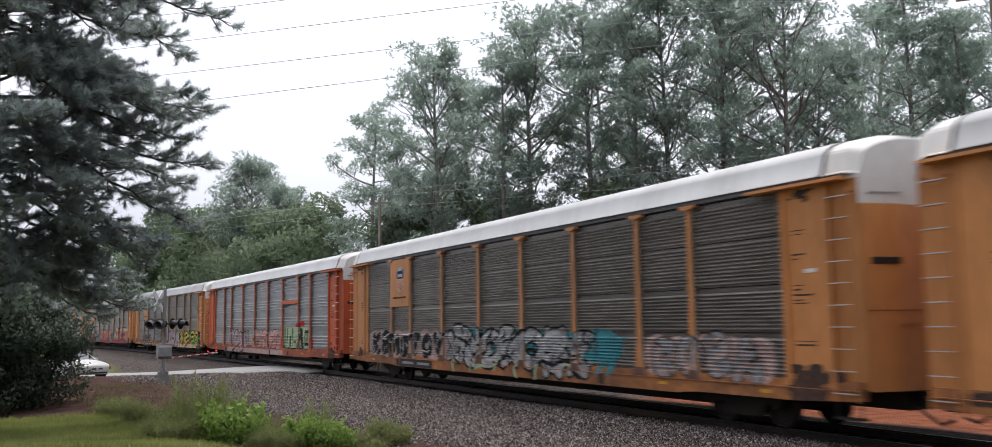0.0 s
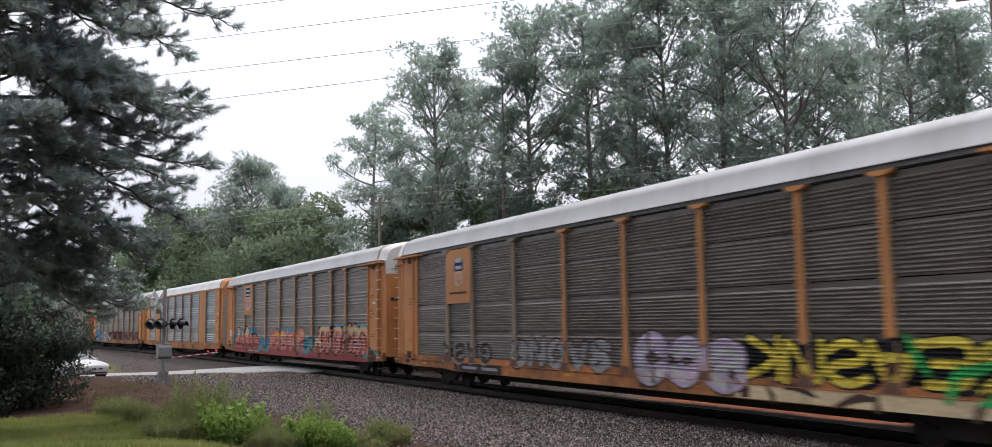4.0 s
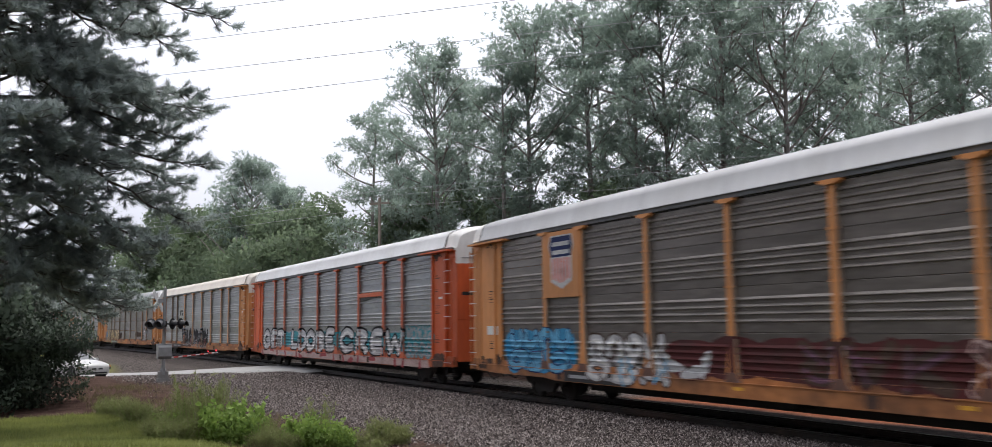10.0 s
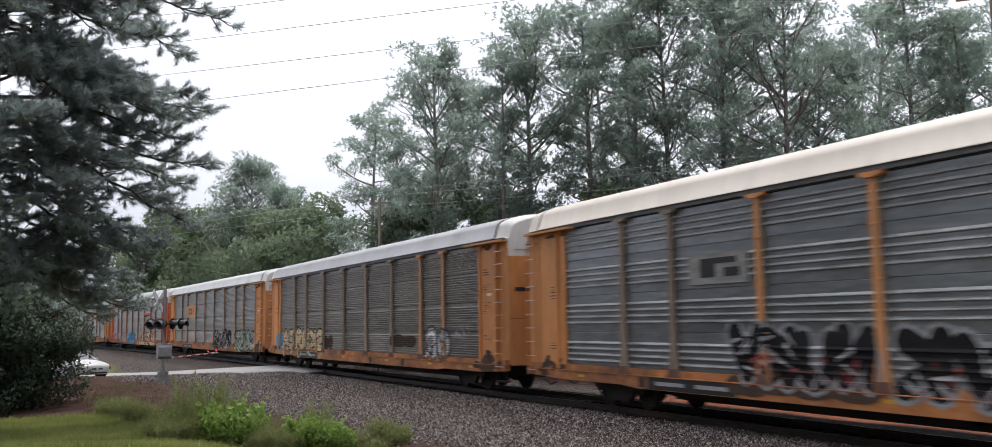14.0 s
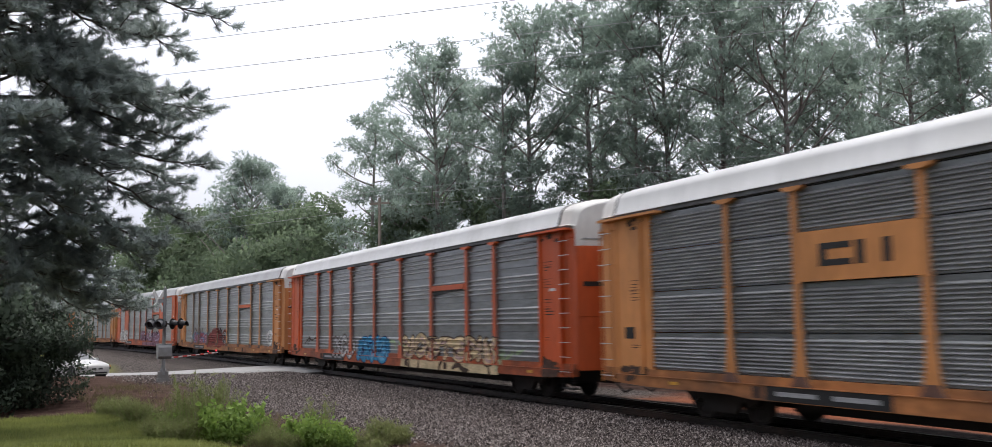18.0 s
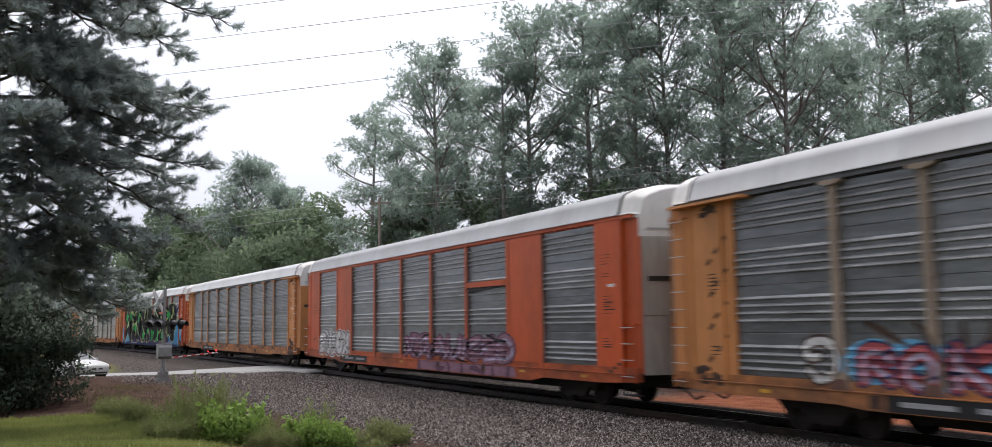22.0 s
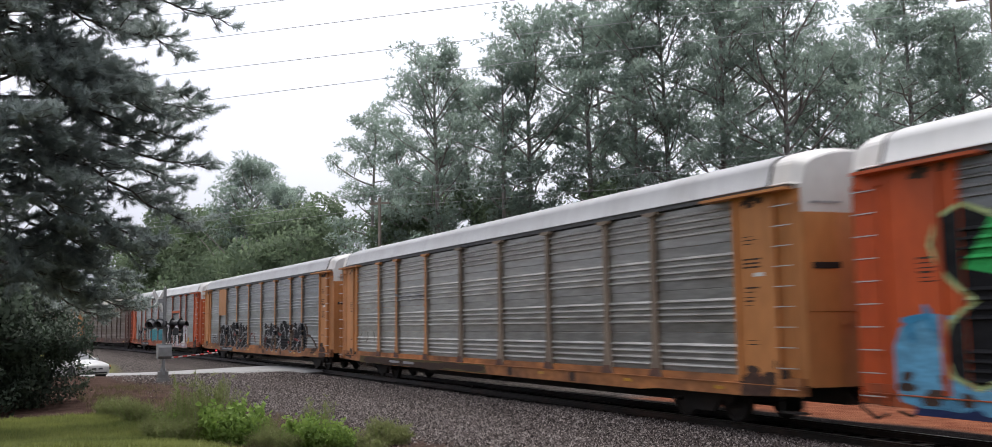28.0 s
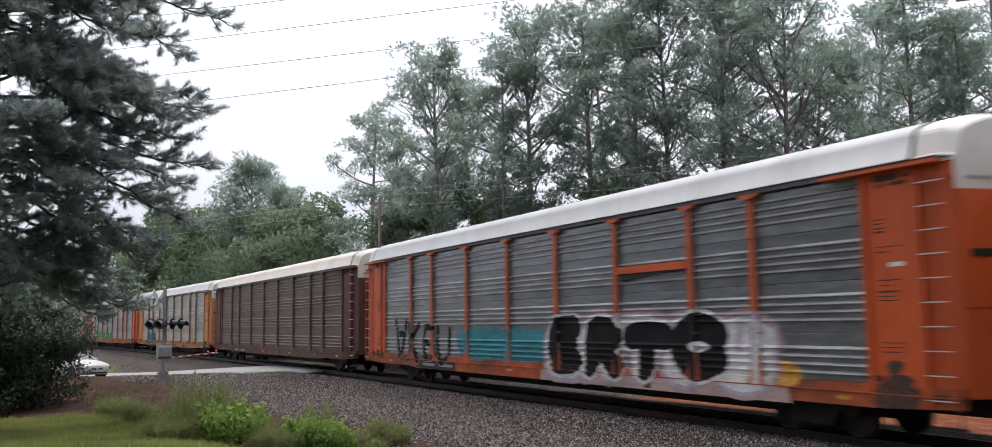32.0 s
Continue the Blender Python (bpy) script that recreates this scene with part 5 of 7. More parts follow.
def w12(c, k, p):
    slot_plate(c)
    tag(c, k, p, -10.5, -9.5, 1.05, 1.92, "hook", "white", "umber", None, None, 0.24, 0.1, seed=104)
    wash(c, k, p, -9.3, -4.3, 1.0, 1.92, "sky", 105, size=0.8)
    tag(c, k, p, -9.2, -4.4, 1.02, 1.88, "kick ring fork cup hook", "rose", "navy", "lilac", None, 0.46, 0.08, seed=101, wide=1.1)
    scrawl(c, k, p, -9.0, -6.0, 1.9, 2.2, 4, 0.16, "umber", 106, 0.006)
    hump = [blob(-4.1 + i * 0.5, 1.0 + 0.5 * (0.55 + 0.5 * math.sin(i / 8 * math.pi)), 0.9, 0.4 + 1.0 * (0.5 + 0.5 * math.sin(i / 8 * math.pi)), 0, 450 + i) for i in range(9)]
    spray(c, "graffiti_background", hump, "rust", k, p, 0.005, "dull red sprayed ground")
    scrawl(c, k, p, -4.2, 0.0, 1.05, 1.7, 7, 0.1, "maroon", 107)
    scrawl(c, k, p, -1.1, -0.1, 1.9, 2.2, 3, 0.16, "black", 108)
    tag(c, k, p, 0.0, 1.15, 1.15, 1.98, "ring", "grey", "umber", "black", "rust", 0.34, 0.12, seed=102)
    tag(c, k, p, 10.9, 12.1, 1.12, 2.08, "hook", "white", "grey", None, None, 0.3, 0.12, seed=103)
    g = Geo()
    r = random.Random(8)
    for i in range(12):
        x, z = -13.2 + 0.25 * (i % 3) + r.uniform(-0.05, 0.05), 1.4 + 0.24 * i
        g.solid([(x - 0.10, z), (x - 0.04, z - 0.05), (x + 0.12, z + 0.06), (x + 0.05, z + 0.13)], -1.606, -1.599)
    part("scribble", g, SPRAY["umber"], c, "dark scribbled marks on the end panel")


def w13(c, k, p):
    slot_plate(c)
    tag(c, k, p, -12.3, -7.7, 0.9, 2.0, "ess kick comb hook fork", "white", "black", None, "white", 0.4, 0.1, seed=111, wide=1.1, back_grow=0.07)
    band(c, k, p, 0.3, 8.0, 0.62, 0.955, "mauve", "dull mauve sprayed band on the sill")
    scrawl(c, k, p, 0.5, 7.8, 0.62, 0.95, 7, 0.2, "purple", 113, 0.008, slant=0.4)
    tag(c, k, p, -1.1, 7.8, 0.98, 1.95, "arrow kick peak cup fork arrow hook", "mauve", "purple", "lilac", None, 0.46, 0.12, seed=112, wide=1.2)
    scrawl(c, k, p, -1.0, 7.6, 1.0, 1.9, 16, 0.1, "black", 114)


def w15(c, k, p):
    slot_plate(c)
    wash(c, k, p, -13.6, -9.5, 0.7, 2.3, "sky", 129, size=1.2)
    wash(c, k, p, 8.0, 13.2, 0.7, 2.9, "blue", 130, size=1.4)
    band(c, k, p, -13.4, 13.2, 0.64, 0.955, "navy", "dark blue sprayed sill")
    band(c, k, p, -9.4, 8.4, 0.955, 1.75, "navy", "dark blue sprayed ground", 0.004)
    for x in BAYS[1:-1]:
        o = part("painted_foot", shared("painted_foot", lambda: Geo().solid([(-0.245, 0.964), (0.245, 0.964), (0.207, 1.12), (0.152, 1.42), (0.112, 1.75), (-0.112, 1.75), (-0.152, 1.42), (-0.207, 1.12)], -1.6385, -1.60)), SPRAY["navy"], c, "post foot sprayed dark blue")
        o.location = (x, 0, 0)
    # five huge shapes, black with pale green edges
    for x0, forms, s in ((-13.0, "arrow", 121), (-9.3, "kick", 122), (-5.0, "ring", 123), (-1.0, "bolt", 124), (3.0, "comb", 125), (6.4, "arrow", 126)):
        wd = 4.6
        tag(c, k, p, x0, x0 + wd, 0.95, 4.75 if x0 < 6 else 4.4, forms, "black", "lime", None, None, 0.42, 0.18, seed=s, wide=1.08)
    spray(c, "graffiti_fill", [blob(-8.6 + i * 2.0, 2.6 + 0.3 * (-1) ** i, 2.3, 2.4, 0.1, 380 + i) for i in range(9)], "black", k, p, 0.015, "huge black sprayed mass")
    r = random.Random(77)
    lines = []
    for i in range(13):
        x, z, a, n = -10.2 + i * 1.5, r.uniform(1.6, 4.0), r.choice((0.5, 1.2, 1.9, 2.6)) + r.uniform(-0.2, 0.2), r.uniform(0.6, 1.2)
        lines += ribbon([(x - math.cos(a) * n, z - math.sin(a) * n), (x, z + r.uniform(-.2, .2)), (x + math.cos(a) * n, z + math.sin(a) * n)], [0.08, 0.17, 0.09])
    spray(c, "graffiti_outline", lines, "lime", k, p, 0.018, "pale green sprayed edges")
    patches = []
    for i in range(10):
        x, z, a, w, h = -11.6 + i * 2.2, r.choice((1.6, 2.3, 3.4)), r.uniform(-0.5, 0.5), r.uniform(0.5, 0.9), r.uniform(0.3, 0.55)
        patches.append([(x - w, z - h * 0.6 + a), (x + w * 0.2, z - h), (x + w, z + h * 0.3 - a * 0.4), (x - w * 0.3, z + h)])
    spray(c, "graffiti_shading", patches, "green", k, p, 0.021, "green sprayed patches")
    tag(c, k, p, 10.0, 11.9, 3.35, 4.3, "hook cup bolt", "navy", "white", None, "white", 0.34, 0.1, seed=127)
    scrawl(c, k, p, -13.6, -12.9, 1.9, 2.5, 3, 0.16, "blue", 128)
    scrawl(c, k, p, 12.9, 13.4, 1.2, 2.2, 5, 0.08, "silver", 132)


def w16(c, k, p):
    band(c, k, p, -11.8, 0.6, 0.66, 0.955, "olive", "olive grime on the sill")
    wash(c, k, p, -11.0, 0.2, 0.66, 0.92, "umber", 163, 0.005, 1.7)
    scrawl(c, k, p, -7.5, -4.9, 3.28, 3.5, 9, 0.1, "grey", 161, 0.006)
    scrawl(c, k, p, -12.0, -10.0, 1.8, 2.0, 3, 0.06, "umber", 162, 0.006)


def w17(c, k, p):
    plate(c, -9.42, -7.4, 3.08, 4.90, PAINT["yellow"], "blank_plate", "blank yellow plate")
    tag(c, k, p, -11.8, -9.4, 1.1, 1.75, "hook ess", "grey", "umber", None, None, 0.3, 0.06, seed=140)
    wash(c, k, p, -9.2, -1.7, 0.95, 2.4, "umber", 143, size=1.0)
    tag(c, k, p, -9.2, -1.7, 0.85, 2.55, "comb ess ring cup fork", "black", "grey", None, None, 0.42, 0.12, seed=141, wide=1.05)
    tag(c, k, p, -9.3, -8.0, 0.95, 1.9, "ess", "black", "silver", None, None, 0.3, 0.16, seed=145)
    wash(c, k, p, 2.2, 10.2, 0.9, 2.4, "umber", 144, size=1.0)
    tag(c, k, p, 2.2, 10.1, 0.88, 2.5, "peak fork ess cup ring", "black", "grey", None, None, 0.44, 0.1, seed=142, wide=1.1)
    scrawl(c, k, p, -8.6, 9.8, 1.2, 2.3, 16, 0.09, "silver", 146)
    scrawl(c, k, p, -8.6, 9.8, 1.2, 1.9, 9, 0.14, "rust", 147)
    spray(c, "graffiti_drip", ribbon([(9.8, 1.7), (10.6, 1.78), (11.3, 1.55), (11.9, 1.1), (11.3, 1.0)], [0.08, 0.12, 0.12, 0.2, 0.3]), "umber", k, p, 0.012, "trailing dark stroke")


def w18(c, k, p):
    slot_plate(c)
    tag(c, k, p, -11.3, -5.8, 0.85, 2.45, "peak fork comb cup", "black", "grey", None, None, 0.22, 0.08, seed=151)
    wash(c, k, p, -5.2, 0.9, 1.05, 2.15, "teal", 153, size=0.8)
    band(c, k, p, 0.6, 10.5, 0.64, 0.955, "blush", "pink-white sprayed band on the sill")
    tag(c, k, p, 0.9, 10.0, 0.75, 2.5, "comb kick mast bow ess", "white", "lilac", None, "blush", 0.62, 0.2, seed=152, wide=1.15, back_grow=0.08)
    tag(c, k, p, 0.9, 8.6, 0.85, 2.5, "comb kick mast bow", "black", "white", None, None, 0.44, 0.16, seed=154, wide=1.1, plain=True, base=0.014)
    wash(c, k, p, 9.3, 10.6, 0.9, 1.4, "amber", 155)


def few(seed, x0, x1, fill):
    def make(c, k, p):
        tag(c, k, p, x0, x1, 0.95, 1.95, "fork ess peak ring hook", fill, "umber", seed=seed)
    return make


def plain(c, k, p):
    pass


def spec(n, paint, steel, roof, rib, make, label, **more):
    return {"n": n, "paint": paint, "steel": steel, "roof": roof, "ribs": rib, "make": make, "label": label, **more}


WAGONS = [
    spec(0, "yellow", "dark", "grey", "even", plain, "yellow car-carrier wagon with dark ribbed steel sides"),
    spec(1, "yellow", "dark", "white", "even", w1, "yellow and dark brown car-carrier wagon with white graffiti"),
    spec(2, "orange", "grey", "white", "group", w2, "orange and grey car-carrier wagon with pink and mint graffiti"),
    spec(3, "yellow", "dark", "grey", "even", w3, "yellow and dark car-carrier wagon with blue and yellow graffiti", worn=3),
    spec(4, "yellow", "dark", "grey", "group", w4, "yellow and brown car-carrier wagon with long pink and blue graffiti"),
    spec(5, "yellow", "blue", "white", "group", w5, "clean yellow car-carrier wagon with blue-grey ribbed panels", flush=True, plain_gable=True),
    spec(6, "yellow", "dark", "grey", "group", w6, "yellow and dark car-carrier wagon with blue and white graffiti"),
    spec(7, "orange", "grey", "white", "group", w7, "orange and grey car-carrier wagon with white bubble lettering"),
    spec(8, "yellow", "grey", "cream", "group", w8, "yellow and blue-grey car-carrier wagon with black graffiti", worn=2),
    spec(9, "yellow", "dark", "grey", "even", w9, "yellow and dark grey car-carrier wagon with small graffiti", worn=6),
    spec(10, "yellow", "grey", "white", "even", w10, "yellow and grey car-carrier wagon with mint and black graffiti"),
    spec(11, "orange", "grey", "white", "group", w11, "orange and grey car-carrier wagon with cream and blue graffiti"),
    spec(12, "yellow", "grey", "grey", "group", w12, "yellow and grey car-carrier wagon with faded red graffiti", worn=2),
    spec(13, "orange", "grey", "grey", "group", w13, "bright orange car-carrier wagon with purple and white graffiti", flush=True),
    spec(14, "yellow", "grey", "white", "even", plain, "yellow and grey car-carrier wagon without graffiti"),
    spec(15, "orange", "grey", "white", "group", w15, "orange car-carrier wagon covered with huge black and green graffiti"),
    spec(16, "yellow", "silver", "grey", "group", w16, "yellow and worn silver car-carrier wagon, grimy olive sill", worn_from=3),
    spec(17, "yellow", "grey", "grey", "group", w17, "yellow and grey car-carrier wagon with black graffiti", worn=2),
    spec(18, "orange", "grey", "white", "group", w18, "orange and grey car-carrier wagon with black and teal graffiti"),
    spec(19, "maroon", "brown", "cream", "group", plain, "dark brown rusty car-carrier wagon with a pale roof", dull_posts=True),
    spec(20, "yellow", "silver", "white", "group", few(201, -10, -6, "teal"), "yellow and silver car-carrier wagon with small teal graffiti"),
    spec(21, "orange", "grey", "white", "group", few(202, -9, 2, "green"), "orange and grey car-carrier wagon with green graffiti"),
    spec(22, "yellow", "grey", "white", "group", few(203, -6, 3, "grey"), "yellow and grey car-carrier wagon with pale graffiti"),
    spec(23, "orange", "grey", "white", "group", plain, "orange and grey car-carrier wagon at the train's far end"),
    spec(24, "yellow", "grey", "grey", "group", plain, "yellow and grey car-carrier wagon far down the train"),
]
TRAIN = [build_wagon(s) for s in WAGONS]


# ---- trees ----
def unit(v):
    return v / np.maximum(np.linalg.norm(v, axis=-1, keepdims=True), 1e-9)


def needles(pts, dirs, per, length, width, rng, spread=0.85):
    """Tufts: per thin triangles from each point, fanned about its direction."""
    n = len(pts)
    d = unit(np.repeat(dirs, per, 0) * (1 - spread * 0.5) + rng.normal(size=(n * per, 3)) * spread)
    L = length * (0.7 + 0.6 * rng.random((n * per, 1)))
    p = np.repeat(pts, per, 0)
    side = unit(np.cross(d, rng.normal(size=(n * per, 3)))) * width / 2
    return np.stack([p + side, p - side, p + d * L], 1)


def leaves(pts, per, radius, size, rng):
    """Clumps of small leaf quads round each point."""
    n = len(pts)
    c = np.repeat(pts, per, 0) + rng.normal(size=(n * per, 3)) * radius * 0.5
    a = unit(rng.normal(size=(n * per, 3)))
    b = unit(np.cross(a, rng.normal(size=(n * per, 3))))
    s = size * (0.6 + 0.8 * rng.random((n * per, 1)))
    a, b = a * s, b * s * 0.55
    return np.stack([c - a, c - b, c + a, c + b], 1)


def outward(tris, centres):
    """Turns each leaf's face away from its clump and gives it the clump's rounded normal."""
    mid = tris.mean(1)
    n = unit(unit(mid - centres) + (0, 0, 0.35))
    face = np.cross(tris[:, 1] - tris[:, 0], tris[:, 2] - tris[:, 0])
    flip = (face * n).sum(1) < 0
    tris[flip] = tris[flip][:, ::-1]
    return tris, np.repeat(n, tris.shape[1], 0)


def leaf_mesh(name, tris, centres, sides=3):
    tris, n = outward(tris, centres)
    me = tri_mesh(name, tris, sides)
    me.normals_split_custom_set_from_vertices(n.astype(np.float32))
    return me


def pine(seed, height, base, reach, limbs, per_limb, profile="dome", clump=0.7, tufts=18, per=6, needle=0.21, width=0.047, trunk_r=0.2, irregular=0.4, dead=8):
    """A pine: tapered trunk, spreading limbs, and rounded clumps of needles at the limbs' ends. Returns the meshes of wood and of needles."""
    rng = np.random.default_rng(seed)
    wood = Geo()
    n = 9
    lean = rng.normal(size=2) * 0.02 * height
    stem = lambda z: np.array([lean[0] * (z / height) ** 2, lean[1] * (z / height) ** 2, z])
    wood.tube([stem(height * 0.97 * i / n) for i in range(n + 1)], [trunk_r * (1.25 if i == 0 else 1) * (1 - 0.88 * i / n) + 0.015 for i in range(n + 1)], 8)
    centres, sizes = [stem(height * 0.965)], [clump]
    for k in range(limbs + dead):
        f = (k + rng.random()) / limbs
        bare = k >= limbs
        if bare:
            f = -0.45 * rng.random()
        z = height * (base + (0.95 - base) * f)
        a = k * 2.4 + rng.random() * 1.2
        if profile == "cone":
            r = reach * (1 - 0.86 * f)
            rise = 0.12 + 0.25 * f
        elif profile == "layer":
            r = reach * (1 - 0.75 * max(f, 0) ** 2)
            rise = 0.10 + 0.45 * f
        else:
            r = reach * (0.62 + 0.95 * f if f < 0.4 else math.sqrt(max(0.02, 1 - ((f - 0.4) / 0.63) ** 2)))
            rise = 0.25 + 0.75 * f
        r *= 1 - irregular + irregular * 1.35 * rng.random()
        if bare:
            r = reach * (0.2 + 0.4 * rng.random())
        d = unit(np.array([math.cos(a), math.sin(a), rise]))
        p, m = [stem(z)], 5
        for i in range(m):
            d = unit(d + rng.normal(size=3) * 0.13 + (0, 0, 0.04))
            p.append(p[-1] + d * r / m * 1.05)
        r0 = 0.018 + 0.013 * r
        wood.tube(p, [r0 * (1 - 0.15 * i) for i in range(m + 1)], 5, False)
        if bare:
            continue
        for j in range(per_limb):
            s = 1 - 0.62 * j / per_limb
            i = min(m - 1, int(s * m))
            at = p[i] + (p[i + 1] - p[i]) * (s * m - i)
            c = at + rng.normal(size=3) * (0.5, 0.5, 0.25) * (r * 0.22 * (j > 0) + 0.12)
            if j:
                wood.tube([p[max(i - 1, 0)], (p[max(i - 1, 0)] + c) / 2 + rng.normal(size=3) * 0.06, c], [r0 * 0.45, r0 * 0.35, 0.01], 4, False)
            centres.append(c + (0, 0, 0.1))
            sizes.append(clump * (0.65 + 0.6 * rng.random()))
    centres, sizes = np.repeat(np.array(centres), tufts, 0), np.repeat(np.array(sizes), tufts)[:, None]
    v = unit(rng.normal(size=centres.shape) + (0, 0, 0.35))
    pts = centres + v * (1, 1, 0.6) * sizes * (0.45 + 0.5 * rng.random((len(v), 1)))
    tris = needles(pts, unit(v + (0, 0, 0.3)), per, needle, width, rng, 0.6)
    return wood.mesh("trunk", True), leaf_mesh("crown", tris, np.repeat(centres - (0, 0, 0.2), per, 0)), BARK, HAZED_NEEDLE


def near_pine(seed, height):
    """The large pine: long limbs that rise, droop and lift at their ends, with brushes of needles on every twig."""
    rng = np.random.default_rng(seed)
    wood = Geo()
    n = 10
    wood.tube([(0.02 * i, -0.015 * i, height * i / n) for i in range(n + 1)], [0.30 * (1.2 if i == 0 else 1) * (1 - 0.85 * i / n) for i in range(n + 1)], 10)
    base, way, mid = [], [], []
    # limbs over the road: how far they reach, the height of their tips, how far they droop
    limbs = [(math.radians(88 + rng.normal() * 16), r, z, fall) for r, z, fall in (
        (5.7, 11.2, 0.8), (5.2, 10.5, 1.0), (4.1, 9.8, 0.6), (4.0, 9.2, 1.2), (4.7, 8.7, 0.5), (4.8, 8.2, 0.7), (4.2, 7.9, 1.0), (4.6, 7.4, 0.9), (5.0, 6.8, 0.6), (4.8, 6.5, 1.3),
        (4.4, 5.9, 0.9), (5.0, 5.4, 1.6), (4.1, 4.6, 2.3), (3.6, 4.4, 1.4), (3.5, 3.9, 1.2), (3.7, 3.1, 1.0), (3.2, 2.95, 1.3), (2.6, 3.4, 0.8), (2.2, 4.2, 0.9), (3.0, 5.2, 1.0))]
    for k in range(66):
        z = 3.6 + (height - 4.2) * (k + rng.random()) / 66
        if z < 7.5 and k % 3 == 1:
            continue
        most = 3.9 if z > 4.6 else 2.3
        limbs.append((math.radians(rng.normal(75, 34) if k % 3 else rng.normal(0, 60)), most * (0.5 + 0.5 * rng.random()) * (1 - 0.45 * max(0, z / height - 0.6)), z, 0.2 + 1.1 * rng.random()))
    more = np.random.default_rng(seed + 1)
    for k in range(6):
        limbs.append((math.radians(more.normal(70, 30)), 1.7 + 1.5 * more.random(), 6.6 + 5.4 * (k + more.random()) / 6, 0.2 + 0.7 * more.random()))
    for a, r, z, fall in limbs:
        side = np.array([-math.sin(a), math.cos(a), 0.0]) * rng.normal() * 0.10 * r
        m, p = 10, []
        for i in range(m + 1):
            u = i / m
            q = np.array([math.cos(a) * r * u, math.sin(a) * r * u, z + fall * (1 - u) ** 1.3 + 0.55 * math.sin(math.pi * min(1, u * 1.1)) * (1 - u)])
            p.append(q + side * u * (1 - u) * 3 + (rng.normal(size=3) * 0.05 if 0 < i else 0))
        r0 = 0.024 + 0.0075 * r
        wood.tube(p, [r0 * (1 - 0.085 * i) for i in range(m + 1)], 6, False)
        for j in range(28):
            s = 0.14 + 0.84 * ((j + rng.random()) / 28) ** 0.8
            i = min(m - 1, int(s * m))
            at = p[i] + (p[i + 1] - p[i]) * (s * m - i)
            turn = (1 if j % 2 else -1) * (0.95 - 0.5 * s) + rng.normal() * 0.25
            f = unit(p[i + 1] - p[i])
            out = unit(np.array([f[0] * math.cos(turn) - f[1] * math.sin(turn), f[0] * math.sin(turn) + f[1] * math.cos(turn), 0.5 * f[2] + 0.12 + rng.normal() * 0.22]))
            ln = (0.35 + 0.75 * rng.random()) * (1.25 - 0.75 * s)
            tip = at + out * ln
            knee = (at + tip) / 2 + rng.normal(size=3) * 0.05 - (0, 0, 0.05)
            wood.tube([at, knee, tip], [r0 * 0.30, r0 * 0.22, 0.006], 4, False)
            for q in range(3):
                fork = unit(out + rng.normal(size=3) * (0.6, 0.6, 0.3) + (0, 0, 0.22))
                b = (knee, (knee + tip) / 2, tip)[q]
                for e in range(5):
                    base.append(b + fork * (0.03 + 0.06 * e))
                    way.append(fork)
                    mid.append(b + fork * 0.15 - (0, 0, 0.12))
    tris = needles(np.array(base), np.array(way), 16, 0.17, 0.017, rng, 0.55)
    return wood.mesh("trunk", True), leaf_mesh("crown", tris, np.repeat(np.array(mid), 16, 0)), NEAR_BARK, HAZED_NEAR_NEEDLE


def broadleaf(seed, height, radius, clumps, per, leaf, bark, mat, base=0.15, trunk_r=0.14):
    """A broad-leaved tree or tall shrub: several limbs and many clumps of leaves with gaps."""
    rng = np.random.default_rng(seed)
    wood = Geo()
    wood.tube([(0, 0, 0), (0.05, 0.03, height * 0.25), (0.1, -0.05, height * 0.55), (0.0, 0.1, height * 0.9)], [trunk_r, trunk_r * 0.8, trunk_r * 0.5, 0.02], 7)
    centres, hearts = [], []
    lobes = [(rng.normal(size=3) * (radius * 0.45, radius * 0.45, height * 0.18) + (0, 0, height * (base + (1 - base) * (0.2 + 0.65 * rng.random()))), radius * (0.35 + 0.3 * rng.random())) for _ in range(9)]
    for c, r in lobes:
        wood.tube([(0.05, 0, c[2] * 0.55), tuple(c * (0.6, 0.6, 0.85)), tuple(c)], [trunk_r * 0.4, trunk_r * 0.25, 0.02], 5, False)
    while len(centres) < clumps:
        c, r = lobes[rng.integers(len(lobes))]
        v = unit(rng.normal(size=3)) * r * (0.55 + 0.5 * rng.random() ** 0.5)
        p = c + v * (1, 1, 0.8)
        if p[2] > height * base * 0.5 and p[2] < height * 1.03:
            centres.append(p)
            hearts.append(c - (0, 0, r * 0.3))
    return wood.mesh("trunk", True), leaf_mesh("crown", leaves(np.array(centres), per, radius * 0.14, leaf, rng), np.repeat(np.array(hearts), per, 0), 4), bark, mat


def plant_tree(name, meshes, m, label, category="tree", group="", scale=1.0):
    wood, crown, bark, mat = meshes
    t = thing(name, m, label, category, group)
    t.scale = (scale, scale, scale)
    part("trunk", wood, bark, t)
    tagged(part("crown", crown, mat, t), kind="stuff")
    return t


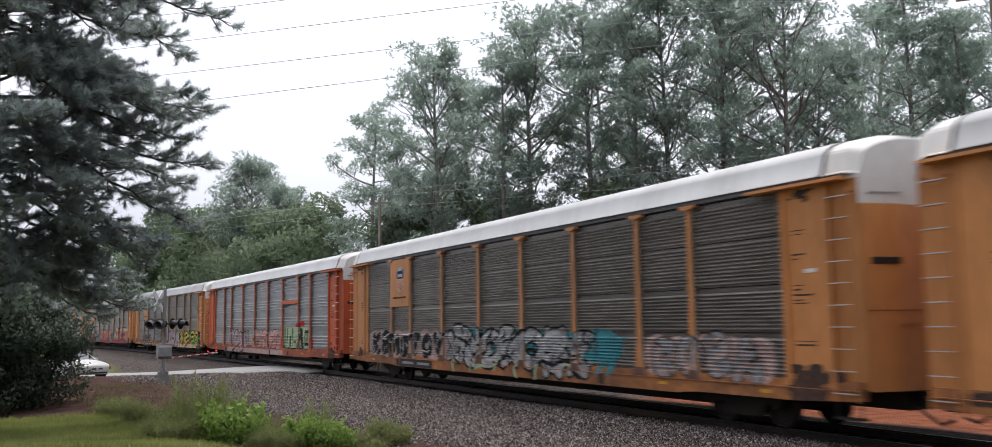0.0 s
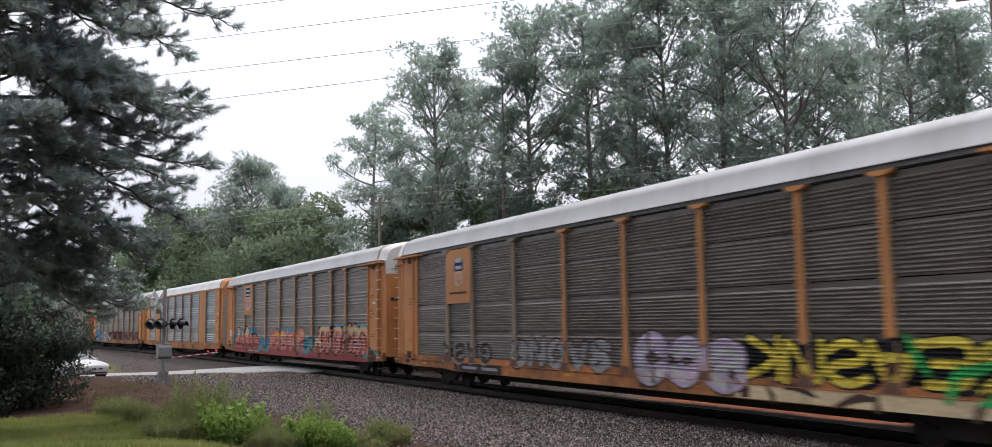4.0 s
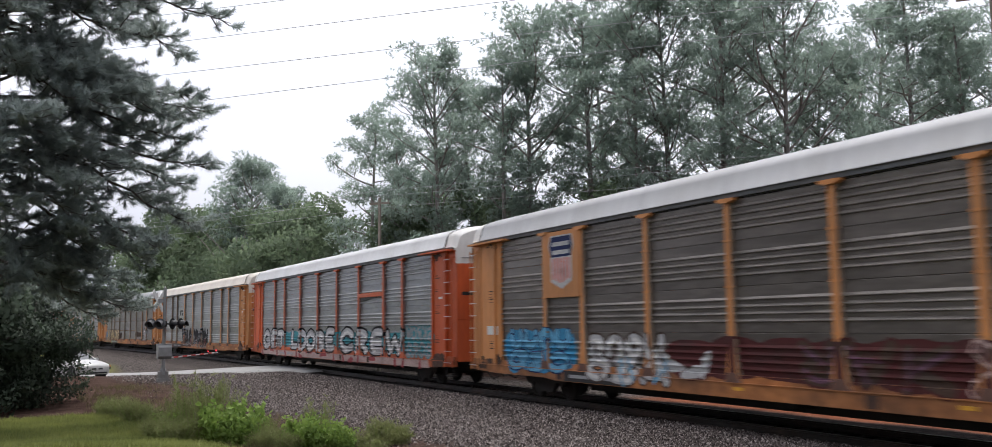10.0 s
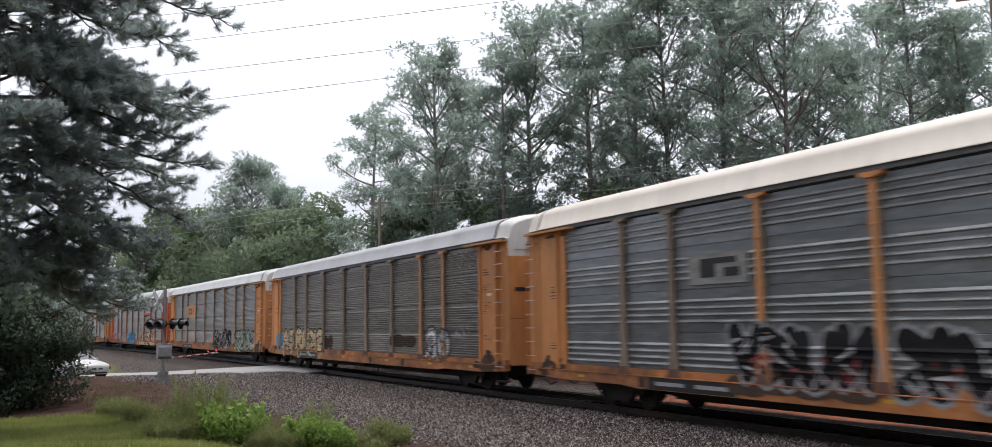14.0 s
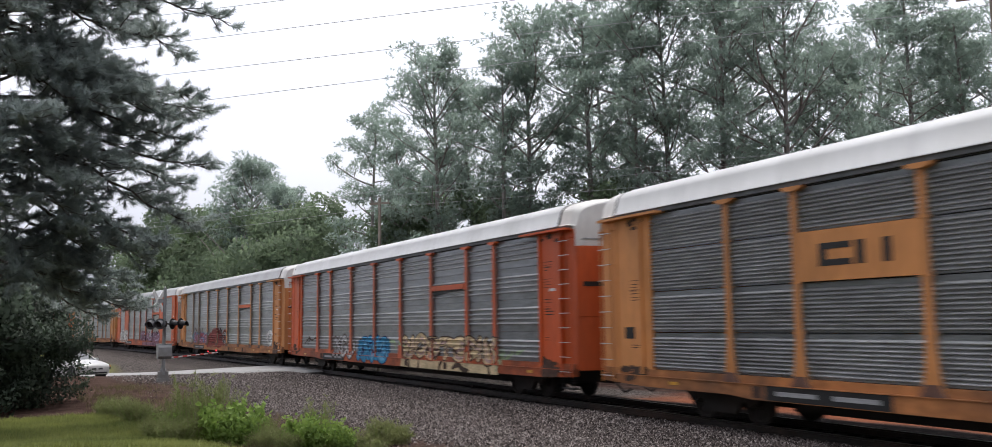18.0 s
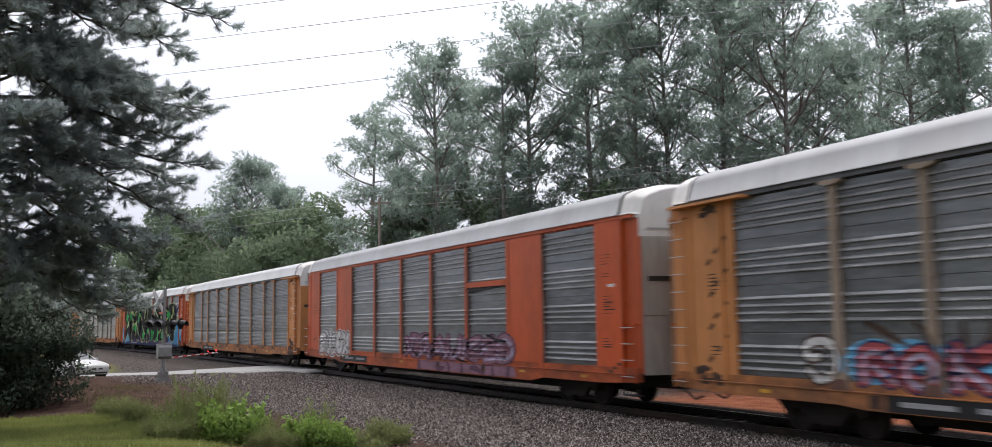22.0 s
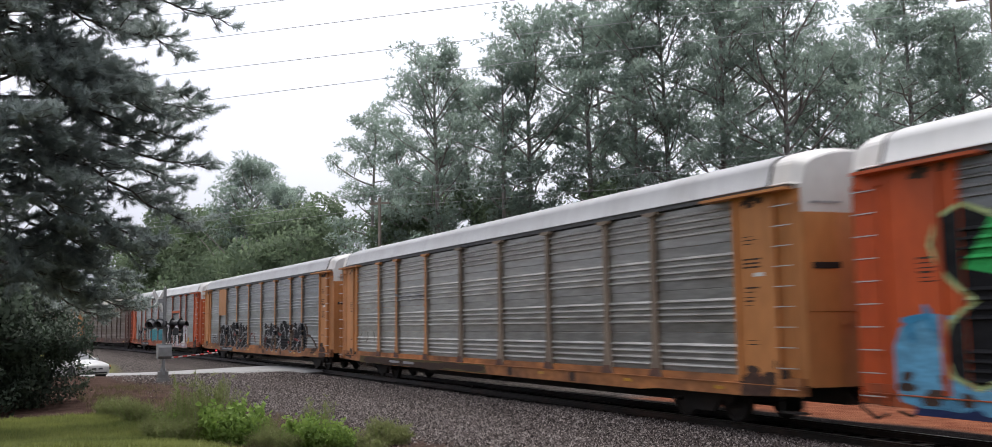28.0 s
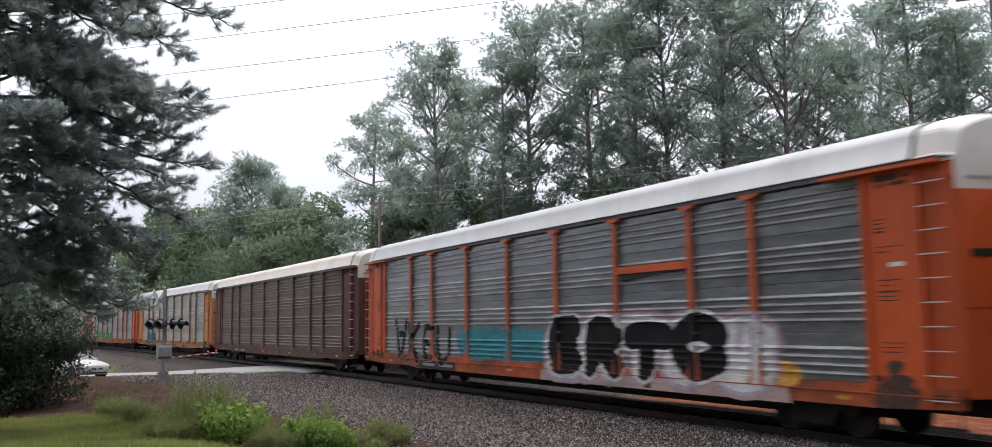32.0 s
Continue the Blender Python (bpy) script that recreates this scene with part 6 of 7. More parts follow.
def build_woods():
    kinds = [
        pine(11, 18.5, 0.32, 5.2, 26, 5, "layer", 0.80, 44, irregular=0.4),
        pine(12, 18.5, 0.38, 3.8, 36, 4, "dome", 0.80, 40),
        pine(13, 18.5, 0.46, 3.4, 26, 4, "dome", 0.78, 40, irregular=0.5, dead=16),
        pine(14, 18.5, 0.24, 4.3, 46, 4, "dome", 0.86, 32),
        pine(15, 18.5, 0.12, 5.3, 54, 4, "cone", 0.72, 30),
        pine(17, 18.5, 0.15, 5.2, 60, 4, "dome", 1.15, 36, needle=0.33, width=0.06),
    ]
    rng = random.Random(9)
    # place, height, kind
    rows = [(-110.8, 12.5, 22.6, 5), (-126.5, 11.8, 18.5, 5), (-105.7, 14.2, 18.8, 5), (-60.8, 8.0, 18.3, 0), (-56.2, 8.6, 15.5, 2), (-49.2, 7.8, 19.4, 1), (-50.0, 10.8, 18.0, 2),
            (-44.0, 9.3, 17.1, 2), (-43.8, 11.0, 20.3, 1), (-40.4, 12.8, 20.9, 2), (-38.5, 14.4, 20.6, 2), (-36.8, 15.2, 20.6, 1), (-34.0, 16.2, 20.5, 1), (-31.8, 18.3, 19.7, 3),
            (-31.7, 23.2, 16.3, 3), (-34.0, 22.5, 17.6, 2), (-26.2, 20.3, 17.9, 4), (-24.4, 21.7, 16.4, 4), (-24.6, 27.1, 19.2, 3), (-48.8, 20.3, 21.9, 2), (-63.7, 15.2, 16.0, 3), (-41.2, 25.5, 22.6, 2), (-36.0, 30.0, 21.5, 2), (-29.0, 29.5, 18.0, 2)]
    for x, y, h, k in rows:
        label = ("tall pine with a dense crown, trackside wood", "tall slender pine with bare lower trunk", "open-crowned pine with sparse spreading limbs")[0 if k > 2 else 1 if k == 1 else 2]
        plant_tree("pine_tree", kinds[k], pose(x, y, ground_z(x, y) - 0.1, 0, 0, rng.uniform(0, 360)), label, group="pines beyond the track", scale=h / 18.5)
    shrubs = [broadleaf(31, 10, 3.2, 640, 16, 0.15, BARK, LEAF), broadleaf(32, 10, 3.6, 720, 16, 0.15, BARK, LEAF), broadleaf(33, 10, 3.0, 640, 16, 0.15, BARK, LEAF_DARK)]
    rows = [(-79.8, 7.9, 13.3, 0), (-85.8, 13.5, 13.6, 1), (-95.1, 8.4, 14.0, 1), (-106, 9.5, 15.0, 1), (-112, 7.6, 16.3, 0), (-124, 6.9, 17.4, 1), (-133, 5.2, 17.4, 0), (-141, 3.9, 15.5, 1), (-65.9, 8.7, 10.2, 1),
            (-56.3, 9.2, 11.5, 0), (-53.7, 10.4, 10.0, 1), (-55.5, 14.1, 11.0, 0), (-50.7, 14.8, 9.0, 0), (-49.1, 17.2, 9.5, 1), (-46, 18.9, 9.5, 1), (-45.8, 22.9, 10.0, 0),
            (-42.5, 24.8, 12.5, 0), (-38.4, 25.9, 12.5, 2), (-37.6, 33.5, 13.0, 2), (-30, 30, 12.5, 2), (-73, 10.5, 9.5, 2), (-40, 14.5, 8.0, 1), (-36, 21.5, 9.5, 2),
            (-145, 8, 15, 0), (-160, 10, 15, 0), (-185, 13, 16, 2), (-200, 21, 17, 2), (-168, 17, 16, 0), (-225, 20, 18, 2), (-250, 30, 19, 2), (-135, 12, 16, 2), (-84, 10.5, 14.5, 0), (-118, 14, 16, 0), (-25, 27, 12, 2), (-60, 18, 12, 2), (-68, 16, 12, 1),
            (-52.5, 12.8, 10.5, 1), (-47.5, 12.2, 9.5, 0), (-44.2, 14.2, 10.5, 1), (-41.0, 17.2, 10.5, 0), (-37.4, 18.4, 10.0, 1), (-33.8, 20.8, 9.5, 0), (-30.2, 22.8, 9.0, 1), (-27.2, 24.6, 9.0, 0)]
    for x, y, h, k in rows:
        plant_tree("broadleaf_tree", shrubs[k], pose(x, y, ground_z(x, y) - 0.1, 0, 0, rng.uniform(0, 360)),
                   "dark leafy tree in the understorey of the wood" if k == 2 else "light green leafy tree beside the pines", group="leafy trees beyond the track", scale=h / 10)
    for x, y, h in ((-34, -16.6, 7.4), (-40.5, -15.8, 7.6), (-47, -15.9, 8.2)):
        plant_tree("broadleaf_tree", shrubs[2], pose(x, y, ground_z(x, y) - 0.1, 0, 0, x * 7), "dark leafy tree beyond the large pine", group="trees beyond the large pine", scale=h / 10)
    # unseen wood added to close the place behind the viewer and block sky light
    cheap = pine(16, 18.5, 0.25, 4.8, 26, 3, "dome", 1.1, 12, 5, 0.6, 0.12)
    plain_bush = broadleaf(34, 10, 3.4, 260, 9, 0.36, BARK, LEAF_DARK)
    for i in range(22):
        x, y = -75 + i * 6.2 + rng.uniform(-1.5, 1.5), -36 - rng.uniform(0, 7) - 0.12 * abs(i - 12) ** 1.5
        if i % 2:
            plant_tree("pine_tree", cheap, pose(x, y - 3, ground_z(x, y) - 0.1, 0, 0, rng.uniform(0, 360)), "unseen tall pine added behind the viewer to block sky light", group="trees behind the lawn", scale=0.95)
        else:
            plant_tree("broadleaf_tree", plain_bush, pose(x, y, ground_z(x, y) - 0.1, 0, 0, rng.uniform(0, 360)), "unseen dark leafy tree added behind the viewer to block sky light", group="trees behind the lawn", scale=1.1)


build_woods()


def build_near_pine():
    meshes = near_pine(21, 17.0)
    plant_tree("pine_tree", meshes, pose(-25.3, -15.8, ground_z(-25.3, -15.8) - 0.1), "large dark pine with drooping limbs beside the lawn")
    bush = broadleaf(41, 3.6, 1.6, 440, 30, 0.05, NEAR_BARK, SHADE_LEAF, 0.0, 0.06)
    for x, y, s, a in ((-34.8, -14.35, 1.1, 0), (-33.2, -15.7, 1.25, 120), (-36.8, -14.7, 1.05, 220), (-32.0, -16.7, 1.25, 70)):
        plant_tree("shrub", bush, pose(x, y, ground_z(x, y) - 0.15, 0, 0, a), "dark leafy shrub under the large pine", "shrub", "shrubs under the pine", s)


build_near_pine()


# ---- lawn, weeds ----
def blades(n, region, hmin, hmax, width, seed, keep):
    rng = np.random.default_rng(seed)
    tris = []
    x0, x1, y0, y1 = region
    while len(tris) < n:
        x, y = rng.uniform(x0, x1), rng.uniform(y0, y1)
        if rng.random() > keep(x, y):
            continue
        h, a = rng.uniform(hmin, hmax), rng.random() * 6.28
        z = ground_z(x, y) - 0.01
        dx, dy = math.cos(a) * width / 2, math.sin(a) * width / 2
        tris.append(((x - dx, y - dy, z), (x + dx, y + dy, z), (x + rng.normal() * h * 0.4, y + rng.normal() * h * 0.4, z + h)))
    return np.array(tris)


def build_grass():
    lawn = tri_mesh("grass", blades(60000, (-33, -17.5, -18, -9.5), 0.05, 0.15, 0.026, 51, lambda x, y: zone(x, y)[1] ** 2))
    tagged(part("lawn_grass", lawn, GRASS), "short mown green lawn grass", "grass", kind="stuff")
    dry = tri_mesh("dry_grass", blades(5000, (-40, -17, -12.8, -7.5), 0.06, 0.22, 0.016, 52,
                                       lambda x, y: (1 - zone(x, y)[0]) * (1 - zone(x, y)[1]) * (0.15 + max(0, noise.noise((x * 0.6, y * 0.6, 9.0))) * 1.6)))
    tagged(part("dry_grass", dry, DRY), "thin dry grass on the bare dirt", "grass", kind="stuff")


build_grass()


def weed(seed, height, spread, stems, leaf, mat, feathery=False):
    rng = np.random.default_rng(seed)
    g, pts = Geo(), []
    for i in range(stems):
        a, r = rng.random() * 6.28, spread * rng.random() ** 0.6
        b = np.array([math.cos(a) * r * 0.5, math.sin(a) * r * 0.5, 0])
        t = b + np.array([math.cos(a) * r * 0.6, math.sin(a) * r * 0.6, height * (0.5 + 0.5 * rng.random())])
        mid = (b + t) / 2 + rng.normal(size=3) * 0.05
        g.tube([b, mid, t], [0.006, 0.005, 0.003], 3, False)
        for s in np.linspace(0.25, 1, 9):
            pts.append(b + (t - b) * s + rng.normal(size=3) * 0.03)
    pts = np.array(pts)
    crown = tri_mesh("leaves", needles(pts, np.tile((0, 0, 1.0), (len(pts), 1)), 9, 0.14, 0.011, rng), 3) if feathery else tri_mesh("leaves", leaves(pts, 5, 0.12, leaf, rng), 4)
    return g.mesh("stems"), crown, WEED, mat


def build_weeds():
    fine = weed(61, 1.25, 0.5, 34, 0.03, DRY_GREEN, True)
    broad = weed(62, 0.8, 0.42, 26, 0.058, WEED)
    low = weed(63, 0.45, 0.4, 30, 0.04, DRY_GREEN, True)
    places = [(fine, -21.6, -11.6, 1.0), (fine, -22.4, -11.2, 0.95), (fine, -21.3, -11.0, 0.8), (broad, -20.6, -11.2, 0.95), (broad, -20.2, -10.9, 0.7),
              (broad, -20.8, -10.7, 0.9), (broad, -19.7, -9.7, 0.8), (broad, -19.2, -9.4, 0.75), (fine, -20.0, -9.3, 0.75), (broad, -18.9, -9.1, 0.6), (low, -19.2, -8.7, 0.8), (low, -18.7, -8.4, 0.6), (low, -20.4, -7.6, 1.0),
              (low, -20.0, -7.4, 0.8), (low, -26.5, -12.2, 1.1), (low, -28.6, -12.2, 1.0), (low, -24.4, -11.7, 0.8), (low, -29.8, -12.4, 1.0), (low, -23.3, -11.9, 1.2), (low, -21.0, -10.3, 0.9),
              (low, -20.4, -10.1, 0.8), (low, -22.0, -12.2, 1.0), (low, -20.9, -12.1, 0.9), (low, -19.9, -10.5, 0.8), (low, -19.4, -10.2, 0.7), (fine, -24.0, -11.5, 0.6), (broad, -22.6, -12.0, 0.6), (broad, -21.6, -10.2, 0.6)]
    rng = random.Random(5)
    for kind, x, y, s in places:
        s *= 1.18
        wood, crown, a, b = kind
        t = thing("weed", pose(x, y, ground_z(x, y) - 0.02, 0, 0, rng.uniform(0, 360)), "feathery tall green weed on the dirt edge" if kind is fine else "bright green leafy weed by the gravel" if kind is broad else "low tuft of dull green weed", "weed", "weeds along the gravel")
        t.scale = (s, s, s)
        tagged(part("stem", wood, a, t), kind="stuff")
        tagged(part("leaf_mass", crown, b, t), kind="stuff")


DRY_GREEN = leaf_shader("dull_weeds", (0.15, 0.17, 0.065), (0.27, 0.29, 0.12), 0.5)
build_weeds()


def build_litter():
    g = Geo()
    g.lathe([(0.0, 0.06), (0.02, 0.075), (0.12, 0.07), (0.15, 0.05), (0.155, 0.03)], 10, "x")
    o = part("litter", g, WHITE)
    o.matrix_basis = pose(-20.6, -7.0, ground_z(-20.6, -7.0) + 0.05, 0, 0, 30)
    tagged(o, "crumpled white litter lying on the gravel", "litter")


build_litter()


# ---- level-crossing signal ----
LIT_LAMP_FACE = shader("lit_black_lamp_face", (0.10, 0.10, 0.105), 0.5, vary=0.1)


def build_signal():
    x, y = -42.3, -8.85
    z0 = ground_z(x, y)
    s = thing("crossing_signal", pose(x, y, z0), "grey crossing mast with crossbuck, lamps and gate", "crossing signal")
    part("base", Geo().box(-0.24, -0.24, -0.1, 0.24, 0.24, 0.16).box(-0.17, -0.2, 0.1, 0.17, 0.2, 0.45), CONCRETE, s)
    part("mast", Geo().lathe([(0.2, 0.075), (4.10, 0.065), (4.12, 0.02)], 10, "z"), GALV, s)
    part("collar", Geo().lathe([(0.42, 0.13), (0.55, 0.13), (0.56, 0.09)], 10, "z"), GALV, s)
    # road faces along +y; the boards face -y
    buck = part("crossbuck", Geo().box(-0.05, -0.26, 3.42, 0.05, -0.06, 3.58), GALV, s, "white crossed boards seen edge-on")
    for a in (42, -42):
        b = part("board", Geo().box(-0.62, -0.012, -0.115, 0.62, 0.012, 0.115), WHITE, buck)
        b.matrix_basis = pose(0, -0.24, 3.50, 0, 0, -36) @ pose(-0.08, -0.06 if a > 0 else -0.085, 0, 0, a, 0)
        g = Geo()
        for i in range(5):
            g.box(-0.42 + i * 0.17, -0.016, -0.05, -0.30 + i * 0.17, -0.012, 0.05)
        part("letter_bars", g, BLACK, b)
    arm = part("lamp_arm", Geo().tube([(-0.6, 0, 0), (0.75, 0, 0)], [0.035, 0.035], 8).box(-0.09, -0.09, -0.12, 0.09, 0.09, 0.12), BLACK, s, "black cross arm for the lamps")
    arm.matrix_basis = pose(0, 0, 2.50, 0, 0, 60.6)
    for dx, turn in ((-0.52, 0), (-0.13, 0), (0.28, 78), (0.64, 78)):
        m = pose(dx, -0.06, 0, 0, 0, turn)
        # The two unturned lamps get black lifted to grey, as if lit.
        face = LIT_LAMP_FACE if not turn else BLACK
        part("lamp_disc", Geo().lathe([(-0.10, 0.24), (-0.115, 0.24), (-0.12, 0.16)], 20), face, arm).matrix_basis = m
        part("lamp_housing", Geo().lathe([(0.02, 0.06), (-0.08, 0.15), (-0.13, 0.15)], 14), BLACK, arm).matrix_basis = m
        hood, k = Geo(), 12
        for p in (0.12, 0.40):
            for i in range(k + 1):
                t = math.pi * (-0.1 + 1.2 * i / k)
                hood.v.append((0.165 * math.cos(t), -p, 0.165 * math.sin(t) - (0.05 if p > 0.3 else 0)))
        hood.f += [(i, i + 1, k + 2 + i, k + 1 + i) for i in range(k)]
        part("lamp_hood", hood, face, arm).matrix_basis = m
    box = part("gate_mechanism", Geo().solid([(-0.30, 1.60), (0.24, 1.60), (0.30, 1.48), (0.30, 1.10), (0.12, 0.98), (-0.26, 1.02)], -0.26, 0.30), GALV, s, "grey gate machine housing")
    part("box_lid", Geo().box(-0.32, -0.28, 1.60, 0.26, 0.32, 1.64), GALV, box)
    part("support_leg", Geo().box(0.12, -0.05, 0.3, 0.18, 0.05, 1.0).box(-0.18, -0.05, 0.3, -0.12, 0.05, 1.0), GALV, s)
    # the lowered gate
    d = (Vector((-45.9, -6.0, 0)) - Vector((x, y, 0)))
    L = d.length + 0.25
    gate = part("gate_arm", Geo().box(0.2, -0.02, -0.028, L, 0.02, 0.028), WHITE, s, "lowered white gate arm with red bands")
    gate.matrix_basis = pose(0, 0.15, 1.02, 0, -1.0, math.degrees(math.atan2(d.y, d.x)))
    band = Geo().box(-0.2, -0.024, -0.031, 0.2, 0.024, 0.031).mesh("red_band")
    for i in range(5):
        o = part("red_band", band, RED, gate)
        o.location = (0.75 + i * 0.8, 0, 0)
    for lx in (L - 1.0, L - 0.15):
        o = part("gate_lamp", Geo().lathe([(-0.03, 0.02), (-0.025, 0.034), (0.025, 0.034), (0.03, 0.02)], 12), RED_LIGHT, gate, "lit red gate lamp")
        o.location = (lx, 0, 0.10)


build_signal()


# ---- poles and wires ----
def build_pole(x, y, h, label, arms):
    z0 = ground_z(x, y)
    p = thing("utility_pole", pose(x, y, z0 - 0.3), label, "utility pole", "utility poles")
    part("pole", Geo().lathe([(0, 0.13), (h * 0.5, 0.11), (h + 0.3, 0.085), (h + 0.32, 0.03)], 10, "z"), WOOD_POLE, p)
    for z, a, w in arms:
        o = part("crossarm", Geo().box(-w, -0.05, -0.06, w, 0.05, 0.06), WOOD_POLE, p)
        o.matrix_basis = pose(0, 0, z + 0.3, 0, 0, a)
        for dx in (-w * 0.9, 0, w * 0.9):
            i = part("insulator", shared("insulator", lambda: Geo().lathe([(0, 0.02), (0.05, 0.05), (0.09, 0.03), (0.13, 0.05), (0.17, 0.02)], 8, "z")), CONCRETE, o)
            i.location = (dx, 0, 0.06)


def build_wire(a, b, sag, r=0.012, label="thin power cable over the track"):
    a, b = Vector(a), Vector(b)
    pts = [a.lerp(b, t) - Vector((0, 0, sag * 4 * t * (1 - t))) for t in np.linspace(0, 1, 25)]
    tagged(part("power_cable", Geo().tube(pts, [r] * 25, 4, False), WIRE), label, "cable", "power cables")


def span(a, b, beyond_a, beyond_b):
    a, b = Vector(a), Vector(b)
    return a + (a - b) * beyond_a, b + (b - a) * beyond_b


def build_lines():
    build_pole(-16.2, 10.6, 13.2, "grey wooden power pole beyond the track", [(12.6, 40, 1.0)])
    build_pole(-48.2, 3.6, 9.9, "slim weathered wooden pole near the crossing", [(9.6, 40, 0.6)])
    build_pole(-60.2, -30.0, 13.4, "grey wooden power pole beyond the lawn", [(12.8, 40, 1.0)])
    # the upper line, from the near pole over the track
    for z_r, z_l, off in ((13.75, 13.7, 0.0), (12.5, 12.4, 0.0), (11.75, 11.15, 0.0), (14.65, 14.9, 0.0)):
        a, b = span((-16.2 + off, 10.6 + off, z_r), (-38.0 + off, -9.8 + off, z_l), 0.5, 1.0)
        build_wire(a, b, 0.0)
    for dz in (0.0, -0.32, -0.95):
        a, b = span((-48.15, 3.55, 9.85 + dz), (-23.3, 17.7, 9.8 + dz * 1.0), 0.0, 1.0)
        build_wire(a, b, 0.25, 0.011, "slack cable along the wood")
        a, b = span((-48.15, 3.55, 9.85 + dz), (-90.0, -18.0, 9.7 + dz), 0.0, 0.0)
        build_wire(a, b, 0.35, 0.012, "slack cable along the road")


build_lines()


# ---- the waiting car ----
def build_car():
    x, y = -55.6, -11.3
    s = (Vector((x, y, 0)) - ROAD_MID).dot(ROAD_DIR)
    c = thing("car", pose(x, y, road_z(s), 0, 0, 24), "white sedan waiting at the crossing", "car")
    # stations along the length: x, half width, floor, belt, top, half width of top
    st = [(2.42, 0.55, 0.38, 0.58, 0.60, 0.50), (2.36, 0.72, 0.25, 0.66, 0.70, 0.62), (2.15, 0.84, 0.22, 0.70, 0.78, 0.70), (1.6, 0.90, 0.22, 0.74, 0.86, 0.74), (0.95, 0.91, 0.22, 0.80, 0.95, 0.76),
          (0.25, 0.91, 0.22, 0.86, 0.98, 0.74), (-1.2, 0.91, 0.22, 0.90, 1.0, 0.74), (-1.9, 0.90, 0.24, 0.92, 1.04, 0.74), (-2.35, 0.84, 0.30, 0.86, 0.98, 0.66), (-2.45, 0.7, 0.38, 0.80, 0.85, 0.55)]
    g = Geo()
    for X, w, f, b, t, tw in st:
        ring = [(-w * 0.92, f), (-w, f + 0.12), (-w, b - 0.08), (-w * 0.97, b), (-tw, t), (-tw * 0.4, t + 0.035), (tw * 0.4, t + 0.035), (tw, t), (w * 0.97, b), (w, b - 0.08), (w, f + 0.12), (w * 0.92, f)]
        g.v += [(X, yy, zz) for yy, zz in ring]
    k = 12
    for i in range(len(st) - 1):
        g.f += [(i * k + j, i * k + (j + 1) % k, (i + 1) * k + (j + 1) % k, (i + 1) * k + j) for j in range(k)]
    g.f += [tuple(range(k - 1, -1, -1)), tuple((len(st) - 1) * k + j for j in range(k))]
    body = part("body", g, CAR_WHITE, c, smooth=True)
    cab = Geo()
    for X, w, z in ((0.95, 0.74, 0.95), (0.05, 0.60, 1.38), (-0.75, 0.60, 1.42), (-1.25, 0.60, 1.36), (-1.95, 0.70, 1.02)):
        cab.v += [(X, -w, z), (X, w, z), (X - 0.0, -0.78, 0.93), (X, 0.78, 0.93)]
    n = 4
    for i in range(4):
        a, b = i * n, (i + 1) * n
        cab.f += [(a, a + 1, b + 1, b), (a, b, b + 2, a + 2), (a + 1, a + 3, b + 3, b + 1)]
    part("windows", cab, GLASS, c, "dark tinted cabin glass")
    roof = Geo()
    roof.v = [(0.02, -0.58, 1.385), (0.02, 0.58, 1.385), (-0.75, -0.59, 1.43), (-0.75, 0.59, 1.43), (-1.25, -0.58, 1.375), (-1.25, 0.58, 1.375), (0.0, -0.60, 1.35), (0.0, 0.60, 1.35), (-0.75, -0.62, 1.39), (-0.75, 0.62, 1.39), (-1.27, -0.61, 1.335), (-1.27, 0.61, 1.335)]
    roof.f = [(0, 1, 3, 2), (2, 3, 5, 4), (0, 2, 8, 6), (2, 4, 10, 8), (1, 7, 9, 3), (3, 9, 11, 5)]
    part("roof", roof, CAR_WHITE, c, smooth=True)
    for s in (-1, 1):
        part("pillar", Geo().bar((0.95, s * 0.745, 0.96), (0.03, s * 0.605, 1.38), 0.05).bar((-1.95, s * 0.71, 1.03), (-1.25, s * 0.605, 1.37), 0.06).bar((-0.45, s * 0.75, 0.96), (-0.45, s * 0.615, 1.39), 0.05), CAR_WHITE, c)
        part("headlight", Geo().solid([(2.12, 0.66), (2.33, 0.60), (2.37, 0.50), (2.15, 0.52)], s * 0.79, s * 0.55), GLASS, c, "dark smoked headlight")
        part("indicator", Geo().box(2.05, min(s * 0.86, s * 0.80), 0.56, 2.22, max(s * 0.86, s * 0.80), 0.66), AMBER, c, "amber side indicator")
        part("mirror", Geo().box(0.55, min(s * 0.9, s * 1.06), 0.93, 0.68, max(s * 0.9, s * 1.06), 1.05), CAR_WHITE, c)
        part("kidney_grille", Geo().solid([(2.30, 0.64), (2.40, 0.62), (2.445, 0.50), (2.36, 0.46)], s * 0.06, s * 0.30), BLACK, c, "black grille opening")
    part("bumper_intake", Geo().box(2.28, -0.55, 0.28, 2.41, 0.55, 0.40), BLACK, c, "black lower air intake")
    part("fog_lamp", Geo().box(2.25, -0.74, 0.30, 2.37, -0.62, 0.40), BLACK, c)
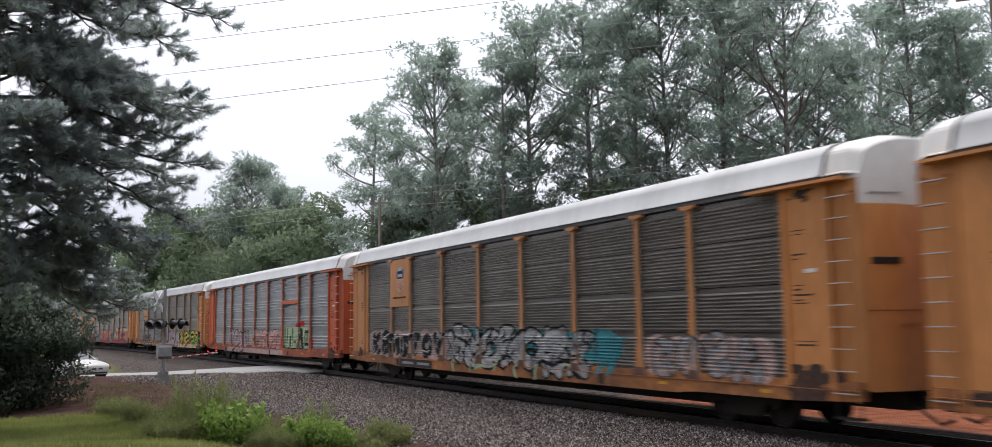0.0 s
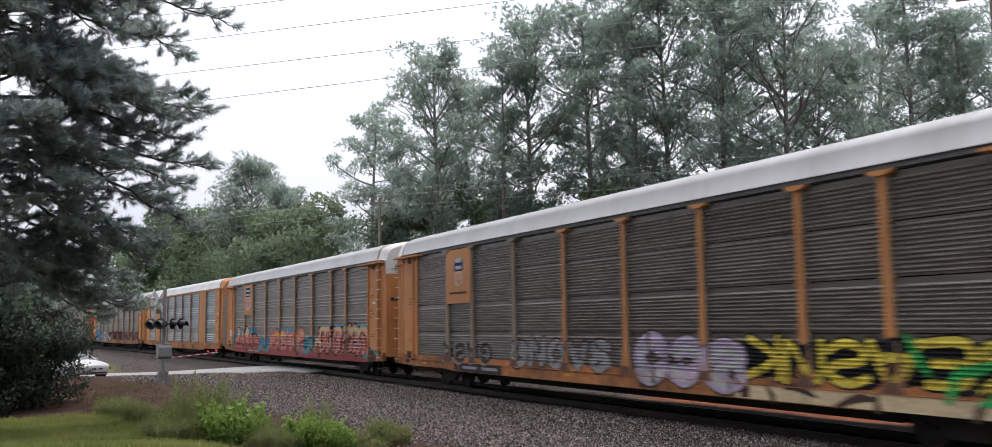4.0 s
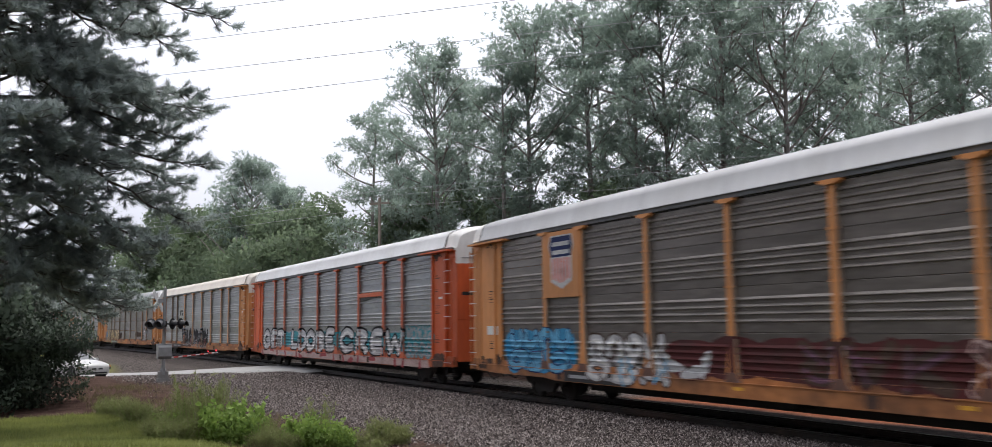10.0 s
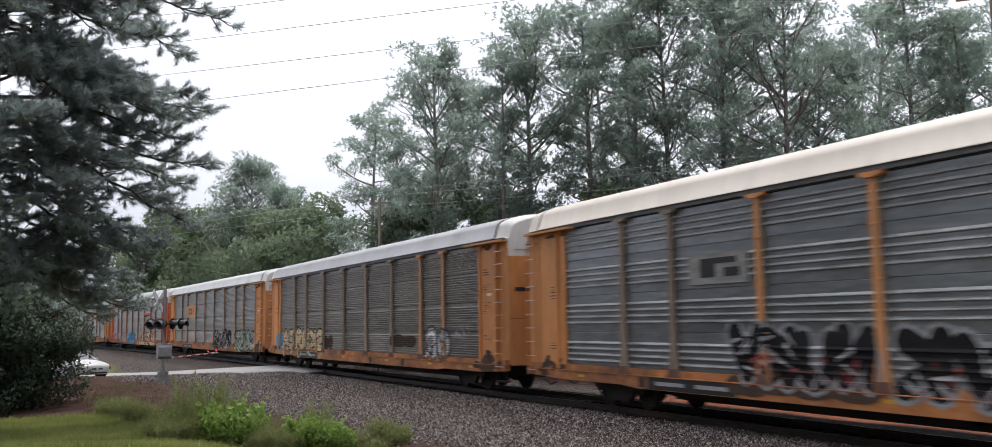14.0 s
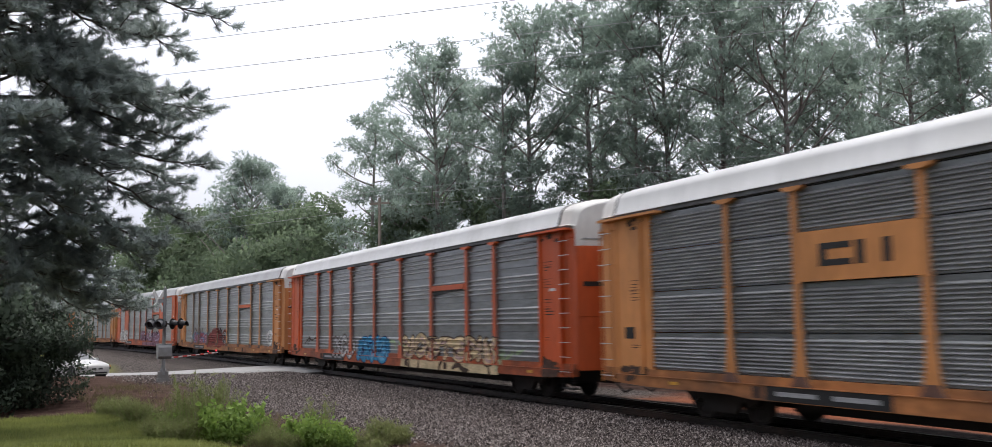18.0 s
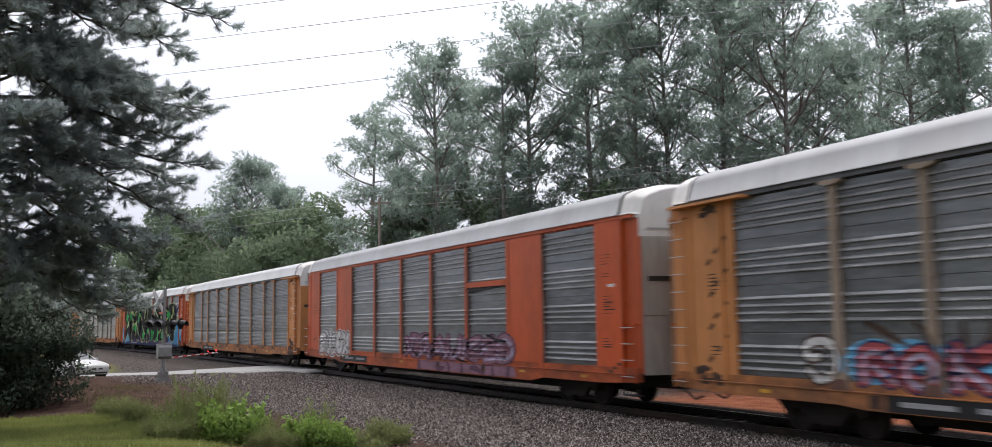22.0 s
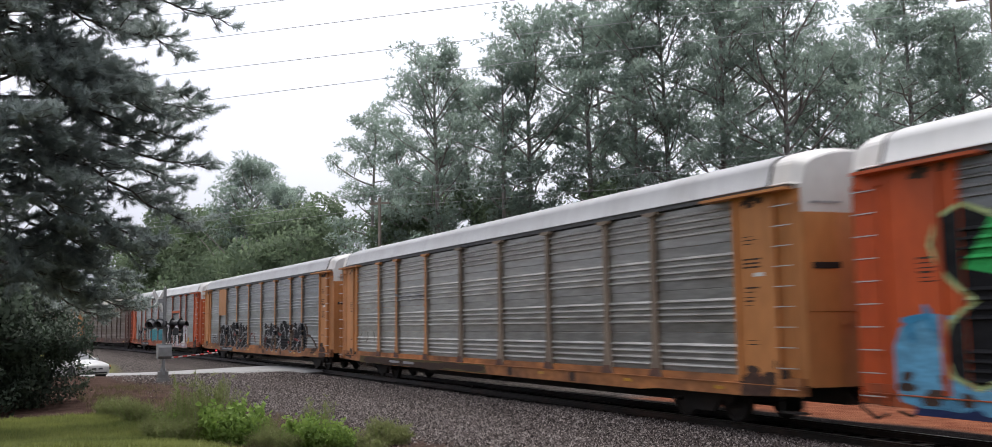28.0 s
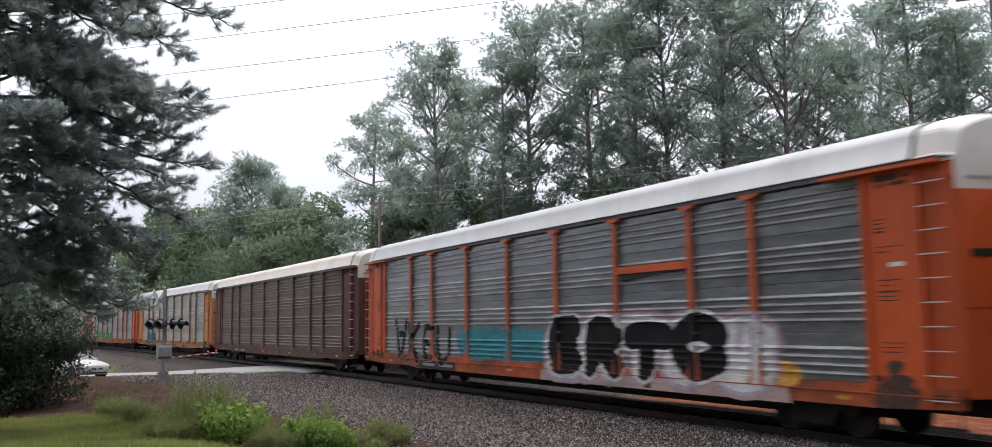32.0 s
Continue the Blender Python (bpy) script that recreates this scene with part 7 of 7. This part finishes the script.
    tyre = Geo().lathe([(-0.11, 0.24), (-0.11, 0.31), (-0.08, 0.335), (0.08, 0.335), (0.11, 0.31), (0.11, 0.24)], 22).mesh("tyre", True)
    rim = Geo().lathe([(-0.112, 0.22), (-0.09, 0.24), (0.09, 0.24), (0.112, 0.22), (0.095, 0.06), (0.115, 0.03)], 16).mesh("rim")
    arch = Geo().lathe([(-0.16, 0.37), (0.16, 0.37)], 20).mesh("wheel_arch")
    for X in (1.45, -1.35):
        for s in (-1, 1):
            w = part("wheel", tyre, TYRE, c, "black tyre")
            w.location = (X, s * 0.82, 0.335)
            part("rim", rim, GALV, w, "grey alloy rim").rotation_euler = (0, 0, 0 if s > 0 else math.pi)
            a = part("wheel_arch", arch, BLACK, c)
            a.location = (X, s * 0.76, 0.36)


build_car()


# ---- what moves ----
# place of the joint between the first two wagons, in metres along the track
JOINT = [(0, 6.36), (0.5, 14.5), (1, 23.1), (2.4, 46.28), (3, 55.99), (6, 104.97), (9, 153.95), (10.2, 173.18), (12, 202.08), (14, 234.4), (16.5, 274.98), (17.5, 290.84), (18.3, 303.77),
         (19.2, 318.22), (20, 331.04), (21, 346.47), (23.2, 381.59), (24.8, 407.4), (25.5, 418.36), (27.5, 450.74), (28.4, 465.02), (29.4, 481.0), (30.3, 495.33), (31.2, 509.74), (32, 522.64)]
PITCH = 30.25


def run(t):
    return float(np.interp(t, [a for a, _ in JOINT], [b for _, b in JOINT]))


def motions():
    times = sorted({0.5 * i for i in range(65)} | {t for t, _ in JOINT})
    for i, car in enumerate(TRAIN):
        walk(car, [(t, along(run(t) - PITCH * i + PITCH / 2, TRUCK_X)) for t in times])
    # wheels roll at the train's speed, 0.457 m radius
    steps = [(k / FPS, Matrix.Rotation((run(k / FPS) - JOINT[0][1]) / 0.457, 4, "Y")) for k in range(0, 961)]
    first = WHEELSETS[0]
    walk(first, steps)
    for w in WHEELSETS[1:]:
        w.rotation_mode = "QUATERNION"
        keys = w.animation_data_create()
        keys.action = first.animation_data.action
        keys.action_slot = first.animation_data.action_slot


motions()
